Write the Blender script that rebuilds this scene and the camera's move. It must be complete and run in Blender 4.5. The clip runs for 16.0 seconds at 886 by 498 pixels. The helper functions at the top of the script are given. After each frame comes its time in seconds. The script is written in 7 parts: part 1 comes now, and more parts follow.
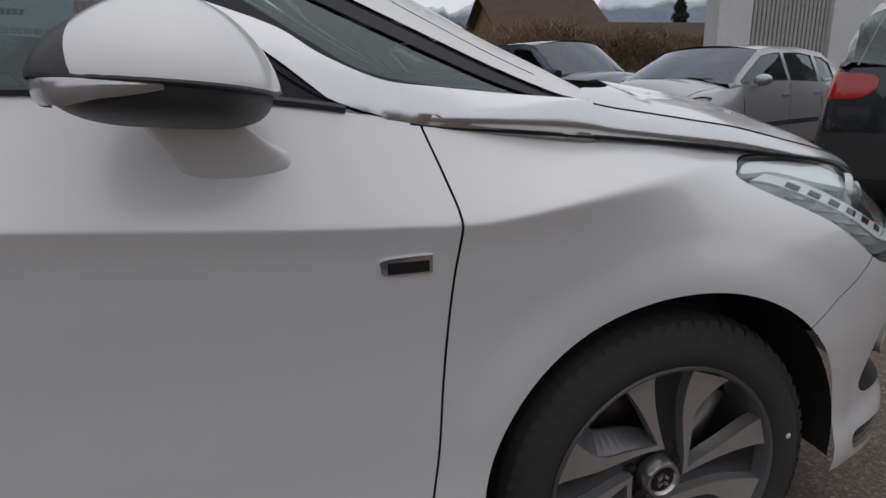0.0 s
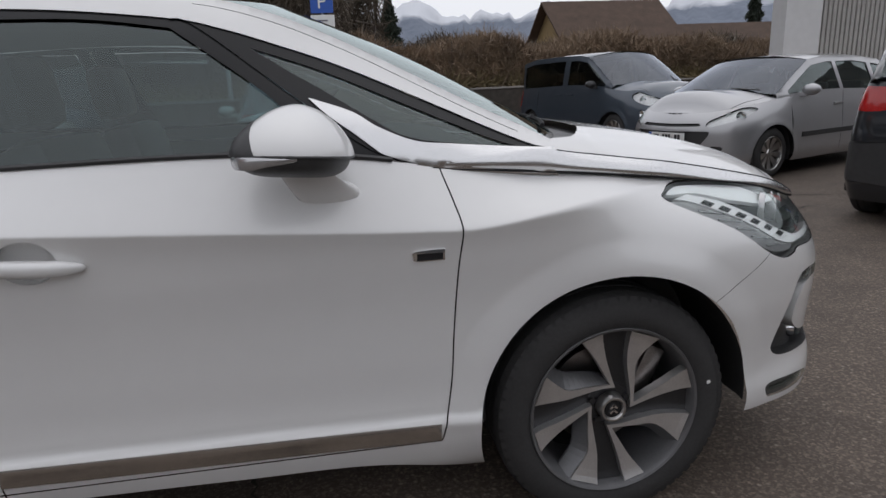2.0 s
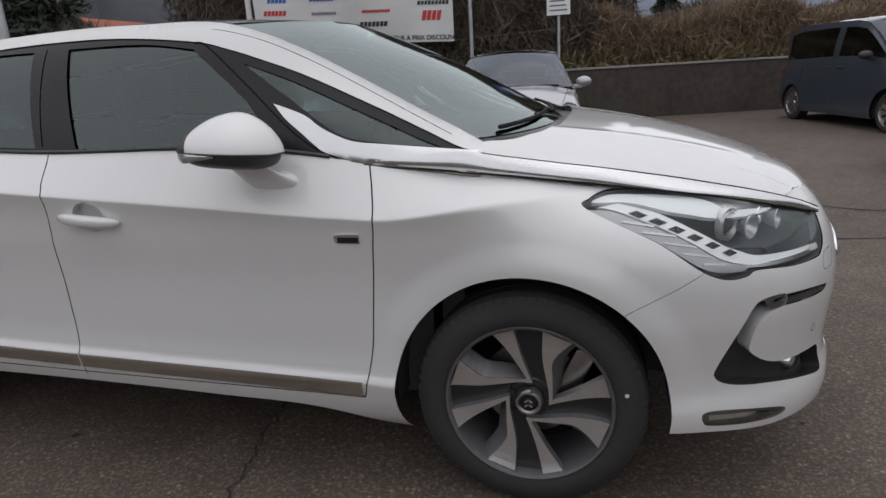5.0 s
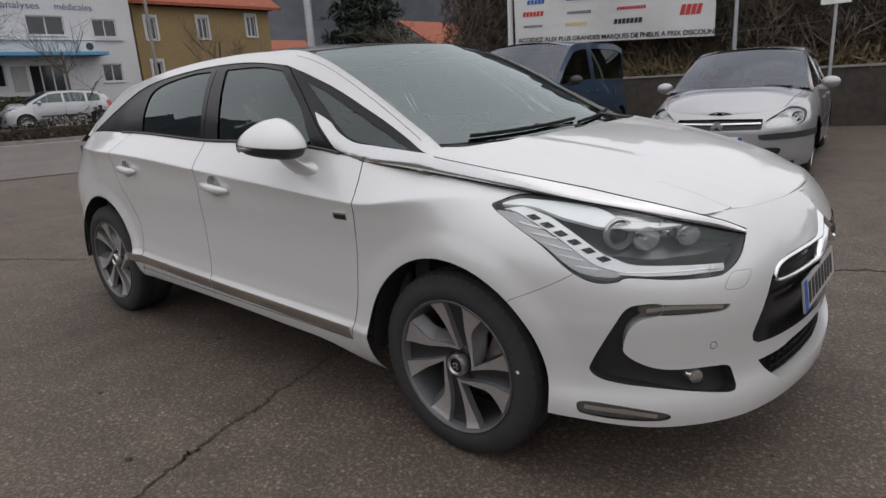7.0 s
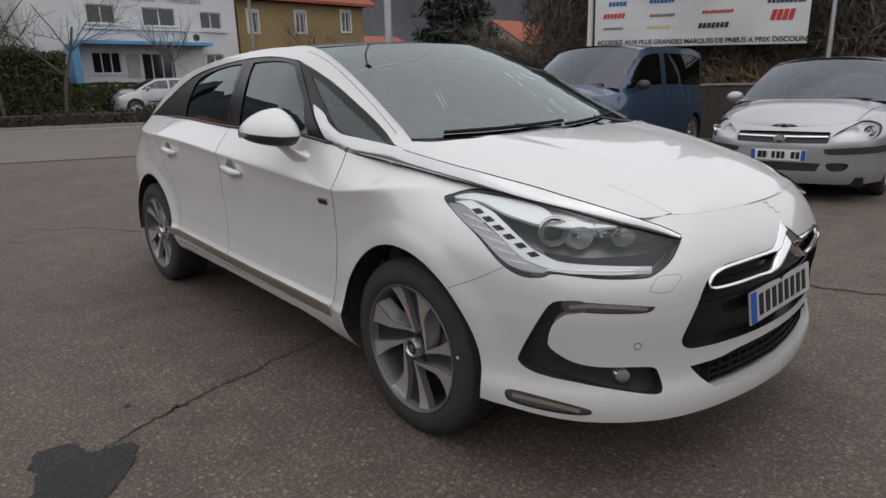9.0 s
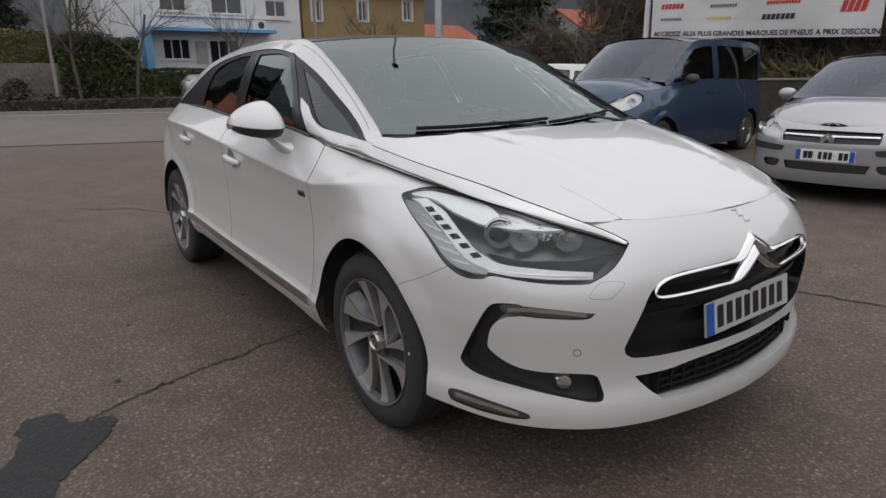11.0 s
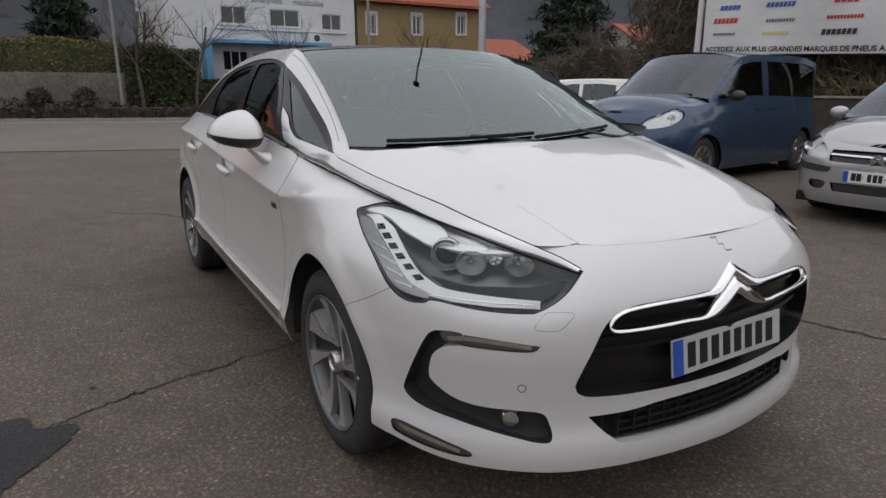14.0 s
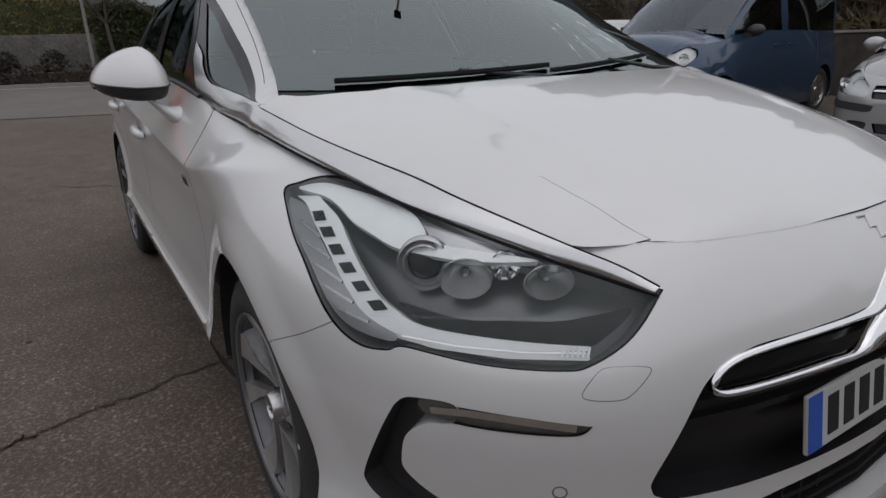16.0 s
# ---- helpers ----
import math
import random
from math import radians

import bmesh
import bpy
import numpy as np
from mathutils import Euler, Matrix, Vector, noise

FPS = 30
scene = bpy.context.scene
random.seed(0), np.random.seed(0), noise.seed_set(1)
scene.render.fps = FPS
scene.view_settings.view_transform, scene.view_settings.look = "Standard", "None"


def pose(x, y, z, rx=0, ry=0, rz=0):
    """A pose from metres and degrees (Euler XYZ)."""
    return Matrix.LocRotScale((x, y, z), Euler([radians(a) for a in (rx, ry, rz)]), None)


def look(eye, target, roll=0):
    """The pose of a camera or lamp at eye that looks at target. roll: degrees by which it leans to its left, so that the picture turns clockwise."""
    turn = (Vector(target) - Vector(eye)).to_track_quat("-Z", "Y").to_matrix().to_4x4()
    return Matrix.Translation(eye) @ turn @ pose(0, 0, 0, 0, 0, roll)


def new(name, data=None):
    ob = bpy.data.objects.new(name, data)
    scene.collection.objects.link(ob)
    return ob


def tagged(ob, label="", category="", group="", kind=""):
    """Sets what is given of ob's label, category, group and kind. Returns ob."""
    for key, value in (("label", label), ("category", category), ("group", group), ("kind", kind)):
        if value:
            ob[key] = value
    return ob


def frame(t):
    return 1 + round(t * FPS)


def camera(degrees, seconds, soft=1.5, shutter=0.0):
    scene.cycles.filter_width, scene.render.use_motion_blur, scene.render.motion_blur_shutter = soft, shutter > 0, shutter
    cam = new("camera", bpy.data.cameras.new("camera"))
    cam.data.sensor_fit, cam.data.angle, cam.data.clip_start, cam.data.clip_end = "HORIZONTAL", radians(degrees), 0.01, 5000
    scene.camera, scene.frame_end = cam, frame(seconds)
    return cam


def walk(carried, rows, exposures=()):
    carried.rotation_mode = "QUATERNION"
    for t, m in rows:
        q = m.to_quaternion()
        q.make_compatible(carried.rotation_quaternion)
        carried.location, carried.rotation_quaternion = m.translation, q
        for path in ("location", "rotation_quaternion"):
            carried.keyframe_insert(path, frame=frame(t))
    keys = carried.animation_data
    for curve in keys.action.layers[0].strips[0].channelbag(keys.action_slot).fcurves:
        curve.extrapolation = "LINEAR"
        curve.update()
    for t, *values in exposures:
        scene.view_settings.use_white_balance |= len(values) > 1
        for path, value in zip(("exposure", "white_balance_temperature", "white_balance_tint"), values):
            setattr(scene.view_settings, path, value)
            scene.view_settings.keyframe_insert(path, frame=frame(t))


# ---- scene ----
from mathutils.geometry import delaunay_2d_cdt

cam = camera(71.1, 16.0)

PATH = [
    (0, (-0.683, -1.754, 1.089), (-0.150, 0.095, 0.556), -1.1),
    (0.5, (-0.676, -2.013, 1.177), (-0.181, -0.173, 0.571), -0.9),
    (1, (-0.690, -2.252, 1.200), (-0.291, -0.376, 0.634), -1.3),
    (1.5, (-0.719, -2.298, 1.204), (-0.350, -0.405, 0.675), -1.7),
    (2, (-0.705, -2.311, 1.213), (-0.373, -0.406, 0.704), -2.5),
    (2.5, (-0.657, -2.382, 1.214), (-0.434, -0.471, 0.669), -2.9),
    (3, (-0.567, -2.463, 1.242), (-0.506, -0.536, 0.710), -4.2),
    (3.5, (-0.405, -2.470, 1.239), (-0.452, -0.551, 0.680), -2.8),
    (4, (-0.252, -2.496, 1.263), (-0.409, -0.585, 0.694), -3.6),
    (6.5, (1.038, -2.404, 1.272), (-0.062, -0.822, 0.735), -2.6),
    (7, (1.27, -2.385, 1.289), (0.011, -0.922, 0.766), -3.5),
    (7.5, (1.41, -2.312, 1.27), (0.065, -0.929, 0.742), -1.4),
    (8, (1.517, -2.246, 1.279), (0.116, -0.924, 0.743), -2.6),
    (8.5, (1.627, -2.198, 1.276), (0.19, -0.902, 0.768), -1.5),
    (9, (1.661, -2.185, 1.269), (0.215, -0.903, 0.754), -1.5),
    (11.5, (1.913, -1.842, 1.292), (0.317, -0.76, 0.761), -0.4),
    (12, (1.923, -1.784, 1.291), (0.293, -0.744, 0.78), -0.3),
    (12.5, (1.928, -1.768, 1.293), (0.285, -0.747, 0.783), -0.7),
    (13, (1.942, -1.761, 1.297), (0.299, -0.732, 0.805), -1.0),
    (13.5, (1.991, -1.681, 1.292), (0.337, -0.663, 0.817), -0.5),
    (14, (1.945, -1.6, 1.278), (0.289, -0.597, 0.775), -0.0),
    (14.5, (1.751, -1.52, 1.253), (0.146, -0.451, 0.722), -1.2),
    (15, (1.592, -1.43, 1.242), (0.016, -0.343, 0.663), -0.9),
    (15.5, (1.466, -1.297, 1.209), (-0.155, -0.303, 0.589), -1.3),
    (16, (1.36, -1.205, 1.177), (-0.255, -0.211, 0.54), -1.9),
]
walk(cam, [(t, look(eye, target, roll)) for t, eye, target, roll in PATH],
     [(0.0, -0.46, 6500, 10), (0.6, -0.24, 6500, 10), (2.0, -0.20, 6500, 10), (4.2, -0.17, 6530, 10), (6.5, -0.06, 6670, 10), (9.2, -0.05, 6690, 10), (13.0, -0.09, 6700, 10), (14.0, -0.14, 6660, 10), (15.0, -0.33, 6600, 10), (16.0, -0.50, 6540, 10)])
# ---- light ----
world = bpy.data.worlds.new("overcast_sky")
scene.world = world
world.use_nodes = True
nt = world.node_tree
sky = nt.nodes.new("ShaderNodeTexSky")
sky.sky_type, sky.sun_disc = "NISHITA", False
sky.sun_elevation, sky.sun_rotation = radians(75), radians(59)
sky.air_density, sky.dust_density = 1.0, 1.0
grey = nt.nodes.new("ShaderNodeHueSaturation")
grey.inputs["Saturation"].default_value = 0.22
nt.links.new(sky.outputs[0], grey.inputs["Color"])
nt.links.new(grey.outputs[0], nt.nodes["Background"].inputs[0])
nt.nodes["Background"].inputs[1].default_value = 0.05
# the even cloud cover over the whole sky
cloud, both_skies = nt.nodes.new("ShaderNodeBackground"), nt.nodes.new("ShaderNodeAddShader")
cloud.inputs[0].default_value = (0.975, 0.985, 1.06, 1)
# an overcast sky is brighter overhead than at the horizon
way, up, rise = nt.nodes.new("ShaderNodeTexCoord"), nt.nodes.new("ShaderNodeSeparateXYZ"), nt.nodes.new("ShaderNodeMapRange")
rise.inputs["To Min"].default_value, rise.inputs["To Max"].default_value = 0.69, 0.85
nt.links.new(way.outputs["Generated"], up.inputs[0])
nt.links.new(up.outputs["Z"], rise.inputs["Value"])
nt.links.new(rise.outputs[0], cloud.inputs[1])
nt.links.new(nt.nodes["Background"].outputs[0], both_skies.inputs[0])
nt.links.new(cloud.outputs[0], both_skies.inputs[1])
nt.links.new(both_skies.outputs[0], nt.nodes["World Output"].inputs["Surface"])

sun = new("sun", bpy.data.lights.new("sun", "SUN"))
sun.data.energy, sun.data.angle, sun.data.color = 0.25, radians(70), (1.0, 0.97, 0.93)
sun.matrix_world = look((9, 5.4, 39), (0, 0, 0))


# ---- materials ----
def mat(name, color, rough=0.5, metal=0.0, coat=0.0, spec=0.5, vary=0.0, scale=8.0, bump=0.0, bscale=60.0, color2=None, detail=6.0, by_object=0.0):
    """A surface with colour variation at two scales and fine relief."""
    m = bpy.data.materials.new(name)
    m.use_nodes = True
    n, l = m.node_tree.nodes, m.node_tree.links
    b = n["Principled BSDF"]
    b.inputs["Base Color"].default_value = (*color, 1)
    b.inputs["Roughness"].default_value, b.inputs["Metallic"].default_value = rough, metal
    b.inputs["Coat Weight"].default_value, b.inputs["Coat Roughness"].default_value = coat, 0.04
    b.inputs["Specular IOR Level"].default_value = spec
    co = n.new("ShaderNodeTexCoord")
    if vary or color2:
        t1, t2 = n.new("ShaderNodeTexNoise"), n.new("ShaderNodeTexNoise")
        t1.inputs["Scale"].default_value, t2.inputs["Scale"].default_value = scale, scale * 7.3
        t1.inputs["Detail"].default_value = t2.inputs["Detail"].default_value = detail
        add = n.new("ShaderNodeMath")
        add.operation = "ADD"
        for i, t in enumerate((t1, t2)):
            l.new(co.outputs["Object"], t.inputs["Vector"])
            l.new(t.outputs["Fac"], add.inputs[i])
        fac = add.outputs[0]
        if by_object:
            info, mul = n.new("ShaderNodeObjectInfo"), n.new("ShaderNodeMath")
            mul.operation, mul.inputs[1].default_value, = "MULTIPLY_ADD", by_object
            l.new(info.outputs["Random"], mul.inputs[0])
            l.new(fac, mul.inputs[2])
            fac = mul.outputs[0]
        ramp = n.new("ShaderNodeMapRange")
        ramp.inputs["From Min"].default_value, ramp.inputs["From Max"].default_value = 0.65, 1.35 + by_object
        l.new(fac, ramp.inputs["Value"])
        mix = n.new("ShaderNodeMix")
        mix.data_type = "RGBA"
        c2 = color2 or tuple(min(1, c * (1 + vary)) for c in color)
        c1 = color if color2 else tuple(c * (1 - vary) for c in color)
        mix.inputs["A"].default_value, mix.inputs["B"].default_value = (*c1, 1), (*c2, 1)
        l.new(ramp.outputs[0], mix.inputs["Factor"])
        l.new(mix.outputs["Result"], b.inputs["Base Color"])
    if bump:
        t3, bp = n.new("ShaderNodeTexNoise"), n.new("ShaderNodeBump")
        t3.inputs["Scale"].default_value, t3.inputs["Detail"].default_value = bscale, 8
        bp.inputs["Strength"].default_value, bp.inputs["Distance"].default_value = bump, 0.01
        l.new(co.outputs["Object"], t3.inputs["Vector"])
        l.new(t3.outputs["Fac"], bp.inputs["Height"])
        l.new(bp.outputs[0], b.inputs["Normal"])
    return m


def glass(name, tint, clear=0.9, rough=0.0, ior=1.78, sheen=(0.90, 1.0, 0.985)):
    """Thin glass: tinted and clear straight on, glossy by Fresnel."""
    m = bpy.data.materials.new(name)
    m.use_nodes = True
    n, l = m.node_tree.nodes, m.node_tree.links
    n.remove(n["Principled BSDF"])
    tr, gl, mx, fr = n.new("ShaderNodeBsdfTransparent"), n.new("ShaderNodeBsdfGlossy"), n.new("ShaderNodeMixShader"), n.new("ShaderNodeFresnel")
    tr.inputs["Color"].default_value = (*(t * clear for t in tint), 1)
    gl.inputs["Roughness"].default_value, gl.inputs["Color"].default_value = rough, (*sheen, 1)
    fr.inputs["IOR"].default_value = ior
    l.new(fr.outputs[0], mx.inputs[0])
    l.new(tr.outputs[0], mx.inputs[1])
    l.new(gl.outputs[0], mx.inputs[2])
    l.new(mx.outputs[0], n["Material Output"].inputs["Surface"])
    return m


PAINT = mat("pearl_white_paint", (0.715, 0.712, 0.704), 0.42, 0.16, 1.0, vary=0.012, scale=3)
SEAM = mat("seam_black", (0.017, 0.017, 0.018), 0.8, spec=0.15)
TRIM = mat("black_plastic", (0.034, 0.034, 0.035), 0.45, vary=0.2, scale=20, bump=0.1, bscale=400)
GLOSS = mat("piano_black", (0.015, 0.015, 0.016), 0.22, 0, 0, 0.28)
CHROME = mat("chrome", (0.86, 0.86, 0.865), 0.07, 1.0, vary=0.03, scale=5)
SATIN = mat("satin_metal", (0.62, 0.61, 0.60), 0.30, 1.0, vary=0.05, scale=30)
RUBBER = mat("tyre_rubber", (0.034, 0.033, 0.033), 0.85, vary=0.2, scale=14, bump=0.15, bscale=250)
ALLOY = mat("machined_alloy", (0.70, 0.695, 0.69), 0.36, 0.88, vary=0.08, scale=25)
DARKALLOY = mat("dark_alloy", (0.05, 0.05, 0.052), 0.4, 0.6, vary=0.1, scale=25)
DISC = mat("brake_steel", (0.30, 0.28, 0.27), 0.38, 1.0, vary=0.2, scale=30)
SCREEN = glass("windscreen_glass", (0.66, 0.82, 0.79), 0.80, ior=2.6)
SIDEGLASS = glass("side_glass", (0.56, 0.74, 0.74), 0.72, ior=1.85)
# blue of the mirrored sky is put into this glass's tint and sheen
SALOONGLASS = glass("sky_blue_screen", (0.55, 0.60, 0.72), 0.6, ior=1.85, sheen=(0.86, 0.91, 1.0))
TINTGLASS = glass("privacy_glass", (0.5, 0.55, 0.56), 0.45)
LENS = glass("clear_lens", (0.98, 0.985, 0.985), 0.99, ior=1.36)
CABIN = mat("cabin_trim", (0.065, 0.067, 0.068), 0.75, vary=0.2, scale=10)
LEATHER = mat("dark_leather", (0.035, 0.035, 0.036), 0.6, vary=0.25, scale=9)
WHITE = mat("white_plate", (0.78, 0.78, 0.76), 0.4, vary=0.04, scale=12)
BLUE = mat("blue_band", (0.02, 0.09, 0.42), 0.4, vary=0.08, scale=20)
INK = mat("black_ink", (0.012, 0.012, 0.014), 0.45)
REDLAMP = mat("red_lamp", (0.42, 0.012, 0.010), 0.15, 0, 0.8, vary=0.1, scale=30)
LAMPGREY = mat("lamp_grey", (0.56, 0.56, 0.565), 0.22, 0.7, vary=0.08, scale=30)

LAMPDARK = mat("lamp_dark", (0.17, 0.17, 0.175), 0.30, 0.5, vary=0.1, scale=30)
LAMPSMOKE = mat("lamp_smoke", (0.20, 0.195, 0.19), 0.25, 0.5, vary=0.25, scale=40)
LAMPWHITE = mat("lamp_silver", (0.92, 0.92, 0.92), 0.25, 0.1, vary=0.04, scale=30)


# ---- building helpers ----
def mesh_ob(name, verts, faces, material, parent=None, label="", smooth=True, normals=None):
    me = bpy.data.meshes.new(name)
    me.from_pydata([tuple(map(float, v)) for v in verts], [], [tuple(map(int, f)) for f in faces])
    me.materials.append(material)
    if smooth:
        me.polygons.foreach_set("use_smooth", [True] * len(me.polygons))
    if normals is not None:
        me.normals_split_custom_set_from_vertices([tuple(map(float, v)) for v in normals])
    me.update()
    ob = new(name, me)
    ob.parent = parent
    if label:
        tagged(ob, label)
    return ob


def part(name, bm, material, parent=None, label="", smooth=False, angle=35):
    """Link a bmesh as one mesh object under a thing or a part."""
    me = bpy.data.meshes.new(name)
    bm.to_mesh(me)
    bm.free()
    me.materials.append(material)
    if smooth:
        me.polygons.foreach_set("use_smooth", [True] * len(me.polygons))
        me.set_sharp_from_angle(angle=radians(angle))
    ob = new(name, me)
    ob.parent = parent
    if label:
        tagged(ob, label)
    return ob


def thing(name, label, category, group="", kind=""):
    return tagged(new(name), label, category, group, kind)


def block(bm, x0, x1, y0, y1, z0, z1, bevel=0.0, m=None):
    r = bmesh.ops.create_cube(bm, size=1, matrix=(m or Matrix()) @ Matrix.LocRotScale(((x0 + x1) / 2, (y0 + y1) / 2, (z0 + z1) / 2), None, (x1 - x0, y1 - y0, z1 - z0)))
    if bevel:
        es = list({e for v in r["verts"] for e in v.link_edges})
        bmesh.ops.bevel(bm, geom=es, offset=bevel, segments=2, profile=0.6, affect="EDGES")
    return bm


def boxed(x0, x1, y0, y1, z0, z1, bevel=0.0, m=None):
    return block(bmesh.new(), x0, x1, y0, y1, z0, z1, bevel, m)


def lathe(profile, n=48, axis="y", centre=(0, 0, 0), turn=0.0):
    """A turned body: profile of (radius, along the axis)."""
    bm = bmesh.new()
    rings = []
    for k in range(n):
        a = turn + 2 * math.pi * k / n
        row = []
        for r, h in profile:
            p = (r * math.cos(a), h, r * math.sin(a)) if axis == "y" else (r * math.cos(a), r * math.sin(a), h) if axis == "z" else (h, r * math.cos(a), r * math.sin(a))
            row.append(bm.verts.new([p[i] + centre[i] for i in range(3)]))
        rings.append(row)
    for k in range(n):
        a, b = rings[k], rings[(k + 1) % n]
        for i in range(len(profile) - 1):
            bm.faces.new((a[i], a[i + 1], b[i + 1], b[i]))
    bmesh.ops.remove_doubles(bm, verts=bm.verts, dist=1e-6)
    bmesh.ops.recalc_face_normals(bm, faces=bm.faces)
    return bm


def tube(points, radius, n=8, bm=None, taper=1.0, cap=True):
    """A round bar along points."""
    bm = bm or bmesh.new()
    pts = [Vector(p) for p in points]
    rings = []
    for i, p in enumerate(pts):
        d = (pts[min(i + 1, len(pts) - 1)] - pts[max(i - 1, 0)]).normalized()
        a = d.orthogonal().normalized() if not rings else (prev - d * prev.dot(d)).normalized()
        prev = a
        b = d.cross(a)
        r = radius * (1 + (taper - 1) * i / max(len(pts) - 1, 1))
        rings.append([bm.verts.new(p + r * (math.cos(2 * math.pi * k / n) * a + math.sin(2 * math.pi * k / n) * b)) for k in range(n)])
    for q, w in zip(rings, rings[1:]):
        for k in range(n):
            bm.faces.new((q[k], q[(k + 1) % n], w[(k + 1) % n], w[k]))
    if cap:
        bm.faces.new(rings[0][::-1])
        bm.faces.new(rings[-1])
    return bm


def smooth_loop(pts, n=6, closed=True):
    """More points along a rounded line through the given ones (Catmull-Rom); a point given twice stays sharp."""
    p = np.array(pts, float)
    m = len(p)
    out = []
    for i in range(m if closed else m - 1):
        g = lambda k: p[k % m] if closed else p[min(max(k, 0), m - 1)]
        a, b, c, d = g(i - 1), g(i), g(i + 1), g(i + 2)
        if np.allclose(b, c):
            continue
        t = np.linspace(0, 1, n, endpoint=False)[:, None]
        out.append(0.5 * (2 * b + (c - a) * t + (2 * a - 5 * b + 4 * c - d) * t ** 2 + (3 * b - a - 3 * c + d) * t ** 3))
    if not closed:
        out.append(p[-1:])
    return np.concatenate(out)


def strip(line, w):
    """The loop round a line, w wide."""
    p = np.array(line, float)
    d = np.gradient(p, axis=0)
    d /= np.linalg.norm(d, axis=1)[:, None] + 1e-9
    o = np.stack([-d[:, 1], d[:, 0]], 1) * w / 2
    return np.concatenate([p + o, (p - o)[::-1]])


def inside(loop, q):
    a, b = np.asarray(loop, float), np.roll(np.asarray(loop, float), -1, 0)
    x, y = q[:, 0][:, None], q[:, 1][:, None]
    with np.errstate(divide="ignore", invalid="ignore"):
        hit = ((a[:, 1] > y) != (b[:, 1] > y)) & (x < (b[:, 0] - a[:, 0]) * (y - a[:, 1]) / (b[:, 1] - a[:, 1]) + a[:, 0])
    return hit.sum(1) % 2 == 1


def cut_sheet(outer, loops, grid):
    """Triangulate the inside of outer, with every loop as edges. Returns points, triangles and the name of the last loop round each triangle."""
    pts, edges = [], []
    for loop in [outer] + [l for _, l in loops]:
        k, n = len(pts), len(loop)
        pts += [tuple(p) for p in loop]
        edges += [(k + i, k + (i + 1) % n) for i in range(n)]
    grid = grid[inside(outer, grid)]
    pts += [tuple(p) for p in grid]
    v, _, f, _, _, _ = delaunay_2d_cdt([Vector(p) for p in pts], edges, [], 0, 1e-5)
    v = np.array([tuple(p) for p in v])
    f = np.array([t for t in f])
    c = v[f].mean(1)
    names = np.array(["body"] * len(f), dtype=object)
    names[~inside(outer, c)] = ""
    for name, loop in loops:
        names[inside(loop, c) & (names != "")] = name
    return v, f, names


OUTWARD = {}


def normals_of(F, a, b, e=2e-3):
    n = np.cross(F(a + e, b) - F(a - e, b), F(a, b + e) - F(a, b - e)) * OUTWARD.get(F, 1)
    return n / (np.linalg.norm(n, axis=-1)[:, None] + 1e-12)


def sheet_part(name, F, sheet, want, material, parent, side=-1, inset=0.0, label="", both=False):
    """The triangles of the wanted names of a cut sheet, laid on the surface F, as one mesh; side -1: the car's right."""
    v, f, names = sheet
    sel = f[np.isin(names, want)]
    if not len(sel):
        return None
    used, inv = np.unique(sel, return_inverse=True)
    sel = inv.reshape(-1, 3)
    a, b = v[used, 0], v[used, 1]
    n = normals_of(F, a, b)
    p = F(a, b) - n * inset
    V, N, T = [], [], []
    for s in ((-1, 1) if both else (side,)):
        m = np.array([1, s, 1])
        # turn every triangle so that it faces along the normal
        q, nn = p * m, n * m
        g = np.cross(q[sel[:, 1]] - q[sel[:, 0]], q[sel[:, 2]] - q[sel[:, 0]])
        bad = (g * nn[sel[:, 0]]).sum(1) < 0
        t = sel.copy()
        t[bad] = t[bad][:, ::-1]
        T.append(t + sum(len(k) for k in V))
        V.append(q)
        N.append(nn)
    return mesh_ob(name, np.concatenate(V), np.concatenate(T), material, parent, label, normals=np.concatenate(N))
# ---- smooth curves ----
def spl(xs, ys):
    """A smooth curve through a few control values."""
    xs, ys = np.array(xs, float), np.array(ys, float)
    s = np.diff(ys) / np.diff(xs)
    h = np.diff(xs)
    m = np.concatenate([[s[0]], (s[:-1] * h[1:] + s[1:] * h[:-1]) / (h[1:] + h[:-1]), [s[-1]]])

    def f(x):
        x = np.clip(np.asarray(x, float), xs[0], xs[-1])
        i = np.clip(np.searchsorted(xs, x) - 1, 0, len(xs) - 2)
        d = xs[i + 1] - xs[i]
        t = (x - xs[i]) / d
        return ((1 + 2 * t) * (1 - t) ** 2 * ys[i] + t * (1 - t) ** 2 * d * m[i]
                + t * t * (3 - 2 * t) * ys[i + 1] + t * t * (t - 1) * d * m[i + 1])
    return f


def step(a, b, x):
    t = np.clip((np.asarray(x, float) - a) / (b - a), 0, 1)
    return t * t * (3 - 2 * t)


# plan of the body's widest line, from the middle of the tail round the side to the middle of the nose
PLAN_X = [-3.58, -3.56, -3.47, -3.20, -2.70, -2.10, -1.40, -0.70, -0.20, 0.10, 0.32, 0.50, 0.655, 0.76, 0.835, 0.89, 0.925, 0.945, 0.951]
PLAN_Y = [0.0, 0.35, 0.66, 0.84, 0.905, 0.915, 0.922, 0.922, 0.925, 0.925, 0.908, 0.862, 0.782, 0.685, 0.58, 0.44, 0.28, 0.12, 0.0]
_c = np.concatenate([[0], np.cumsum(np.hypot(np.diff(PLAN_X), np.diff(PLAN_Y)))])
_t = np.linspace(0, _c[-1], 3000)
_px, _py = spl(_c, PLAN_X)(_t), spl(_c, PLAN_Y)(_t)
_l = np.concatenate([[0], np.cumsum(np.hypot(np.diff(_px), np.diff(_py)))])
_l -= np.interp(0, _px[600:2500], _l[600:2500])
U0, U1 = _l[0], _l[-1]
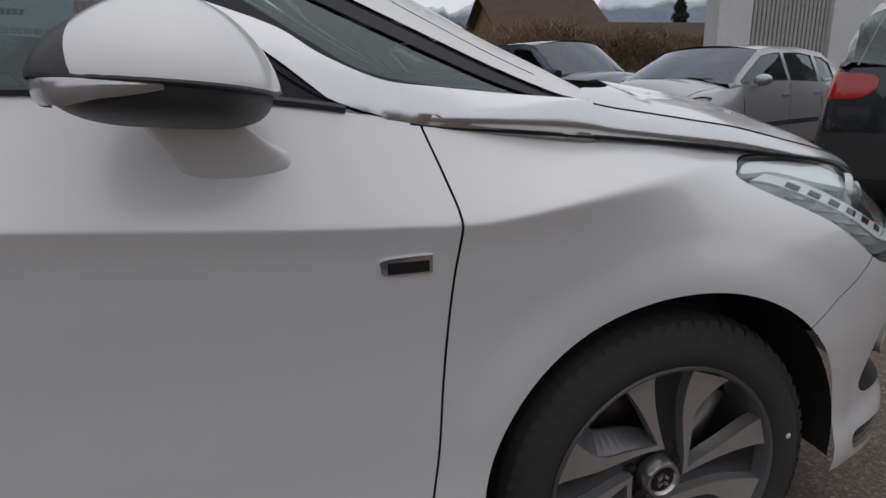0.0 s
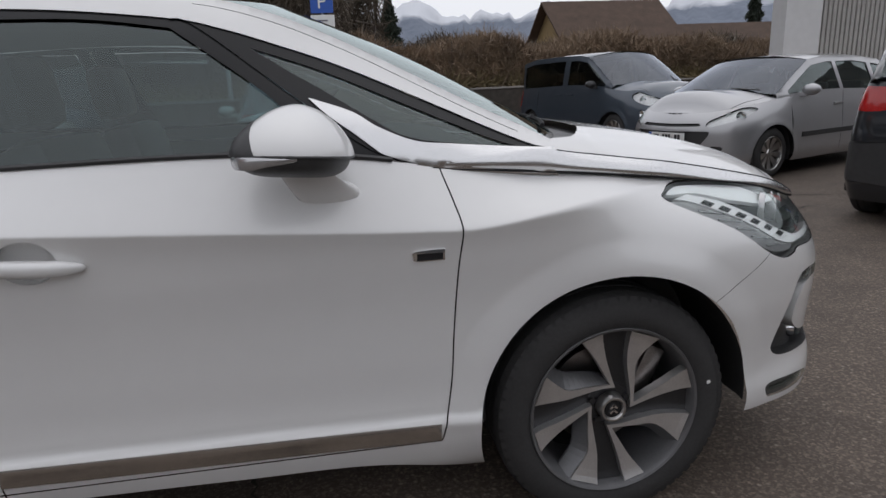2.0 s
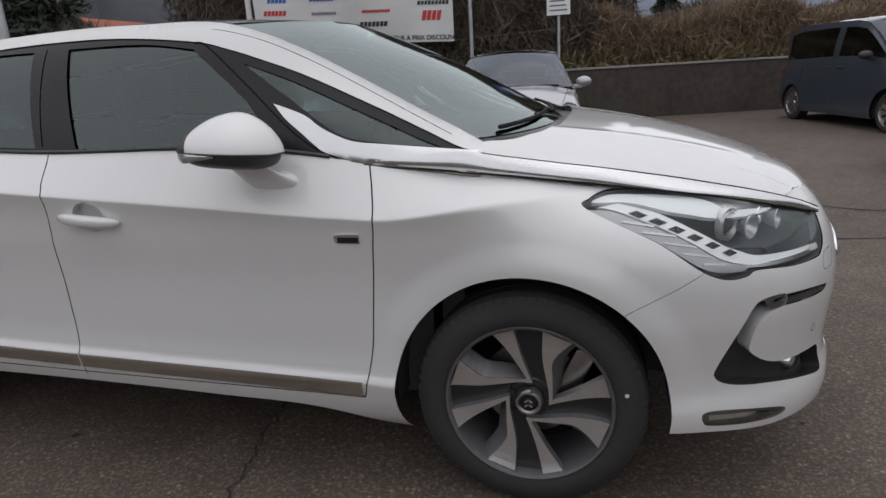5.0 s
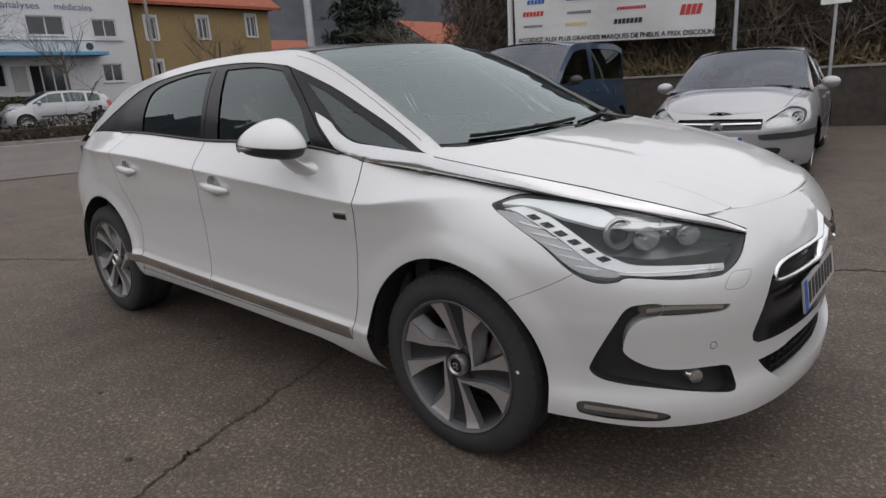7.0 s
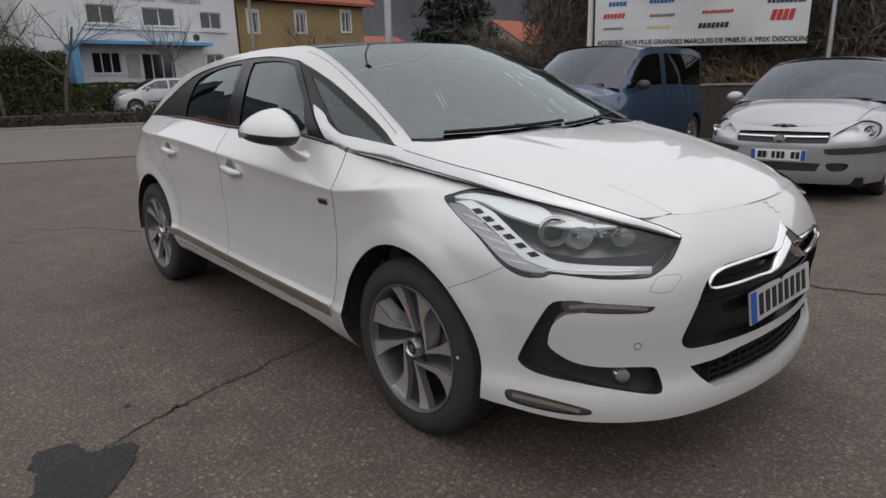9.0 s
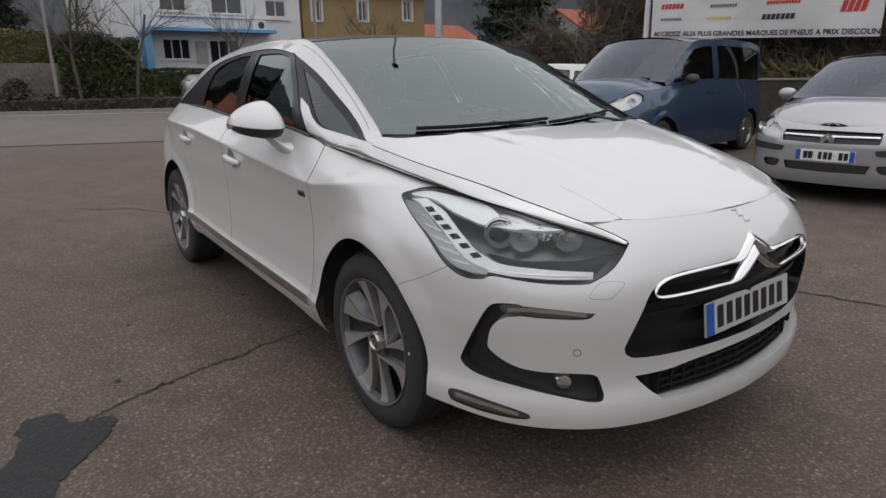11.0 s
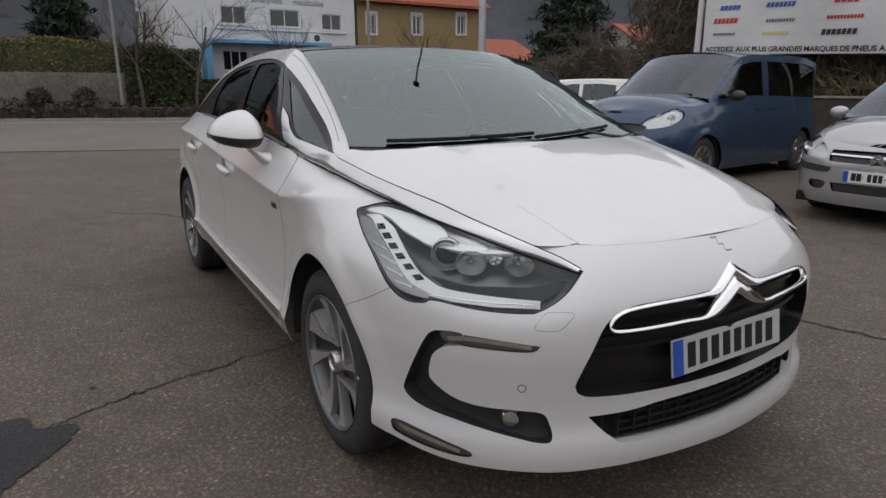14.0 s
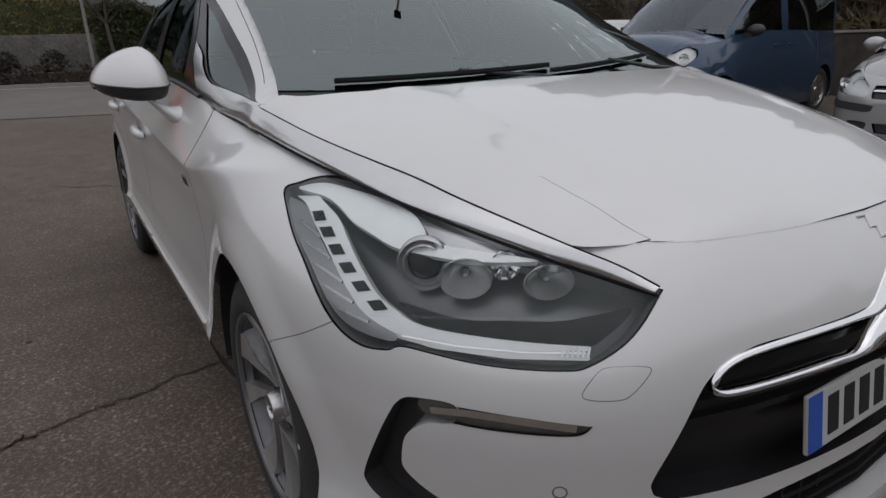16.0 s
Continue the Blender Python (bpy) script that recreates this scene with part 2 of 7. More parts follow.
_tx, _ty = np.gradient(_px, _l), np.gradient(_py, _l)


def plan(u):
    return np.interp(u, _l, _px), np.interp(u, _l, _py), -np.interp(u, _l, _ty), np.interp(u, _l, _tx)


def u_at_x(x):
    return np.interp(x, _px[300:2900], _l[300:2900])


def u_at_y(y):
    return np.interp(-np.asarray(y, float), -_py[2000:], _l[2000:])


# upper edge of the body shell: height, and how far it leans in
TOP_Z = spl([-4.4, -3.6, -3.2, -2.46, -1.65, -0.55, -0.40, -0.20, 0.0, 0.20, 0.42, 0.62, 0.80, 0.90, 0.98, 1.08, 1.25, 1.56],
            [1.00, 1.02, 1.09, 1.107, 1.078, 1.042, 1.012, 0.988, 0.968, 0.942, 0.912, 0.884, 0.862, 0.862, 0.868, 0.869, 0.867, 0.864])
TOP_D = spl([-4.4, -3.6, -3.2, -2.46, -1.65, -0.55, -0.40, -0.20, 0.0, 0.20, 0.42, 0.62, 0.80, 0.90, 0.98, 1.08, 1.25, 1.56],
            [0.10, 0.14, 0.15, 0.15, 0.125, 0.10, 0.115, 0.148, 0.16, 0.178, 0.178, 0.15, 0.148, 0.152, 0.145, 0.118, 0.108, 0.104])
CREASE_Z = spl([-3.6, -2.6, -2.0, -1.5, -1.0, -0.5, -0.38, -0.30, -0.20, -0.10, 0.0, 0.15, 0.4],
               [1.02, 1.015, 0.99, 0.955, 0.92, 0.886, 0.882, 0.890, 0.906, 0.922, 0.930, 0.932, 0.93])
DOOR_D = spl([0.17, 0.20, 0.24, 0.30, 0.36, 0.388, 0.402, 0.43, 0.56, 0.70, 0.80], [0.13, 0.085, 0.045, 0.016, 0.004, 0.001, 0.010, 0.016, 0.025, 0.028, 0.022])
NOSE_D = spl([0.17, 0.20, 0.24, 0.29, 0.34, 0.39, 0.44, 0.52, 0.60, 0.66, 0.72, 0.78],
             [0.10, 0.045, 0.008, -0.006, -0.004, 0.010, 0.012, 0.006, 0.0, 0.004, 0.016, 0.035])
ARCH = 0.385


def lean(u, z):
    """How far the shell lies inside its plan line."""
    zt, dt = TOP_Z(u), TOP_D(u)
    # doors: flat flank, scooped under a crease, leaning in above it
    zc = CREASE_Z(u)
    k = (z - zc) / np.maximum(zt - zc, 0.02)
    soft = 0.05 + 0.18 * step(-0.30, 0.02, u)
    up = 0.5 * (k + np.sqrt(k * k + soft * soft)) - 0.5 * soft * 0.5
    below = 1 - np.exp(-np.maximum(zc - z, 0) / 0.055)
    # the foot of the doors rises towards the tail, as the sill strip does
    foot = z - 0.030 * np.clip(-0.48 - u, 0, 2) * step(0.62, 0.48, z)
    door = DOOR_D(np.minimum(foot, 0.80)) * (z < 0.80) + 0.022 * (z >= 0.80)
    door = door * below + dt * up
    # nose and front wing: one rounded fall
    zm = 0.62
    s = np.clip((z - zm) / (zt - zm), 0, 1.2)
    wing = NOSE_D(np.minimum(z, 0.62)) + dt * s ** (2.2 + 1.6 * step(0.75, 0.25, u))
    w = step(-0.22, 0.22, u)
    d = door * (1 - w) + wing * w
    # rear end
    r = step(-2.6, -3.3, u)
    return d * (1 - r) + r * (NOSE_D(np.minimum(z, 0.62)) + dt * np.clip((z - 0.7) / (zt - 0.7), 0, 1.2) ** 2)


def shell(u, z):
    x, y, nx, ny = plan(u)
    d = lean(u, z)
    # wheel arch flares
    for c in (0.0, -2.727):
        r = np.hypot(u - c, z - 0.334)
        d = d - 0.012 * step(ARCH + 0.11, ARCH + 0.015, r) * step(0.2, 0.4, z)
    return np.stack([x - nx * d, y - ny * d, z + 0 * u], -1)

_ue = np.linspace(-3.3, U1, 1500)
_E = shell(_ue, TOP_Z(_ue))
_order = np.maximum.accumulate(_E[:, 0] + np.arange(1500) * 1e-7)


def edge_at(x):
    """Half width and height of the shell's upper edge at a place along the car."""
    return np.interp(x, _order, _E[:, 1]), np.interp(x, _order, _E[:, 2])


HOOD_Z = spl([-0.5, -0.2, 0.0, 0.12, 0.30, 0.50, 0.65, 0.75, 0.80, 0.845], [1.090, 1.087, 1.086, 1.073, 1.046, 1.0, 0.956, 0.918, 0.894, 0.868])


# the polished strip between wing and bonnet: its foot and its upper edge
SAB_X = [-0.53, -0.46, -0.30, -0.10, 0.10, 0.30, 0.50, 0.65, 0.76, 0.806]
SAB_Y = spl(SAB_X, [0.829, 0.817, 0.799, 0.789, 0.773, 0.737, 0.683, 0.602, 0.520, 0.491])
SAB_Z = spl(SAB_X, [1.030, 1.022, 1.006, 0.986, 0.962, 0.932, 0.898, 0.858, 0.822, 0.811])
TOP_X = [-0.53, -0.46, -0.30, -0.15, -0.10, 0.0, 0.10, 0.20, 0.30, 0.40, 0.50, 0.60, 0.70, 0.76, 0.806]
STRIP_Y = spl(TOP_X, [0.827, 0.812, 0.796, 0.783, 0.774, 0.763, 0.751, 0.733, 0.702, 0.668, 0.643, 0.609, 0.559, 0.519, 0.490])
STRIP_Z = spl(TOP_X, [1.034, 1.038, 1.042, 1.044, 1.034, 1.018, 1.002, 0.986, 0.966, 0.945, 0.923, 0.899, 0.868, 0.845, 0.822])


def strip_top(x):
    return STRIP_Y(x), STRIP_Z(x)


def hood_edge(x):
    """Half width and height of the bonnet's edge: the strip's top, then the shell."""
    w = step(0.64, 0.76, x)
    (a, b), (c, d) = strip_top(x), edge_at(x)
    return a * (1 - w) + c * w, (b - 0.002) * (1 - w) + d * w


def hood(x, y):
    ye, ze = hood_edge(x)
    s = np.clip(np.abs(y) / np.maximum(ye, 0.02), 0, 1.02)
    zc = np.maximum(HOOD_Z(x), ze)
    p = 3.4 + 1.4 * step(0.3, -0.15, x) + 8.0 * step(0.06, -0.14, x)
    ridge = 0.006 * np.exp(-((np.abs(y) - (0.50 - 0.22 * np.clip(x, 0, 0.8))) / 0.045) ** 2) * step(0.75, 0.4, x)
    return np.stack([x + 0 * y, y + 0 * x, zc - (zc - ze) * s ** p + ridge], -1)


# upper rail of the side of the cabin: half width and height
RAIL_X = [-3.35, -3.0, -2.4, -1.8, -1.3, -0.93, -0.80, -0.70, -0.60, -0.50, -0.40, -0.30, -0.20, -0.154, -0.08]
RAIL_Y = spl(RAIL_X, [0.52, 0.545, 0.56, 0.57, 0.588, 0.618, 0.634, 0.645, 0.655, 0.665, 0.677, 0.694, 0.714, 0.726, 0.748])
RAIL_Z = spl(RAIL_X, [1.20, 1.32, 1.42, 1.464, 1.466, 1.438, 1.398, 1.356, 1.308, 1.256, 1.203, 1.151, 1.102, 1.078, 1.040])


def cabin(x, z):
    yb, zb = edge_at(x)
    yr, zr = RAIL_Y(x), RAIL_Z(x)
    f = np.clip((z - zb) / np.maximum(zr - zb, 0.01), 0, 1)
    bulge = 0.10 * f * (1 - f) * np.clip((zr - zb) / 0.4, 0, 1) + 0.035 * f ** 4 * np.clip((zr - zb) / 0.4, 0, 1) * (1 - f) * 4
    # towards the foot of the windscreen pillar the side swells low down
    w = step(-1.0, -0.75, x)
    bulge = bulge * (1 - w) + w * (0.16 + 0.10 * step(-0.55, -0.30, x)) * f * (1 - f) ** 2
    y = yb + (yr - yb) * f + bulge
    # and runs out into the polished strip
    sz, hz = SAB_Z(x), STRIP_Z(x)
    g = (z - sz) / np.maximum(hz - sz, 0.01)
    k = np.clip(g, 0, 1)
    low = SAB_Y(x) + (STRIP_Y(x) - SAB_Y(x)) * k + np.interp(k, [0, 0.12, 0.35, 0.7, 1.0], [0.001, 0.008, 0.011, 0.008, 0.0])
    high = STRIP_Y(x) + (yr - STRIP_Y(x)) * np.clip((z - hz) / np.maximum(zr - hz, 0.01), 0, 1)
    q = step(-0.56, -0.16, x)
    y = y * (1 - q) + q * np.where(g < 1, low, high)
    return np.stack([x + 0 * z, y, z + 0 * x], -1)

OUTWARD[shell] = OUTWARD[cabin] = -1

# ---- the white car ----
car = thing("hatchback_car", "pearl white five-door hatchback parked on the asphalt", "car")

BOT_Z = spl([-4.3, -3.2, -2.3, -1.75, -1.0, -0.6, -0.42, -0.36, 0.38, 0.46, 0.65, 1.0, 1.56], [0.33, 0.28, 0.30, 0.308, 0.292, 0.268, 0.222, 0.21, 0.29, 0.286, 0.273, 0.268, 0.262])


def arc(cu, cz, ru, rz, n=40):
    a = np.linspace(0, 2 * np.pi, n, endpoint=False)
    return np.stack([cu + ru * np.cos(a), cz + rz * np.sin(a)], 1)


def walls(name, F, loop, depth, material, parent, both=True, top=0.0, label="", closed=True):
    """The inner sides of an opening, or the edge of a raised piece."""
    loop = np.array(loop, float)
    n = normals_of(F, loop[:, 0], loop[:, 1])
    p = F(loop[:, 0], loop[:, 1])
    k = len(loop)
    V, T = [], []
    for s in ((-1, 1) if both else (-1,)):
        m = np.array([1, s, 1])
        o = sum(len(v) for v in V)
        V.append(np.concatenate([(p - n * top) * m, (p - n * depth) * m]))
        T += [(o + i, o + (i + 1) % k, o + k + (i + 1) % k, o + k + i) for i in range(k if closed else k - 1) if abs(p[i, 1]) + abs(p[(i + 1) % k, 1]) > 0.004]
    return mesh_ob(name, np.concatenate(V), T, material, parent, label, smooth=False)


def on_shell(name, loop, material, parent, inset=0.0, both=False, side=-1, edge=0.0, label="", grid=0.02, F=shell):
    """A flat piece with the outline loop, laid on the body's surface; edge: its thickness."""
    loop = np.array(loop, float)
    lo, hi = loop.min(0), loop.max(0)
    g = np.stack(np.meshgrid(np.arange(lo[0], hi[0], grid), np.arange(lo[1], hi[1], grid)), -1).reshape(-1, 2)
    ob = sheet_part(name, F, cut_sheet(loop, [], g), ["body"], material, parent, side, inset, label, both=both)
    if edge:
        w = walls("rim", F, loop, inset + edge, material, ob, both, inset)
        if not both and side == 1:
            w.scale = (1, -1, 1)
    return ob


LAMP_RIM = smooth_loop([(0.160, 0.895), (0.170, 0.918), (0.230, 0.932), (0.36, 0.924), (0.52, 0.907), (0.78, 0.865), (0.93, 0.840), (1.042, 0.813), (1.042, 0.813), (0.976, 0.757), (0.906, 0.721),
                        (0.862, 0.714), (0.745, 0.716), (0.614, 0.726), (0.578, 0.715), (0.520, 0.712), (0.452, 0.738), (0.338, 0.815)])
INNER = smooth_loop([(0.171, 0.895), (0.178, 0.911), (0.230, 0.924), (0.36, 0.916), (0.52, 0.899), (0.78, 0.857), (0.93, 0.832), (1.028, 0.814), (1.028, 0.814), (0.968, 0.764), (0.902, 0.729),
                         (0.862, 0.722), (0.745, 0.724), (0.614, 0.735), (0.575, 0.724), (0.525, 0.721), (0.460, 0.744), (0.348, 0.820)])
HEADLIGHT = 0.72 * LAMP_RIM + 0.28 * INNER
GRILLE = smooth_loop([(1.087, 0.688), (1.046, 0.615), (1.010, 0.530), (1.010, 0.506), (1.024, 0.490), (1.075, 0.478), (1.31, 0.470), (1.62, 0.470), (1.62, 0.470), (1.62, 0.792), (1.62, 0.792),
                      (1.55, 0.786), (1.50, 0.765), (1.46, 0.740), (1.42, 0.732), (1.28, 0.728), (1.16, 0.722)])
INTAKE = smooth_loop([(1.052, 0.420), (1.052, 0.420), (1.10, 0.372), (1.152, 0.334), (1.152, 0.334), (1.31, 0.327), (1.62, 0.325), (1.62, 0.325), (1.62, 0.438), (1.62, 0.438), (1.31, 0.432), (1.19, 0.422)])
FOG = smooth_loop([(0.700, 0.652), (0.640, 0.652), (0.606, 0.640), (0.577, 0.598), (0.510, 0.468), (0.508, 0.435), (0.540, 0.414), (0.60, 0.402), (0.69, 0.392), (0.828, 0.370), (0.925, 0.355), (0.950, 0.368),
                   (0.942, 0.405), (0.922, 0.436), (0.86, 0.443), (0.74, 0.446), (0.665, 0.462), (0.606, 0.498), (0.600, 0.530), (0.615, 0.578), (0.650, 0.608), (0.700, 0.622)])
DRL = smooth_loop([(0.640, 0.646), (0.70, 0.650), (0.80, 0.645), (0.908, 0.634), (0.908, 0.634), (0.885, 0.618), (0.80, 0.617), (0.70, 0.620), (0.648, 0.624)])
LOWLAMP = smooth_loop([(0.472, 0.340), (0.53, 0.344), (0.65, 0.331), (0.730, 0.312), (0.715, 0.294), (0.60, 0.295), (0.50, 0.303), (0.474, 0.312)])
CAP = smooth_loop([(0.892, 0.684), (0.914, 0.712), (0.934, 0.720), (0.985, 0.719), (0.996, 0.711), (0.966, 0.682), (0.946, 0.674), (0.904, 0.675)])
SEAM_F = smooth_loop([(-0.450, 1.06), (-0.446, 1.022), (-0.424, 0.944), (-0.412, 0.880), (-0.424, 0.783), (-0.440, 0.62), (-0.452, 0.49), (-0.478, 0.36), (-0.487, 0.335)], 8, False)
SEAM_B = smooth_loop([(-1.60, 1.12), (-1.56, 1.06), (-1.535, 0.995), (-1.514, 0.942), (-1.526, 0.783), (-1.522, 0.65), (-1.513, 0.517), (-1.506, 0.418), (-1.503, 0.335)], 8, False)
SEAM_R = smooth_loop([(-2.40, 1.15), (-2.43, 1.0), (-2.41, 0.86), (-2.30, 0.70), (-2.24, 0.60), (-2.24, 0.42), (-2.28, 0.335)], 8, False)
SEAM_W = smooth_loop([(0.255, 0.628), (0.271, 0.643), (0.367, 0.687), (0.462, 0.738)], 6, False)
SEAM_S = np.array([(u, 0.335 + 0.012 * (-0.48 - u)) for u in np.linspace(-2.28, -0.487, 20)])

outer = np.concatenate([np.stack([np.linspace(U0, U1, 240), BOT_Z(np.linspace(U0, U1, 240))], 1), np.stack([np.linspace(U1, U0, 240), TOP_Z(np.linspace(U1, U0, 240))], 1)])
front_door = np.concatenate([SEAM_F, [(-0.60, 0.330)], SEAM_B[::-1]])
rear_door = np.concatenate([SEAM_B, [(-1.8, 0.338)], SEAM_R[::-1]])
bumper = np.concatenate([[(0.20, 0.20), (0.20, 0.60)], SEAM_W, [(0.52, 0.76), (0.90, 0.78), (1.03, 0.80), (1.03, 0.86), (1.0, 0.95), (1.7, 0.95), (1.7, 0.1), (0.2, 0.1)]])
tail = np.array([(-5, 0.1), (-5, 0.80), (-3.32, 0.80), (-3.06, 0.66), (-3.0, 0.1)])
loops = [("front_door", front_door), ("rear_door", rear_door), ("bumper", bumper), ("tail", tail)]
loops += [("gap", strip(s, 0.004)) for s in (SEAM_F, SEAM_B, SEAM_R, SEAM_S)]
loops += [("wing_line", strip(SEAM_W, 0.002)), ("cap_line", strip(np.concatenate([CAP, CAP[:1]]), 0.0014)), ("sensor", strip(np.concatenate([arc(0.864, 0.511, 0.011, 0.011, 16), arc(0.864, 0.511, 0.011, 0.011, 16)[:1]]), 0.003))]
loops += [("rim", LAMP_RIM), ("lens", HEADLIGHT), ("grille", GRILLE), ("intake", INTAKE), ("fog", FOG), ("drl", DRL), ("lowlamp", LOWLAMP)]
CUP, CUP_R = arc(-1.357, 0.886, 0.060, 0.049, 28), arc(-2.26, 0.925, 0.055, 0.046, 28)
loops += [("cup_f", CUP), ("cup_r", CUP_R), ("hole", arc(0.0, 0.345, ARCH, ARCH, 90)), ("hole", arc(-2.715, 0.355, ARCH, ARCH, 90))]
gu, gz = np.meshgrid(np.arange(U0, U1, 0.018), np.arange(0.2, 1.12, 0.0125))
gu, gz = gu.ravel(), gz.ravel()
keep = np.abs(gz - CREASE_Z(gu)) > 0.017
fold = np.concatenate([np.stack([np.arange(U0, 0.3, 0.018), CREASE_Z(np.arange(U0, 0.3, 0.018)) + o], 1) for o in (-0.014, -0.008, -0.003, 0.003, 0.008, 0.014)])
sheet = cut_sheet(outer, loops, np.concatenate([np.stack([gu[keep], gz[keep]], 1), fold]))

sheet_part("front_bumper", shell, sheet, ["bumper"], PAINT, car, both=True)
sheet_part("rear_bumper", shell, sheet, ["tail"], PAINT, car, both=True)
doors = {}
for side in (-1, 1):
    sheet_part("body_side", shell, sheet, ["body"], PAINT, car, side)
    sheet_part("panel_gap", shell, sheet, ["gap"], SEAM, car, side, inset=0.006)
    doors[side, "f"] = sheet_part("front_door", shell, sheet, ["front_door"], PAINT, car, side)
    doors[side, "r"] = sheet_part("rear_door", shell, sheet, ["rear_door"], PAINT, car, side)
    for nm, key in (("bumper_seam", "wing_line"), ("washer_cover_line", "cap_line"), ("parking_sensor", "sensor")):
        sheet_part(nm, shell, sheet, [key], LAMPGREY, car, side, inset=0.001)
    for key, lp, dr in (("cup_f", CUP, "f"), ("cup_r", CUP_R, "r")):
        sheet_part("handle_cup", shell, sheet, [key], PAINT, doors[side, dr], side, inset=0.028)
        walls("cup_edge", shell, lp, 0.028, PAINT, doors[side, dr], False).scale = (1, -side, 1)
sheet_part("grille", shell, sheet, ["grille"], GLOSS, car, both=True, inset=0.045)
sheet_part("air_intake", shell, sheet, ["intake"], SEAM, car, both=True, inset=0.05)
for nm, lp, dp, mt in (("grille_surround", GRILLE, 0.045, GLOSS), ("intake_surround", INTAKE, 0.05, PAINT)):
    walls(nm, shell, np.minimum(lp, (U1 - 1e-4, 9)), dp, mt, car)

# front openings of each side
for side in (-1, 1):
    fog = sheet_part("fog_recess", shell, sheet, ["fog"], TRIM, car, side, inset=0.05)
    cut = int(np.argmin(np.hypot(*(FOG - (0.922, 0.436)).T)))
    for nm, lp, mt in (("outer_edge", FOG[:cut + 1], TRIM), ("inner_edge", np.concatenate([FOG[cut:], FOG[:1]]), PAINT)):
        walls(nm, shell, lp, 0.05, mt, fog, False, closed=False).scale = (1, -side, 1)
    f = shell(np.array([0.846]), np.array([0.400]))[0]
    lamp = part("fog_lamp", lathe([(0.0, 0.0), (0.024, 0.004), (0.032, 0.014), (0.034, 0.03), (0.030, 0.03)], 24, "x"), CHROME, car, "round chrome fog lamp", True)
    lamp.location, lamp.rotation_euler = (f[0] - 0.026, side * (f[1] - 0.008), f[2]), (0, 0, side * radians(38))
    lamp.scale = (-0.9, 0.9, 0.9)
    lens = part("fog_lens", lathe([(0.0, 0.016), (0.016, 0.013), (0.030, 0.003)], 24, "x"), LENS, lamp, "", True)
    lens.scale = (-1, 1, 1)
    led = sheet_part("daylight_lamp", shell, sheet, ["drl"], LAMPSMOKE, car, side, inset=0.006, label="narrow clear daylight lamp strip")
    on_shell("lamp_cover", DRL, LENS, led, inset=-0.001, side=side)
    on_shell("led_bar", strip([(0.66, 0.634), (0.72, 0.640), (0.80, 0.637), (0.885, 0.628)], 0.012), CHROME, led, inset=0.002, side=side)
    low = sheet_part("side_reflector_lamp", shell, sheet, ["lowlamp"], LAMPSMOKE, car, side, inset=0.008, label="clear corner lamp low in the bumper")
    on_shell("lamp_cover", LOWLAMP, LENS, low, inset=-0.001, side=side)
    on_shell("reflector", strip(smooth_loop([(0.49, 0.326), (0.56, 0.322), (0.62, 0.318), (0.70, 0.305)], 5, False), 0.014), CHROME, low, inset=0.004, side=side)

# grille bars, chevrons and plate
UPPER = smooth_loop([(1.092, 0.676), (1.11, 0.700), (1.16, 0.716), (1.28, 0.722), (1.40, 0.724), (1.455, 0.727), (1.49, 0.745), (1.5503, 0.783)], 6, False)
LOWER = smooth_loop([(1.092, 0.676), (1.115, 0.664), (1.20, 0.662), (1.34, 0.664), (1.40, 0.663), (1.44, 0.672), (1.48, 0.695), (1.5503, 0.738)], 6, False)


def raised_bar(name, line, w0, w1, height, material, label=""):
    """A half-round bar along a line on the shell, over both sides of the nose."""
    p = np.minimum(np.array(line, float), (U1, 9))
    d = np.gradient(p, axis=0)
    d /= np.linalg.norm(d, axis=1)[:, None]
    w = (w0 + (w1 - w0) * step(0.55, 0.85, np.linspace(0, 1, len(p)))) * step(-0.02, 0.06, np.linspace(0, 1, len(p)))
    o = np.stack([-d[:, 1], d[:, 0]], 1) * w[:, None] / 2
    o[-1] = (0, w1 / 1.55)
    V, T = [], []
    m, n = 9, len(p)
    for s in (-1, 1):
        base = len(V)
        for k in np.linspace(-1, 1, m):
            q = np.minimum(p + o * k, (U1, 9))
            g = shell(q[:, 0], q[:, 1]) + normals_of(shell, q[:, 0], q[:, 1]) * (-0.012 + (height + 0.012) * (1 - k ** 6) ** 0.5 - 0.2 * w[:, None] * k * (1 - k ** 6))
            V += [tuple(r * (1, s, 1)) for r in g]
        T += [(base + i * n + j, base + i * n + j + 1, base + (i + 1) * n + j + 1, base + (i + 1) * n + j)[::s] for i in range(m - 1) for j in range(n - 1)]
    return mesh_ob(name, V, T, material, car, label)


raised_bar("upper_chevron_bar", UPPER, 0.012, 0.036, 0.005, CHROME, "polished chrome wing of the chevron emblem")
raised_bar("lower_chevron_bar", LOWER, 0.012, 0.036, 0.005, CHROME, "polished chrome wing of the chevron emblem")
for z in (0.605, 0.635, 0.693):
    on_shell("grille_slat", strip([(1.06 + abs(z - 0.6) * 0.2, z), (1.2, z), (1.3, z), (1.4, z), (U1, z)], 0.012), GLOSS, car, inset=0.025, both=True, edge=0.02)
for z in (0.345, 0.363, 0.381, 0.399, 0.417):
    on_shell("intake_slat", strip([(1.15, z), (1.25, z), (1.4, z), (U1, z)], 0.006), SEAM, car, inset=0.03, both=True, edge=0.02)
for y in np.arange(-0.44, 0.45, 0.055):
    part("intake_bar", boxed(0.872 - 0.18 * y * y, 0.905 - 0.18 * y * y, y - 0.003, y + 0.003, 0.335, 0.43), SEAM, car)
PLATE = mat("plate_white", (0.50, 0.50, 0.49), 0.4, vary=0.05, scale=12)
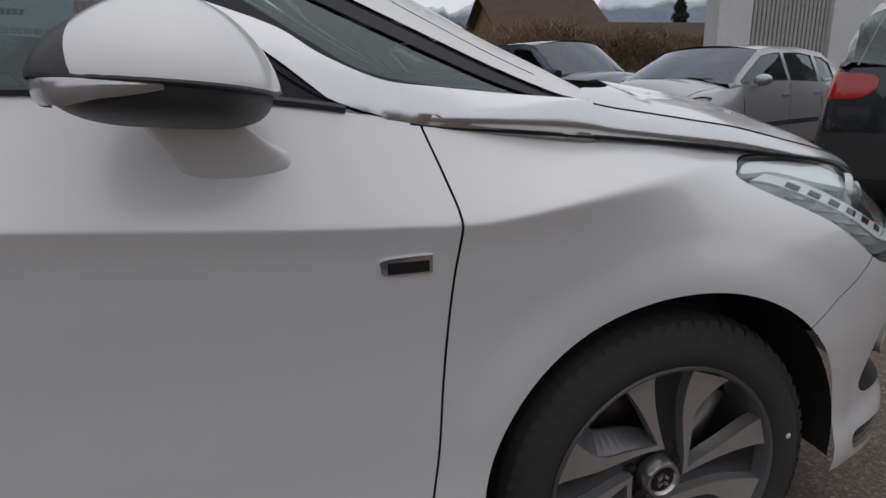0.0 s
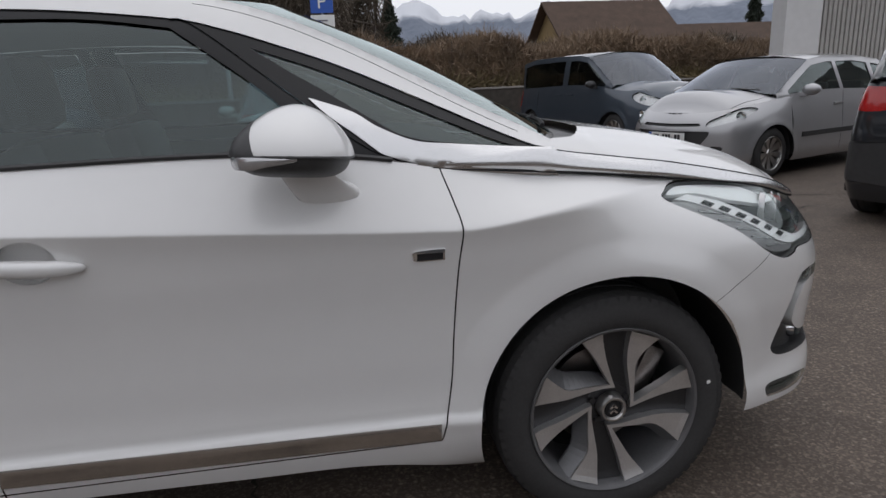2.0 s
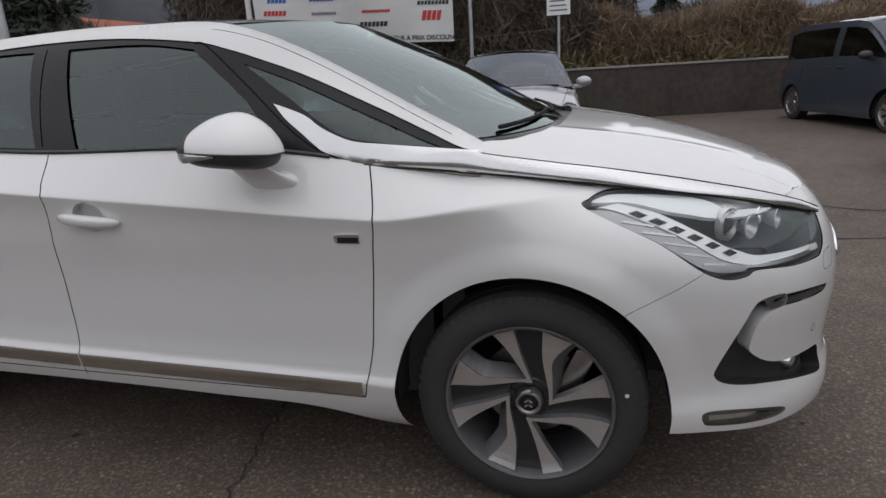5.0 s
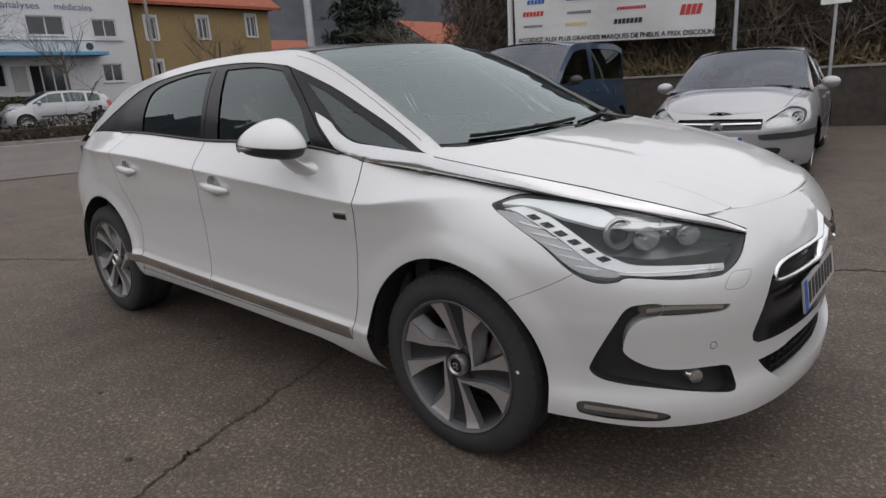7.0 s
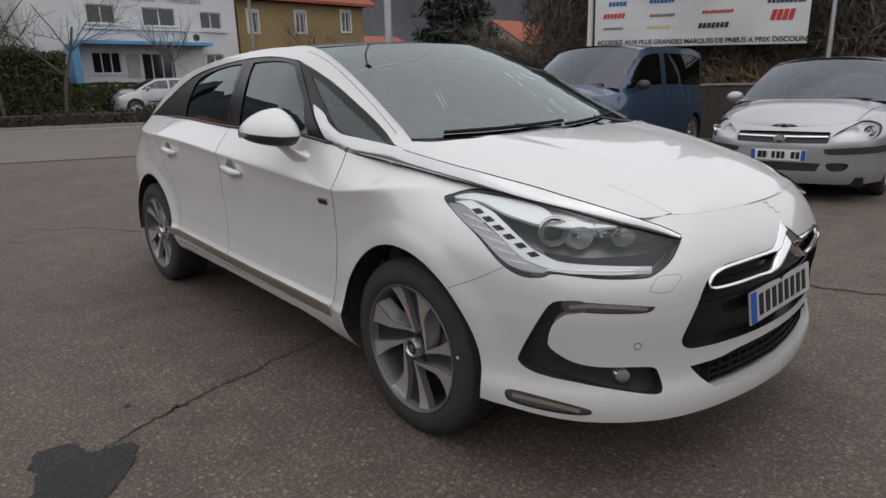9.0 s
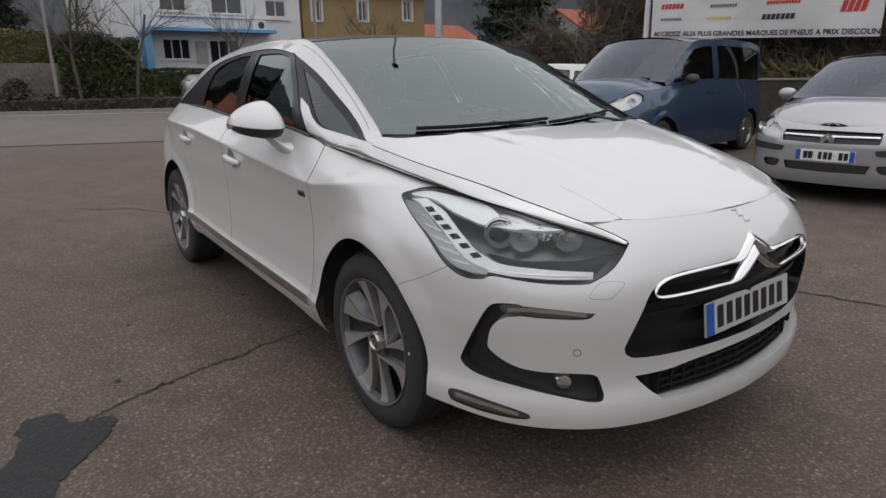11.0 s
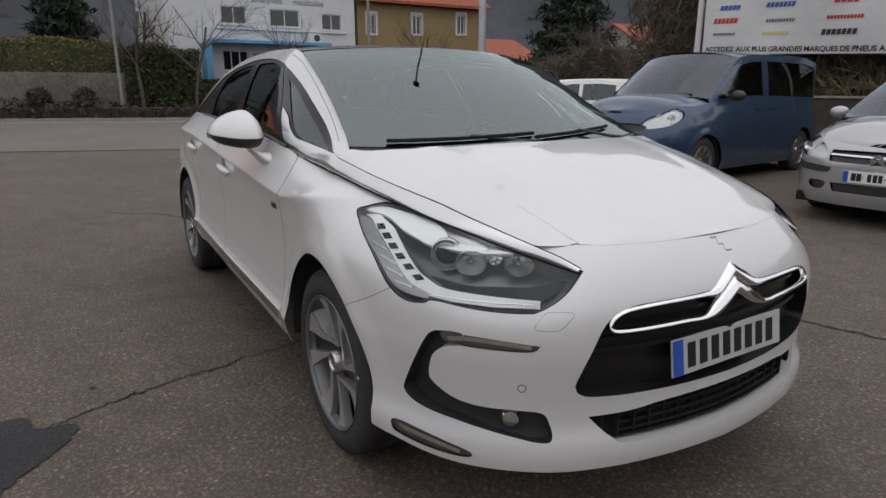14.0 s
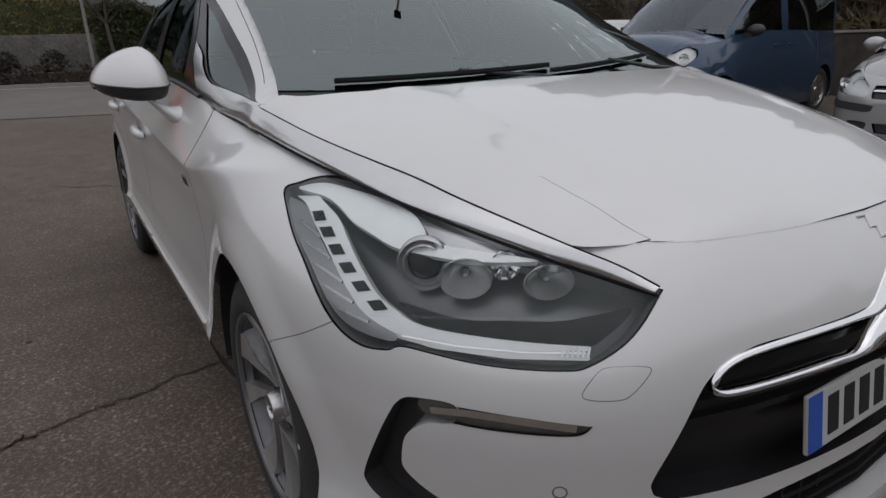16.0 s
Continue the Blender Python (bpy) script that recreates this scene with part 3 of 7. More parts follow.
plate = part("number_plate", boxed(-0.004, 0.004, -0.26, 0.26, -0.055, 0.055, 0.003), PLATE, car, "white plate with a blue band, dark bars for its characters")
plate.scale = (1, 0.965, 0.965)
plate.location, plate.rotation_euler = (0.928, 0, 0.556), (0, radians(-8), 0)
part("blue_band", boxed(0.0042, 0.0052, -0.258, -0.215, -0.053, 0.053), BLUE, plate)
for i in range(8):
    y0 = -0.196 + i * 0.054
    part("character_bar", boxed(0.0042, 0.0056, y0, y0 + 0.034, -0.037, 0.037), INK, plate)
zig = [(-0.036, 0.858), (-0.012, 0.857), (-0.016, 0.840), (0.010, 0.839), (0.006, 0.823), (0.034, 0.822)]
line = [shell(np.array([U1 - abs(y)]), np.array([z]))[0] * (1, np.sign(y), 1) for y, z in zig]
part("bonnet_emblem", tube(line, 0.003, 6), SATIN, car, "thin zigzag metal emblem on the nose", True)

# tail lamps round the rear corners
TAIL = smooth_loop([(-3.27, 0.985), (-3.27, 0.985), (-3.29, 0.93), (-3.36, 0.885), (-3.62, 0.87), (-3.70, 0.90), (-3.70, 0.99), (-3.70, 0.99), (-3.45, 1.00)])
for side in (-1, 1):
    on_shell("tail_lamp", TAIL, REDLAMP, car, inset=-0.006, side=side, edge=0.01, label="dark red wrap-round tail lamp")

# strips along the side
SILLMETAL = mat("polished_sill", (0.66, 0.64, 0.61), 0.16, 1.0, vary=0.06, scale=6)
for side in (-1, 1):
    for a, b in ((-2.40, -1.512), (-1.500, -0.487)):
        line = [(u, 0.364 + 0.030 * (-0.48 - u)) for u in np.linspace(a, b, 30)]
        on_shell("sill_strip", strip(line, 0.046), SILLMETAL, car, inset=-0.007, side=side, edge=0.008, label="brushed metal sill strip")
    bd = on_shell("side_badge", smooth_loop([(-0.534, 0.827), (-0.531, 0.838), (-0.49, 0.841), (-0.457, 0.841), (-0.457, 0.841), (-0.457, 0.813), (-0.457, 0.813), (-0.50, 0.813), (-0.530, 0.815)], 4), CHROME, car, inset=-0.004, side=side, edge=0.005, label="small black badge with chrome rim")
    on_shell("badge_face", strip([(-0.524, 0.824), (-0.462, 0.824)], 0.017), INK, bd, inset=-0.0052, side=side)
    for cu, cz, wd, dr in ((-1.357, 0.878, 0.118, "f"), (-2.255, 0.922, 0.11, "r")):
        c = shell(np.array([cu]), np.array([cz]))[0]
        bm = bmesh.new()
        bmesh.ops.create_uvsphere(bm, u_segments=24, v_segments=12, radius=1)
        for v in bm.verts:
            x, y, z = v.co
            k = abs(x)
            v.co = (wd * np.sign(x) * k ** 0.8, 0.020 * y * (1 - 0.35 * k ** 4) + 0.013 * (1 - x * x), 0.019 * np.sign(z) * abs(z) ** 0.8)
        hd = part("handle", bm, PAINT, doors[side, dr], "white pull handle", True)
        hd.location, hd.rotation_euler, hd.scale = (cu, side * (c[1] + 0.006), cz), (0, radians(4.5), 0), (1, side, 1)

# wheel housings and wheels
for cx in (0.0, -2.72):
    for side in (-1, 1):
        bm = bmesh.new()
        n = 32
        pts = [(ARCH * 1.0 * math.cos(a), ARCH * 1.0 * math.sin(a)) for a in np.linspace(-0.08, math.pi + 0.10, n)]
        rows = []
        for yy, k in ((0.895, 1.0), (0.86, 1.015), (0.60, 1.015), (0.55, 0.0)):
            rows.append([bm.verts.new((cx + k * p[0], side * yy, 0.348 + k * p[1])) for p in pts])
        for q, w in zip(rows, rows[1:]):
            for i in range(n - 1):
                bm.faces.new((q[i], q[i + 1], w[i + 1], w[i]))
        part("wheel_housing", bm, TRIM, car, "", True)


GREYALLOY = mat("grey_alloy", (0.17, 0.17, 0.175), 0.38, 0.5, vary=0.1, scale=25)


def wheel(parent, radius=0.334, rim=0.238, width=0.225, fancy=True, turn=0.0, spokes=5):
    """A wheel at the origin whose outer face looks along -y."""
    w = new("wheel")
    w.parent = parent
    h = width / 2
    prof = [(rim - 0.004, -h + 0.012), (rim + 0.006, -h + 0.002), (rim + 0.030, -h - 0.006), (radius - 0.045, -h - 0.004), (radius - 0.022, -h + 0.004), (radius - 0.008, -h + 0.016),
            (radius - 0.001, -h + 0.035), (radius, -0.03), (radius - 0.006, -0.028), (radius - 0.006, -0.022), (radius, -0.02), (radius, 0.02), (radius - 0.006, 0.022), (radius - 0.006, 0.028), (radius, 0.03),
            (radius - 0.002, h - 0.03), (radius - 0.02, h), (rim, h)]
    part("tyre", lathe(prof, 96), RUBBER, w, "black road tyre", True, 50)
    barrel = [(rim - 0.012, h), (rim - 0.014, -h + 0.06), (rim - 0.004, -h + 0.018), (rim + 0.002, -h + 0.006), (rim + 0.003, -h + 0.001), (rim, -h - 0.001), (rim - 0.004, -h + 0.004)]
    part("rim", lathe(barrel, 72), GREYALLOY if fancy else SATIN, w, "", True, 40)
    if fancy:
        part("rim_lip", lathe([(rim - 0.007, -h + 0.009), (rim - 0.003, -h + 0.000), (rim + 0.003, -h - 0.003), (rim + 0.005, -h + 0.001)], 72), GREYALLOY, w, "", True)
    part("brake_disc", lathe([(0.05, 0.0), (0.148 * rim / 0.238, 0.0), (0.148 * rim / 0.238, 0.022), (0.05, 0.022), (0.05, 0.0)], 48), DISC, w, "", True)
    part("wheel_back", lathe([(0.0, h - 0.02), (rim - 0.012, h - 0.02)], 32), SEAM, w)
    y0 = -h + 0.012
    tw = 2 * math.pi / spokes

    def face(r, dish=0.018):
        return y0 + dish * (1 - (r / rim) ** 2) - 0.006 * math.exp(-((r - rim) / 0.02) ** 2)

    def blade(name, lo, hi, material, sink, thick, r0=0.034):
        """A spoke between two angles that change with the radius."""
        rs = np.linspace(r0, rim - 0.010, 12)
        for k in range(spokes):
            bm = bmesh.new()
            a, b, c, d = [], [], [], []
            for r in rs:
                for row, ang, y in ((a, lo, 0), (b, hi, 0), (c, lo, thick), (d, hi, thick)):
                    t = turn + k * tw + math.radians(float(ang(r)))
                    row.append(bm.verts.new((r * math.cos(t), face(r) + sink + y, r * math.sin(t))))
            for i in range(len(rs) - 1):
                bm.faces.new((a[i], a[i + 1], b[i + 1], b[i]))
                bm.faces.new((c[i], d[i], d[i + 1], c[i + 1]))
                bm.faces.new((a[i], c[i], c[i + 1], a[i + 1]))
                bm.faces.new((b[i], b[i + 1], d[i + 1], d[i]))
            bmesh.ops.recalc_face_normals(bm, faces=bm.faces)
            part(name, bm, material, w, "", False)

    if fancy:
        R = rim - 0.003
        OUT_P = smooth_loop([(-0.165, 0.970), (-0.095, 0.66), (-0.02, 0.42), (0.045, 0.24)], 5, False)
        IN_P = smooth_loop([(-0.41, 0.895), (-0.235, 0.66), (-0.095, 0.42), (-0.02, 0.285)], 5, False)
        OUT_Q = smooth_loop([(0.045, 0.24), (-0.13, 0.24), (-0.32, 0.21), (-0.61, 0.17), (-0.965, 0.185)], 4, False)
        IN_Q = smooth_loop([(-0.02, 0.285), (-0.13, 0.285), (-0.30, 0.287), (-0.57, 0.30), (-0.835, 0.53)], 4, False)
        FLANK = smooth_loop([(0.0, 0.32), (-0.14, 0.37), (-0.31, 0.40), (-0.55, 0.44), (-0.78, 0.64)], 4, False)

        def band(name, one, two, quarter, sink, thick, material, sink2=None):
            """A piece of the wheel's face between two curves, in a quarter of the wheel."""
            bm = bmesh.new()
            n = min(len(one), len(two))
            pick = lambda l: np.stack([np.interp(np.linspace(0, 1, n), np.linspace(0, 1, len(l)), np.asarray(l)[:, i]) for i in (0, 1)], 1)
            t = turn - quarter * math.pi / 2
            rows = []
            for crv, sk in ((pick(one), sink), (pick(two), sink if sink2 is None else sink2)):
                for th in (0.0, thick):
                    rows.append([bm.verts.new((R * (x * math.cos(t) - z * math.sin(t)), face(R * math.hypot(x, z)) + sk + th, R * (x * math.sin(t) + z * math.cos(t)))) for x, z in crv])
            a_, b_, d_, e_ = rows
            for i in range(n - 1):
                for p_, q_ in ((a_, d_), (b_, e_), (a_, b_), (d_, e_)):
                    bm.faces.new((p_[i], p_[i + 1], q_[i + 1], q_[i]))
            for i in (0, n - 1):
                bm.faces.new((a_[i], b_[i], e_[i], d_[i]))
            bmesh.ops.recalc_face_normals(bm, faces=bm.faces)
            return part(name, bm, material, w, "", False)

        turned = [(z, -x) for x, z in OUT_Q]
        for k in range(4):
            band("spoke", OUT_P, IN_P, k, 0.0, 0.03, ALLOY)
            band("spoke", OUT_Q, IN_Q, k, 0.0, 0.03, ALLOY)
            band("spoke_flank", IN_Q, FLANK, k, 0.006, 0.008, GREYALLOY, 0.045)
            band("slot", OUT_P[::-1], turned, k, 0.024, 0.01, DARKALLOY)
        part("hub", lathe([(0.0, y0 + 0.036), (0.060, y0 + 0.036), (0.066, y0 + 0.042), (0.066, y0 + 0.07)], 40), DARKALLOY, w, "", True)
        cap = part("hub_cap", lathe([(0.026, y0 + 0.004), (0.030, y0 - 0.003), (0.035, y0 - 0.003), (0.039, y0 + 0.006), (0.041, y0 + 0.03)], 32), SATIN, w, "", True)
        part("cap_face", lathe([(0.0, y0 + 0.002), (0.020, y0 + 0.002), (0.027, y0 + 0.004)], 28), GLOSS, cap, "", True)
        bm = bmesh.new()
        for o in (0.008, -0.006):
            for sx in (-1, 1):
                block(bm, -0.002, 0.014, y0 - 0.002, y0 + 0.003, -0.003, 0.003, 0, pose(0, 0, o + 0.004) @ pose(0, 0, 0, 0, 40 if sx > 0 else 140, 0))
        part("cap_emblem", bm, CHROME, cap)
        for k in range(5):
            t = turn + k * 2 * math.pi / 5 + 0.3
            part("wheel_bolt", lathe([(0.0, y0 + 0.028), (0.009, y0 + 0.028), (0.011, y0 + 0.04)], 10, "y", (0.053 * math.cos(t), 0, 0.053 * math.sin(t))), DARKALLOY, w)
        # shoulder blocks of the tread
        tread = bmesh.new()
        for k in range(66):
            a_ = 2 * math.pi * k / 66
            for s_ in (-1, 1):
                v_ = []
                for r_, y_ in ((radius - 0.026, -h + 0.001), (radius - 0.007, -h + 0.012), (radius + 0.0015, -h + 0.034), (radius + 0.0015, -0.036)):
                    for e_ in (-0.031, 0.031):
                        g_ = a_ + e_ + 0.02 * (y_ + h) / h * s_
                        v_.append(tread.verts.new((r_ * math.cos(g_), s_ * y_, r_ * math.sin(g_))))
                for q_ in (0, 2, 4):
                    tread.faces.new((v_[q_], v_[q_ + 1], v_[q_ + 3], v_[q_ + 2]))
        bmesh.ops.recalc_face_normals(tread, faces=tread.faces)
        tagged(part("tread", tread, RUBBER, w), kind="stuff")
    else:
        flat = spl([0.03, rim], [17, 11])
        blade("spoke", lambda r: -flat(r), flat, SATIN, 0.004, 0.02)
        part("hub_cap", lathe([(0.0, y0 + 0.008), (0.04, y0 + 0.01), (0.055, y0 + 0.03)], 24), SATIN, w, "", True)
    return w


for cx in (0.0, -2.727):
    for side in (-1, 1):
        wl = wheel(car, turn=radians(0 if cx == 0 else 35), spokes=4)
        wl.location = (cx, side * 0.781, 0.334)
        if side == 1:
            wl.rotation_euler = (0, 0, math.pi)
        cal = bmesh.new()
        block(cal, -0.03, 0.03, -0.035, 0.045, -0.085, 0.085, 0.012, pose(0.125, 0, 0.06, 0, 25, 0))
        part("brake_calliper", cal, DISC, wl, "grey brake calliper", True)

part("tyre_mark", lathe([(0.0, -0.9005), (0.006, -0.9)], 12, "y", (0.27, 0, 0.39)), WHITE, car)
# ---- bonnet, screen, roof, side of the cabin ----
GAP_FOLD_GREY = mat("gap_fold_grey", (0.22, 0.22, 0.22), 0.7)
REAR_X = spl([0.0, 0.30, 0.42, 0.53, 0.61, 0.67, 0.70, 0.73, 0.79], [0.074, 0.066, 0.056, 0.027, -0.008, -0.040, -0.068, -0.131, -0.137])
xs = np.linspace(-0.137, 0.845, 100)
ye = hood_edge(xs)[0] - 0.001
ys = np.linspace(0.0, 0.778, 44)
bonnet_loop = np.concatenate([np.stack([REAR_X(ys), ys], 1), np.stack([xs, ye], 1)[2:-1], [(0.8458, 0.0)]])
SHORT = np.array([(0.748, 0.448), (0.735, 0.480), (0.722, 0.525)])
CREASE = smooth_loop([(0.55, 0.505), (0.62, 0.492), (0.69, 0.470), (0.748, 0.447)], 6, False)
hgx, hgy = np.meshgrid(np.arange(-0.24, 0.85, 0.016), np.arange(0.0, 0.8, 0.016))
hs = cut_sheet(bonnet_loop, [("gap", strip(SHORT, 0.0026)), ("crease", strip(CREASE, 0.0009))], np.stack([hgx.ravel(), hgy.ravel()], 1))
sheet_part("bonnet", hood, hs, ["body"], PAINT, car, both=True, label="smooth white bonnet")
sheet_part("bonnet_gap", hood, hs, ["gap"], GAP_FOLD_GREY, car, both=True, inset=0.006)
# grey hairline paints the faint shading of a fold; the surface stays smooth
for side in (-1, 1):
    sheet_part("bonnet_crease", hood, hs, ["crease"], GAP_FOLD_GREY, car, -side, inset=0.0005)
front = np.linspace(1.0, U1, 60)
lip = shell(front, TOP_Z(front))
mesh_ob("bonnet_front_gap", np.concatenate([np.concatenate([lip * (1, s, 1) + (0.0015, 0, -0.0015), lip * (1, s, 1) + (-0.0035, 0, 0.002)]) for s in (-1, 1)]),
        [(o + i, o + i + 1, o + 60 + i + 1, o + 60 + i) for o in (0, 120) for i in range(59)], SEAM, car, smooth=False)

# polished strip between wing and bonnet
SABRE = mat("polished_strip", (0.70, 0.70, 0.70), 0.24, 1.0, vary=0.04, scale=12)
for side in (-1, 1):
    q = np.linspace(-0.462, 0.806, 96)
    swell = step(-0.47, -0.30, q)
    ly, lz = SAB_Y(q), SAB_Z(q)
    hy, hz = strip_top(q)
    rows = []
    for f, o in ((-0.04, 0.001), (0.12, 0.008), (0.35, 0.011), (0.7, 0.008), (1.02, 0.0)):
        y, z = ly + (hy - ly) * f + o * swell, lz + (hz - lz) * f
        # behind the bonnet it lies on the side of the cabin
        y = np.where(q < -0.13, np.maximum(y, cabin(np.minimum(q, -0.13), z)[:, 1] - 0.002 + 0.004 * swell), y)
        rows.append(np.stack([q, side * y, z], 1))
    mesh_ob("polished_strip", np.concatenate(rows), [(o * 96 + i, o * 96 + i + 1, o * 96 + 97 + i, o * 96 + 96 + i) for o in range(4) for i in range(95)], SABRE, car, "polished metal strip along the bonnet's edge")
    # dark tubes: shut line above the strip, painted shadow gap below it
    part("strip_gap", tube(np.stack([q, side * hy, hz + 0.001], 1)[q > -0.14], 0.0014, 6), SEAM, car)
    part("strip_gap", tube(rows[0] + (0, 0, -0.002), 0.0030, 6), SEAM, car)

# side of the cabin
cx_ = np.linspace(-3.30, -0.130, 160)
eb = edge_at(cx_)
cabin_loop = np.concatenate([np.stack([cx_, eb[1] - 0.004], 1), np.stack([cx_, np.maximum(RAIL_Z(cx_), eb[1])], 1)[::-1]])
DLO = smooth_loop([(-0.150, 1.049), (-0.150, 1.049), (-0.20, 1.062), (-0.30, 1.106), (-0.40, 1.153), (-0.50, 1.199), (-0.60, 1.245), (-0.70, 1.287), (-0.80, 1.323), (-0.93, 1.366), (-1.068, 1.397), (-1.427, 1.428), (-1.90, 1.420), (-2.40, 1.370), (-2.66, 1.285), (-2.95, 1.14), (-3.05, 1.09), (-3.05, 1.09), (-3.05, 0.9), (-3.05, 0.9), (-0.150, 0.90), (-0.150, 0.90)])
FIN = smooth_loop([(-0.10, 1.046), (-0.10, 1.046), (-0.20, 1.053), (-0.30, 1.062), (-0.407, 1.074), (-0.50, 1.087), (-0.586, 1.124), (-0.647, 1.163), (-0.745, 1.199), (-0.745, 1.199), (-0.700, 1.155), (-0.646, 1.114), (-0.557, 1.043), (-0.50, 1.020), (-0.50, 0.9), (-0.50, 0.9), (-0.10, 0.90), (-0.10, 0.90)])
QUARTER = smooth_loop([(-0.235, 1.060), (-0.235, 1.060), (-0.407, 1.078), (-0.52, 1.101), (-0.60, 1.146), (-0.70, 1.212), (-0.78, 1.262), (-0.87, 1.322), (-0.87, 1.322), (-0.70, 1.260), (-0.50, 1.171), (-0.40, 1.126), (-0.30, 1.082)])
WIN_F = smooth_loop([(-1.560, 1.405), (-1.560, 1.405), (-1.265, 1.402), (-1.05, 1.374), (-1.05, 1.374), (-0.84, 1.215), (-0.76, 1.125), (-0.70, 1.062), (-0.70, 1.062), (-1.46, 1.088), (-1.46, 1.088), (-1.52, 1.26)])
WIN_R = smooth_loop([(-2.30, 1.118), (-2.30, 1.118), (-2.345, 1.245), (-2.29, 1.345), (-1.95, 1.398), (-1.71, 1.404), (-1.71, 1.404), (-1.68, 1.26), (-1.63, 1.093), (-1.63, 1.093)])
RAIL_SEAM = np.array([(x, RAIL_Z(x) - 0.022) for x in np.linspace(-1.0, -0.22, 30)])
DOOR_TOP = smooth_loop([(-0.50, 1.03), (-0.62, 1.08), (-0.80, 1.222), (-0.99, 1.372), (-1.05, 1.392)], 6, False)
PILLAR = smooth_loop([(-1.60, 1.10), (-1.635, 1.26), (-1.655, 1.41)], 6, False)
cg = np.stack(np.meshgrid(np.arange(-3.3, -0.1, 0.025), np.arange(1.0, 1.47, 0.02)), -1).reshape(-1, 2)
cs = cut_sheet(cabin_loop, [("frame", DLO), ("fin", FIN), ("rail_gap", strip(RAIL_SEAM, 0.0016)), ("door_gap", strip(DOOR_TOP, 0.005)), ("post_gap", strip(PILLAR, 0.006)), ("quarter", QUARTER), ("front_window", WIN_F), ("rear_window", WIN_R)], cg)
for side in (-1, 1):
    sheet_part("roof_rail", cabin, cs, ["body"], PAINT, car, side, label="white roof rail and windscreen pillar")
    sheet_part("window_frame", cabin, cs, ["frame"], GLOSS, car, side, inset=0.004)
    sheet_part("pillar_fin", cabin, cs, ["fin"], SABRE, car, side, inset=-0.001, label="polished metal fin under the quarter window")
    for key in ("rail_gap", "door_gap", "post_gap"):
        sheet_part(key, cabin, cs, [key], SEAM, car, side, inset=0.007)
    sheet_part("quarter_window", cabin, cs, ["quarter"], SIDEGLASS, car, side, inset=0.008)
    sheet_part("door_window", cabin, cs, ["front_window"], SIDEGLASS, doors[side, "f"], side, inset=0.010)
    sheet_part("door_window", cabin, cs, ["rear_window"], TINTGLASS, doors[side, "r"], side, inset=0.010)

ROOF_X = spl([0, 0.15, 0.4, 0.7, 1.0], [-0.78, -1.10, -1.70, -2.45, -3.26])
ROOF_ZC = spl([0, 0.15, 0.4, 0.7, 1.0], [1.464, 1.492, 1.508, 1.465, 1.34])


def over(edge_x, mid_x, mid_z, s):
    ex, ey, ez = edge_x, RAIL_Y(edge_x), RAIL_Z(edge_x)
    k = 1 - np.abs(s) ** 2.2
    return np.stack([ex + (mid_x - ex) * k, s * ey, ez + (mid_z - ez) * k], -1)


def roof_at(q, s):
    return over(-0.93 - 2.32 * q, ROOF_X(q), ROOF_ZC(q), s)


def screen_at(t, s):
    return over(-0.150 - 0.78 * t, 0.03 - 0.81 * t, 1.064 + 0.400 * t + 0.020 * np.sin(np.pi * t), s)


def tail_at(t, s):
    e, d = np.array([-3.25, 0.525, 1.243]), np.array([-3.47, 0.66, 1.03])
    a = e + (d - e) * t[..., None]
    k = 1 - np.abs(s) ** 2.2
    mid = np.stack([-3.27 - 0.29 * t, 0 * t, 1.335 - 0.32 * t], -1)
    return np.stack([a[..., 0] + (mid[..., 0] - a[..., 0]) * k, s * a[..., 1], a[..., 2] + (mid[..., 2] - a[..., 2]) * k], -1)


def full_sheet(name, F, t0, t1, material, label="", nt=24, ns=33, inset=0.0, parent=None):
    T, S = np.meshgrid(np.linspace(t0, t1, nt), np.linspace(-1, 1, ns), indexing="ij")
    T, S = T.ravel(), S.ravel()
    n = normals_of(F, T, S)
    n *= np.sign(n[:, 2:3])
    return mesh_ob(name, F(T, S) - n * inset, [(i * ns + j, i * ns + j + 1, (i + 1) * ns + j + 1, (i + 1) * ns + j) for i in range(nt - 1) for j in range(ns - 1)], material, parent or car, label, normals=n)


ws = full_sheet("windscreen", screen_at, 0.0, 1.0, SCREEN, "large raked clear windscreen")
full_sheet("screen_band", screen_at, -0.02, 0.085, GLOSS, inset=0.003)
full_sheet("roof", roof_at, 0.012, 0.99, GLOSS, "black roof panel")
full_sheet("headliner", roof_at, 0.0, 0.99, CABIN, inset=0.045)
full_sheet("tailgate", tail_at, 0.0, 1.0, GLOSS)
for side in (-1, 1):
    qx = np.linspace(-2.55, -0.56, 60)
    yz = edge_at(qx)
    part("belt_seal", tube(np.stack([qx, side * (yz[0] + 0.001), yz[1] + 0.003], 1), 0.007, 6), TRIM, car, "", True)
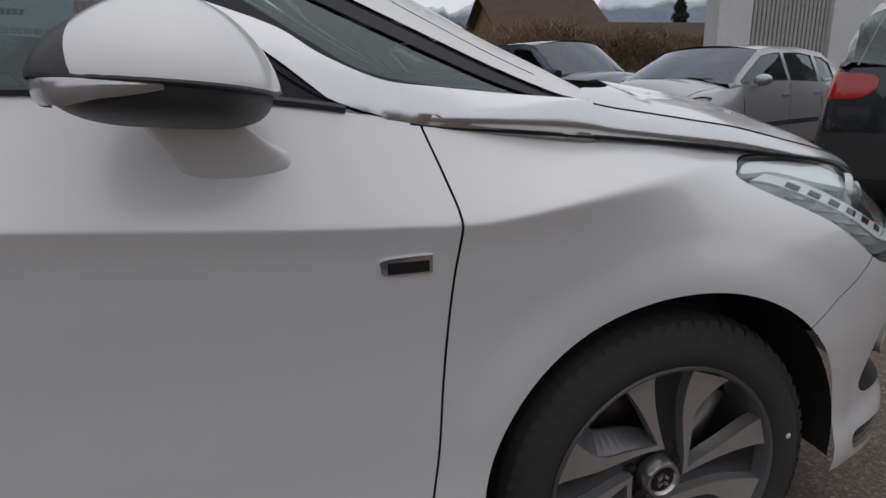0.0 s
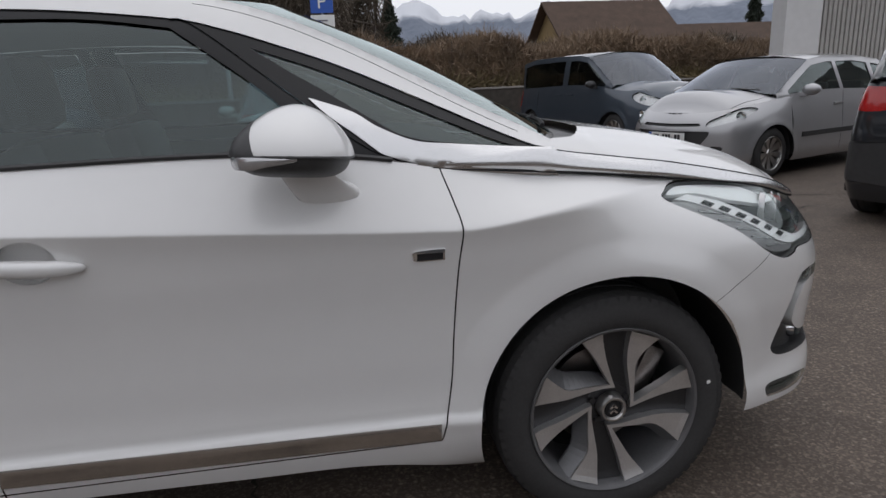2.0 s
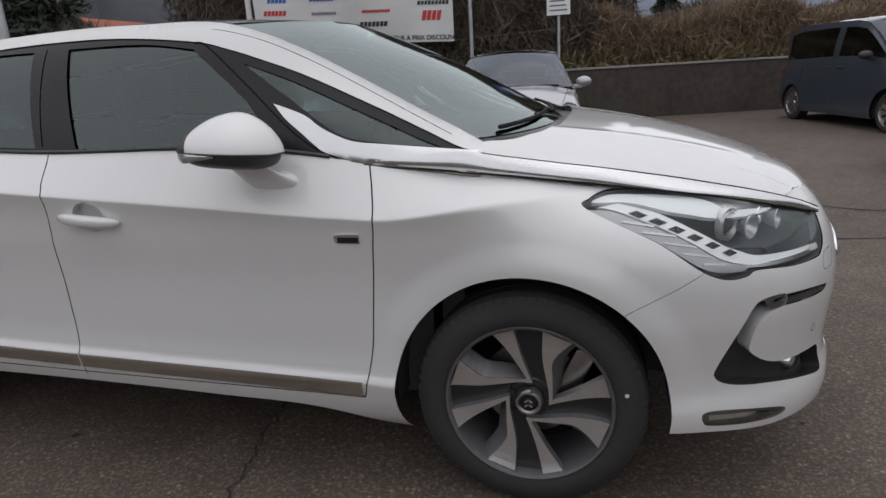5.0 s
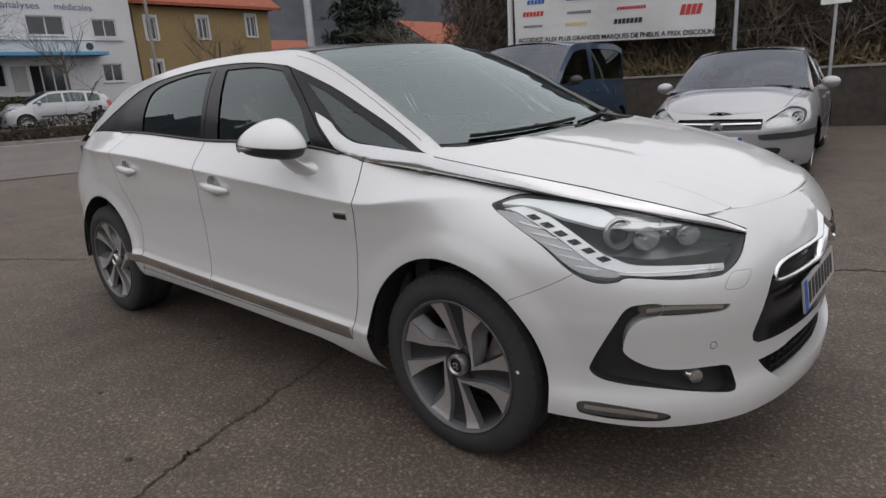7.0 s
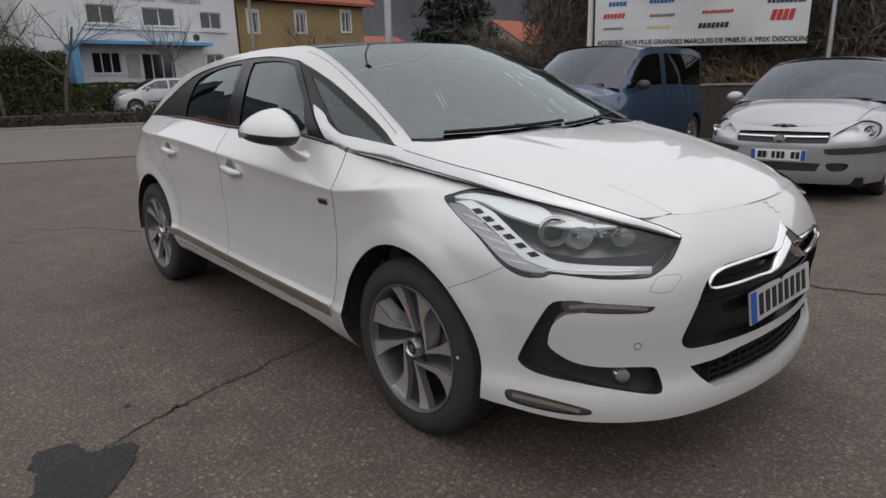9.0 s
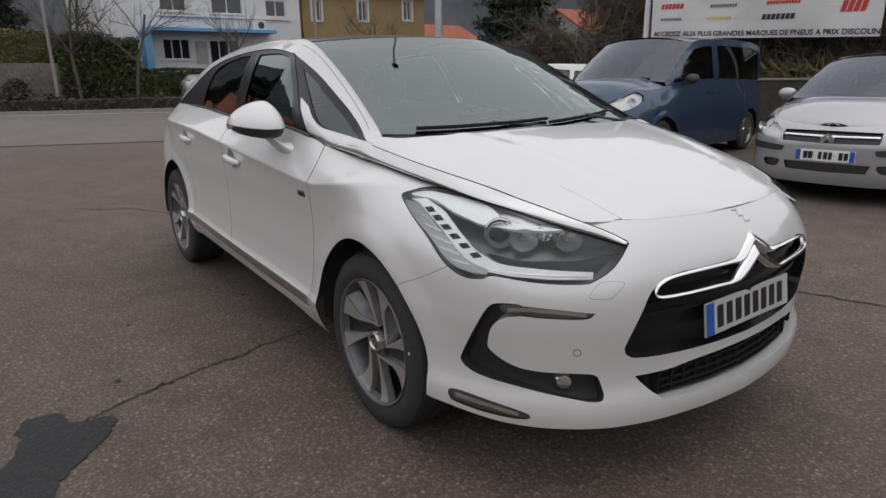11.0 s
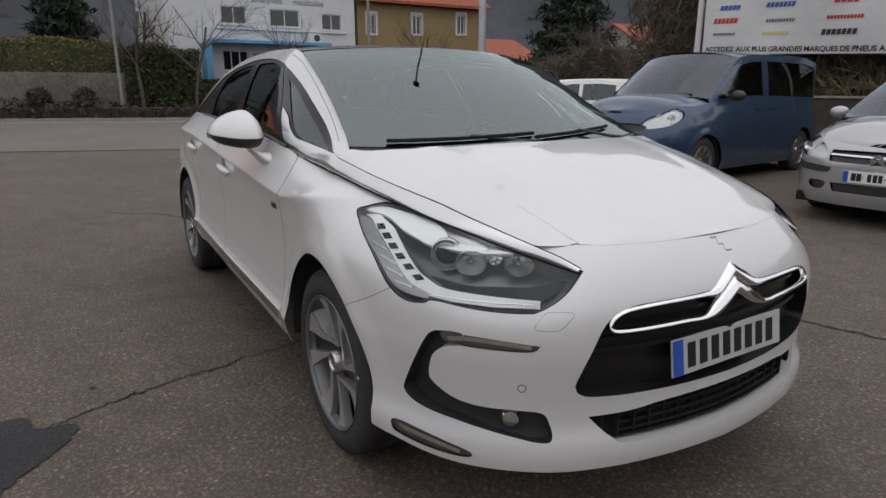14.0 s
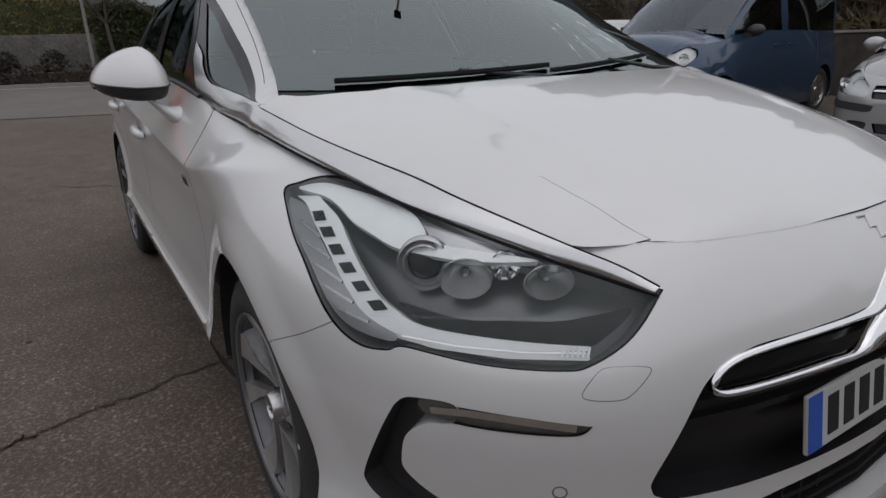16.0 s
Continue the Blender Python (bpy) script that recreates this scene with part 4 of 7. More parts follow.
# cowl and wipers
ys = np.linspace(-0.70, 0.70, 50)
b0 = over(-0.150, 0.03, 1.058, ys / 0.722)
V = np.concatenate([b0 + (-0.02, 0, -0.004), np.stack([REAR_X(np.abs(ys)) + 0.02, ys, hood(REAR_X(np.abs(ys)) + 0.02, ys)[:, 2] - 0.022], 1)])
mesh_ob("cowl", V, [(i, i + 1, 51 + i, 50 + i) for i in range(49)], TRIM, car, "black plastic cowl")
for y0, y1, t1, nm in ((0.03, -0.58, 0.045, "wiper"), (0.52, 0.0, 0.055, "wiper")):
    wp = part(nm, tube([(0.02, y0, 1.062), (0.005, y0 - 0.03, 1.072), (-0.005, y0 - 0.10, 1.080), (screen_at(np.array(t1), np.array((y0 + y1) / 2 / 0.70)) + (0.0, 0, 0.018))], 0.009, 8, taper=0.6), TRIM, car, "black wiper arm", True)
    pts = [screen_at(np.array(t1 + 0.02 * k), np.array(s / 0.70)) + (0.004, 0, 0.010) for k, s in zip(np.linspace(1, -1, 10), np.linspace(y0 - 0.02, y1, 10))]
    part("blade", tube(pts, 0.007, 6), SEAM, wp)

# door mirrors
for side in (-1, 1):
    mr = new("door_mirror")
    mr.parent = car
    rim_at = lambda ph, e=1.0: (-0.772 + e * 0.112 * np.sign(math.cos(ph)) * abs(math.cos(ph)) ** 0.8, e * (0.112 if math.sin(ph) > 0 else 0.094) * np.sign(math.sin(ph)) * abs(math.sin(ph)) ** (0.9 if math.sin(ph) > 0 else 0.65))
    n, m = 88, 30
    # cap, dark rim behind it and dark underside: domes over one outline
    for nm, mt, shift, size, hgt, a_, b_ in (("mirror_cap", PAINT, 0.0, 1.0, 0.107, 1.8, 0.6), ("mirror_rim", TRIM, -0.015, 0.972, 0.098, 1.8, 0.6), ("mirror_base", TRIM, -0.006, 0.965, -0.044, 5.0, 0.5)):
        V = []
        for i in range(m + 1):
            r = math.sin(math.pi / 2 * i / m) ** 0.9
            for j in range(n):
                x, y = rim_at(2 * math.pi * j / n, size)
                x, y = -0.772 + (x + 0.772) * r, -0.026 * (1 - r) + y * r
                far = max(0.0, y / 0.112)
                z = hgt * (1 - r ** a_) ** b_ * (1 - 0.12 * far)
                V.append((x + shift - 0.030 * (y / 0.1), side * (0.968 + y), 1.082 - 0.075 * (x + 0.772) + z + 0.012 * far))
        mesh_ob(nm, V, [(i * n + j, i * n + (j + 1) % n, (i + 1) * n + (j + 1) % n, (i + 1) * n + j) for i in range(m) for j in range(n)], mt, mr)
    part("mirror_lip", tube([(lambda p: (p[0] - 0.030 * (p[1] / 0.1), side * (0.968 + p[1]), 1.082 - 0.075 * (p[0] + 0.772) + 0.012 * max(0.0, p[1] / 0.112)))(rim_at(2 * math.pi * j / 40, 0.985)) for j in range(41)], 0.003, 6), TRIM, mr)
    bm = bmesh.new()
    rows = []
    for k in range(19):
        ph = math.pi * (0.40 + 0.56 * k / 18)
        h_ = 0.026 * min(1.0, 0.25 + k / 9)
        row = []
        for dz, e in ((0.0, 0.99), (-0.3, 1.01), (-0.75, 0.995), (-1.0, 0.96)):
            x, y = rim_at(ph, e)
            row.append(bm.verts.new((x - 0.008 - 0.030 * (y / 0.1), side * (0.968 + y), 1.081 - 0.075 * (x + 0.772) + dz * h_ + 0.012 * max(0.0, y / 0.112))))
        rows.append(row)
    for p_, q_ in zip(rows, rows[1:]):
        for i in range(3):
            bm.faces.new((p_[i], p_[i + 1], q_[i + 1], q_[i]))
    part("indicator", bm, LAMPGREY, mr, "clear indicator strip with chrome", True)
    bm = bmesh.new()
    rows = [[bm.verts.new((x + a_ * math.cos(t), side * (y + 0.012 * math.sin(t)), z + b_ * math.sin(t))) for t in np.linspace(0, 2 * math.pi, 20, endpoint=False)]
            for x, y, z, a_, b_ in ((-0.768, 0.955, 1.055, 0.052, 0.020), (-0.752, 0.93, 1.028, 0.056, 0.025), (-0.732, 0.905, 1.000, 0.062, 0.030), (-0.715, 0.88, 0.980, 0.068, 0.035), (-0.708, 0.845, 0.974, 0.072, 0.040))]
    for p_, q_ in zip(rows, rows[1:]):
        for i in range(20):
            bm.faces.new((p_[i], p_[(i + 1) % 20], q_[(i + 1) % 20], q_[i]))
    part("mirror_foot", bm, PAINT, mr, "", True, 80)

# cabin inside
inner = bmesh.new()
for s in (-1, 1):
    block(inner, -3.2, -0.30, s * 0.76 - 0.01, s * 0.76 + 0.01, 0.30, 1.02)
block(inner, -3.2, -0.2, -0.76, 0.76, 0.28, 0.31)
block(inner, -3.22, -3.18, -0.70, 0.70, 0.30, 1.02)
block(inner, -0.27, -0.2, -0.76, 0.76, 0.30, 0.98)
part("cabin_lining", inner, CABIN, car)
bm = bmesh.new()
prof = [(-0.24, 1.035), (-0.40, 1.055), (-0.62, 1.035), (-0.78, 0.99), (-0.82, 0.90), (-0.78, 0.70), (-0.3, 0.70)]
a = [bm.verts.new((x, -0.70, z)) for x, z in prof]
b = [bm.verts.new((x, 0.70, z)) for x, z in prof]
for i in range(len(prof) - 1):
    bm.faces.new((a[i], a[i + 1], b[i + 1], b[i]))
part("dashboard", bm, CABIN, car, "dark soft dashboard", True, 60)
for y, x in ((-0.37, -1.30), (0.37, -1.30), (-0.37, -2.25), (0.37, -2.25)):
    st = new("car_seat")
    st.parent = car
    part("seat_cushion", boxed(x - 0.02, x + 0.50, y - 0.25, y + 0.25, 0.45, 0.62, 0.05), LEATHER, st, "", True)
    part("backrest", boxed(-0.07, 0.07, -0.24, 0.24, 0.0, 0.62, 0.06, pose(x - 0.02, y, 0.52, 0, -14, 0)), LEATHER, st, "", True)
    part("headrest", boxed(-0.05, 0.05, -0.14, 0.14, 0.0, 0.20, 0.05, pose(x - 0.20, y, 1.14, 0, -8, 0)), LEATHER, st, "", True)
ring = lathe([(0.185 + 0.014 * math.cos(t), 0.014 * math.sin(t)) for t in np.linspace(0, 2 * math.pi, 9)], 40, "x")
block(ring, -0.01, 0.01, -0.18, 0.18, -0.02, 0.02)
sw = part("steering_wheel", ring, LEATHER, car, "", True)
sw.location, sw.rotation_euler = (-0.86, 0.37, 0.93), (0, radians(22), 0)
mir = part("inner_mirror", boxed(-0.012, 0.012, -0.12, 0.12, -0.035, 0.035, 0.012), TRIM, car, "", True)
mir.location = (-1.02, 0.0, 1.33)
part("mirror_stalk", tube([(0.20, 0.0, 0.10), (0.10, 0.0, 0.085), (0.02, 0.0, 0.04), (0.005, 0.0, 0.01)], 0.008, 8), TRIM, mir)
q4 = [screen_at(np.array(t_), np.array(s_)) + (-0.003, 0, -0.006) for t_, s_ in ((0.15, 0.50), (0.15, 0.60), (0.25, 0.60), (0.25, 0.50))]
mesh_ob("screen_label", q4, [(0, 1, 2, 3)], WHITE, car, "small white paper label behind the glass", smooth=False)

# ---- headlamps ----
BROW = smooth_loop([(0.176, 0.910), (0.224, 0.923), (0.32, 0.919), (0.426, 0.910), (0.514, 0.899), (0.562, 0.884), (0.598, 0.868), (0.712, 0.859), (0.824, 0.848), (0.714, 0.846), (0.616, 0.850), (0.53, 0.855), (0.466, 0.866), (0.394, 0.879), (0.322, 0.897), (0.264, 0.906)])
BAR_OUT = smooth_loop([(0.190, 0.899), (0.242, 0.890), (0.322, 0.863), (0.382, 0.838), (0.434, 0.811), (0.478, 0.785), (0.516, 0.763), (0.564, 0.748), (0.614, 0.741), (0.76, 0.739), (0.904, 0.741)], 6, False)
BAR_IN = smooth_loop([(0.250, 0.905), (0.345, 0.884), (0.406, 0.860), (0.456, 0.836), (0.496, 0.815), (0.534, 0.793), (0.578, 0.776), (0.630, 0.761), (0.758, 0.753), (0.904, 0.747)], 6, False)
WING_PANEL = smooth_loop([(0.168, 0.897), (0.168, 0.897), (0.242, 0.889), (0.322, 0.861), (0.434, 0.810), (0.516, 0.762), (0.586, 0.741), (0.568, 0.728), (0.468, 0.742), (0.345, 0.817), (0.208, 0.872)])
DIM_REFLECTION = smooth_loop([(0.526, 0.899), (0.526, 0.899), (0.60, 0.889), (0.754, 0.868), (0.86, 0.848), (0.832, 0.848), (0.70, 0.860), (0.606, 0.867), (0.565, 0.884)])
DARK_FLOOR = smooth_loop([(0.575, 0.790), (0.60, 0.776), (0.64, 0.763), (0.76, 0.756), (0.90, 0.750), (0.93, 0.757), (0.990, 0.795), (0.93, 0.790), (0.86, 0.781), (0.78, 0.780), (0.70, 0.777)])
SIDEGREY = mat("lamp_side_grey", (0.42, 0.42, 0.425), 0.28, 0.5, vary=0.08, scale=30)
for side in (-1, 1):
    hl = new("headlamp")
    hl.parent = car
    tagged(hl, "clear headlamp with a row of square daylight diodes")
    sheet_part("lamp_rim", shell, sheet, ["rim"], GLOSS, hl, side, inset=0.003)
    lens = sheet_part("lens", shell, sheet, ["lens"], LENS, hl, side, inset=0.001)
    lens.visible_shadow = False
    sheet_part("bowl", shell, sheet, ["lens"], LAMPDARK, hl, side, inset=0.075)
    w = walls("bowl_side", shell, HEADLIGHT, 0.075, SIDEGREY, hl, False, 0.003)
    w.scale = (1, -side, 1)
    on_shell("brow", BROW, LAMPWHITE, hl, inset=0.005, side=side, edge=0.012)
    # grey sheet stands in for dark surroundings mirrored in the clear lens
    on_shell("dim_reflection", DIM_REFLECTION, LAMPGREY, hl, inset=0.014, side=side, edge=0.02)
    panel = on_shell("side_panel", WING_PANEL, SIDEGREY, hl, inset=0.010, side=side, edge=0.01)
    for a_, b_ in (((0.256, 0.868), (0.344, 0.853)), ((0.31, 0.842), (0.398, 0.828)), ((0.364, 0.815), (0.450, 0.799)), ((0.408, 0.787), (0.488, 0.773)), ((0.46, 0.757), (0.53, 0.750))):
        on_shell("panel_rib", strip([a_, b_], 0.005), LAMPGREY, panel, inset=0.007, side=side, edge=0.003)
    bar = on_shell("diode_bar", np.concatenate([BAR_OUT, BAR_IN[::-1]]), LAMPWHITE, hl, inset=0.006, side=side, edge=0.02, label="silver diode bar")
    for k in range(6):
        # each square diode leans with the bar
        f = k / 5
        u, z = 0.303 + 0.238 * f ** 0.94, 0.879 - 0.102 * f ** 1.06
        a_, b_ = np.array((0.0130, 0.0022 + 0.0008 * f)), np.array((0.015 - 0.005 * f, -0.0058))
        c_ = np.array((u, z))
        on_shell("diode", [c_ - a_ - b_, c_ + a_ - b_, c_ + a_ + b_, c_ - a_ + b_], GLOSS, bar, inset=0.0045, side=side, edge=0.001, grid=0.01)
    guide = on_shell("light_guide", strip([(0.585, 0.742), (0.66, 0.736), (0.78, 0.733), (0.906, 0.734)], 0.011), SATIN, hl, inset=0.010, side=side, edge=0.012)
    on_shell("guide_line", strip([(0.60, 0.7415), (0.70, 0.7385), (0.80, 0.7375), (0.90, 0.738)], 0.0022), CHROME, guide, inset=0.004, side=side, edge=0.003)
    for k in range(6):
        on_shell("guide_end", strip([(0.862 + 0.008 * k, 0.733), (0.866 + 0.008 * k, 0.746)], 0.004), LAMPWHITE, guide, inset=0.003, side=side, edge=0.003)
    on_shell("dark_floor", DARK_FLOOR, GLOSS, hl, inset=0.022, side=side, edge=0.03)
    for u, z, r, high, kind in ((0.590, 0.828, 0.043, 1.0, "projector"), (0.684, 0.814, 0.043, 0.80, "dish"), (0.758, 0.833, 0.025, 1.0, "bulb"), (0.846, 0.812, 0.041, 0.72, "dish")):
        c = shell(np.array([u]), np.array([z]))[0]
        x_, y_, nx_, ny_ = plan(u)
        ang = math.atan2(float(ny_), float(nx_)) * 0.62
        at = Matrix.Translation((c[0] - nx_ * 0.030, side * (c[1] - ny_ * 0.030), c[2])) @ Matrix.Rotation(side * ang, 4, "Z") @ Matrix.Diagonal((1, 1, high, 1))
        if kind == "projector":
            ring = part("projector", lathe([(r * 1.10, -0.016), (r * 1.08, -0.004), (r * 1.02, -0.001), (r * 0.96, -0.010), (r * 0.88, -0.012), (r * 0.84, -0.002), (r * 0.78, 0.000), (r * 0.68, -0.010)], 36, "x"), LAMPGREY, hl, "", True, 60)
            part("projector_lens", lathe([(0.0, 0.004), (r * 0.3, 0.002), (r * 0.5, -0.003), (r * 0.68, -0.012)], 32, "x"), GLOSS, ring, "", True)
        elif kind == "dish":
            ring = part("reflector", lathe([(r * 1.02, -0.004), (r, -0.002), (r * 0.95, -0.010), (r * 0.75, -0.030), (r * 0.45, -0.044), (r * 0.16, -0.048)], 32, "x"), LAMPGREY, hl, "", True, 60)
            part("bulb", lathe([(0.0, -0.016), (r * 0.10, -0.018), (r * 0.15, -0.026), (r * 0.16, -0.038)], 16, "x"), SATIN, ring, "", True)
        else:
            ring = part("indicator_lamp", lathe([(r * 1.04, 0.0), (r, 0.003), (r * 0.9, -0.003), (r * 0.6, -0.012), (r * 0.3, -0.018), (r * 0.28, -0.006), (0.0, -0.002)], 10, "x"), CHROME, hl, "", False)
        ring.matrix_basis = at


# ---- other vehicles ----
def vehicle(name, label, paint, at, S, category="car"):
    """A parked car: its front axle's middle at the origin, nose along +x, then laid at the pose at."""
    top = thing(name, label, category, "parked vehicles")
    hw, fo, wb, ro, wr = S["hw"], S["fo"], S["wb"], S["ro"], S["wr"]
    R = wb + ro
    px = [-R, -R + 0.02, -R + 0.10, -R + 0.45, -wb, -wb * 0.5, 0, fo - 0.50, fo - 0.24, fo - 0.09, fo - 0.02, fo]
    py = [0, 0.6 * hw, 0.88 * hw, 0.98 * hw, hw, hw, 0.995 * hw, 0.955 * hw, 0.82 * hw, 0.58 * hw, 0.3 * hw, 0]
    c = np.concatenate([[0], np.cumsum(np.hypot(np.diff(px), np.diff(py)))])
    t = np.linspace(0, c[-1], 1500)
    X, Y = spl(c, px)(t), spl(c, py)(t)
    ln = np.concatenate([[0], np.cumsum(np.hypot(np.diff(X), np.diff(Y)))])
    ln -= np.interp(0, X[200:1200], ln[200:1200])
    u0, u1 = ln[0], ln[-1]
    TX, TY = np.gradient(X, ln), np.gradient(Y, ln)
    ua = float(np.interp(fo - 0.5, X[200:1400], ln[200:1400]))
    K = lambda k: ua + k * (u1 - ua)
    topz = spl([u0, -R, -wb, S["wx"] - 0.1, 0.15, K(0.1), K(0.5), u1], [S["tz"], S["tz"], S["bz"] + 0.02, S["bz"], S["bz"] - 0.05, S["hz"], S["nz"] + 0.03, S["nz"]])
    topd = spl([u0, -R, -wb, 0, K(0.1), K(0.5), u1], [0.06, 0.08, 0.07, 0.10, 0.15, 0.16, 0.12])
    low = spl([0.12, 0.20, 0.28, 0.4, 0.6], [0.07, 0.03, 0.006, 0.0, 0.0])

    def skin(u, z):
        n0, n1 = -np.interp(u, ln, TY), np.interp(u, ln, TX)
        zt = topz(u)
        s = np.clip((z - 0.55) / (zt - 0.55), 0, 1.1)
        d = topd(u) * s ** 2.4 + low(z) + 0.018 * np.exp(-((z - S["nz"] * 0.66 - 0.04) / 0.04) ** 2) * step(ua, ua + 0.3, u) * 0
        for cx in (0, -wb):
            d = d - 0.012 * step(wr + 0.14, wr + 0.04, np.hypot(u - cx, z - wr))
        return np.stack([np.interp(u, ln, X) - n0 * d, np.interp(u, ln, Y) - n1 * d, z + 0 * u], -1)

    OUTWARD[skin] = -1
    ug = np.linspace(-R + 0.05, u1, 600)
    E = skin(ug, topz(ug))
    ex = np.maximum.accumulate(E[:, 0] + np.arange(600) * 1e-7)
    eat = lambda x: (np.interp(x, ex, E[:, 1]), np.interp(x, ex, E[:, 2]))
    q = np.linspace(u0, u1, 120)
    outer = np.concatenate([np.stack([q, 0.19 + 0 * q], 1), np.stack([q, topz(q)], 1)[::-1]])
    loops = [("gap", strip([(x, 0.26), (x, S["bz"] * 0.6), (x - 0.02, S["bz"] + 0.1)], 0.007)) for x in S["doors"]]
    pieces = []
    for i, (nm, lp) in enumerate(S["front"]):
        key = nm.replace("tail_", "")
        if key in ("dark", "strip", "bright"):
            key += str(i)
            pieces.append((key, max(k for k, _ in lp) > 0.98 and not nm.startswith("tail_")))
        loops.append((key, np.minimum(smooth_loop([(u0 + k if nm.startswith("tail_") else K(k), z) for k, z in lp], 4), (u1 + 0.02, 9))))
    loops += [("hole", arc(cx, wr, wr + 0.045, wr + 0.045, 48)) for cx in (0.0, -wb)]
    gu, gz = np.meshgrid(np.arange(u0, u1, 0.05), np.arange(0.2, 1.2, 0.035))
    sh = cut_sheet(outer, loops, np.stack([gu.ravel(), gz.ravel()], 1))
    for s in (-1, 1):
        sheet_part("body_side", skin, sh, ["body"], paint, top, s)
        sheet_part("panel_gap", skin, sh, ["gap"], SEAM, top, s, 0.006)
        hl = sheet_part("headlamp_bowl", skin, sh, ["lamp"], LAMPSILVER, top, s, 0.03)
        if hl:
            sheet_part("headlamp_lens", skin, sh, ["lamp"], LENS, hl, s, 0.001).visible_shadow = False
            lp = [l for n_, l in loops if n_ == "lamp"][0]
            cu = lp.mean(0)
            b = skin(np.array([cu[0]]), np.array([cu[1]]))[0]
            for o in (-0.06, 0.07):
                r_ = part("reflector", lathe([(0.055, 0.012), (0.05, 0.0), (0.03, -0.02), (0.0, -0.025)], 20, "x"), CHROME, hl, "", True)
                r_.location, r_.rotation_euler = (b[0] - 0.03 - o * 0.5, s * (b[1] - 0.02 + o), b[2]), (0, 0, s * radians(20))
        sheet_part("rear_lamp", skin, sh, ["red"], REDLAMP, top, s, -0.004)
        sheet_part("indicator", skin, sh, ["clear"], LAMPSILVER, top, s, -0.003)
    for key, crossing in pieces:
        nm, mt, ins = {"d": ("air_intake", TRIM, 0.025), "s": ("rubbing_strip", TRIM, -0.008), "b": ("grille_bar", CHROME, -0.006)}[key[0]]
        for s in (-1,) if crossing else (-1, 1):
            sheet_part(nm, skin, sh, [key], mt, top, s, both=crossing, inset=ins)
    # bonnet
    wx, cz = S["wx"], S["cz"]
    hz = spl([wx - 0.4, wx + 0.22, (wx + fo) / 2 + 0.15, fo - 0.22, fo], [cz + 0.10, cz, (cz * 0.60 + S["nz"] * 0.40) + 0.03, max(S["nz"] + 0.04, (S["nz"] + S["hz"]) / 2 + 0.03), S["nz"] - 0.01])

    def lid(x, y):
        a, b = eat(x)
        s = np.clip(np.abs(y) / np.maximum(a, 0.02), 0, 1.02)
        zc = np.maximum(hz(x), b)
        return np.stack([x + 0 * y, y + 0 * x, zc - (zc - b) * s ** 3], -1)

    xs = np.linspace(wx, E[-1, 0] - 0.002, 60)
    bonnet = np.concatenate([[(wx + 0.20, 0.0), (wx + 0.17, 0.3), (wx + 0.08, 0.55)], np.stack([xs, eat(xs)[0] - 0.001], 1), [(E[-1, 0], 0.0)]])
    hx, hy = np.meshgrid(np.arange(wx, fo, 0.05), np.arange(0.0, hw, 0.05))
    seam = smooth_loop([(wx + 0.05, hw * 0.80), (0.2, hw * 0.76), (fo - 0.30, hw * 0.66), (fo - 0.16, hw * 0.4), (fo - 0.13, 0.0)], 6, False)
    hsheet = cut_sheet(bonnet, [("gap", strip(seam, 0.006))], np.stack([hx.ravel(), hy.ravel()], 1))
    sheet_part("bonnet", lid, hsheet, ["body"], paint, top, both=True)
    sheet_part("bonnet_gap", lid, hsheet, ["gap"], SEAM, top, both=True, inset=0.004)
    # cabin
    rx, ry, rz = S["rail"]
    RZ, ry_ = (lambda x: np.interp(x, rx, rz)), (lambda x: np.interp(x, rx, ry))
    RY = lambda x: np.minimum(ry_(x), eat(x)[0] * 0.97)

    def side_at(x, z):
        yb, zb = eat(x)
        f = np.clip((z - zb) / np.maximum(RZ(x) - zb, 0.01), 0, 1)
        return np.stack([x + 0 * z, yb + (RY(x) - yb) * f + 0.12 * f * (1 - f) * np.clip(RZ(x) - zb, 0, 0.5), z + 0 * x], -1)

    OUTWARD[side_at] = -1
    xs = np.linspace(rx[0], rx[-1], 80)
    loop = np.concatenate([np.stack([xs, eat(xs)[1] - 0.004], 1), np.stack([xs, np.maximum(RZ(xs), eat(xs)[1])], 1)[::-1]])
    wl = []
    for i, (a, b) in enumerate(S["windows"]):
        w = np.linspace(a, b, 24)
        lo, hi = eat(w)[1] + 0.02, RZ(w) - S.get("gutter", 0.075)
        ok = hi > lo + 0.02
        w, lo, hi = w[ok], lo[ok], hi[ok]
        wl.append(("win%d" % i, np.concatenate([np.stack([w, lo], 1), np.stack([w, hi], 1)[::-1]])))
    wg = np.stack(np.meshgrid(np.arange(rx[0], rx[-1], 0.06), np.arange(0.8, 1.9, 0.05)), -1).reshape(-1, 2)
    ws_ = cut_sheet(loop, wl, wg)
    for s in (-1, 1):
        sheet_part("cabin_side", side_at, ws_, ["body"], paint, top, s)
        for n_, _ in wl:
            sheet_part("side_window", side_at, ws_, [n_], S["glass"], top, s, 0.012)
    mx, mz = S["mid"]

    def across(e, mid_x, mid_z, s):
        k = 1 - np.abs(s) ** 2.4
        return np.stack([e + (mid_x - e) * k, s * RY(e), RZ(e) + (mid_z - RZ(e)) * k], -1)

    xt = S["wt"]
    full_sheet("windscreen", lambda t_, s: across(wx + (xt - wx) * t_, wx + 0.20 + (xt + 0.12 - wx - 0.20) * t_, cz - 0.015 + (S["H"] - 0.0226 - cz) * t_ + 0.02 * np.sin(np.pi * t_), s), 0.0, 1.0, SALOONGLASS, parent=top, nt=10, ns=17)
    xe = S["re"]
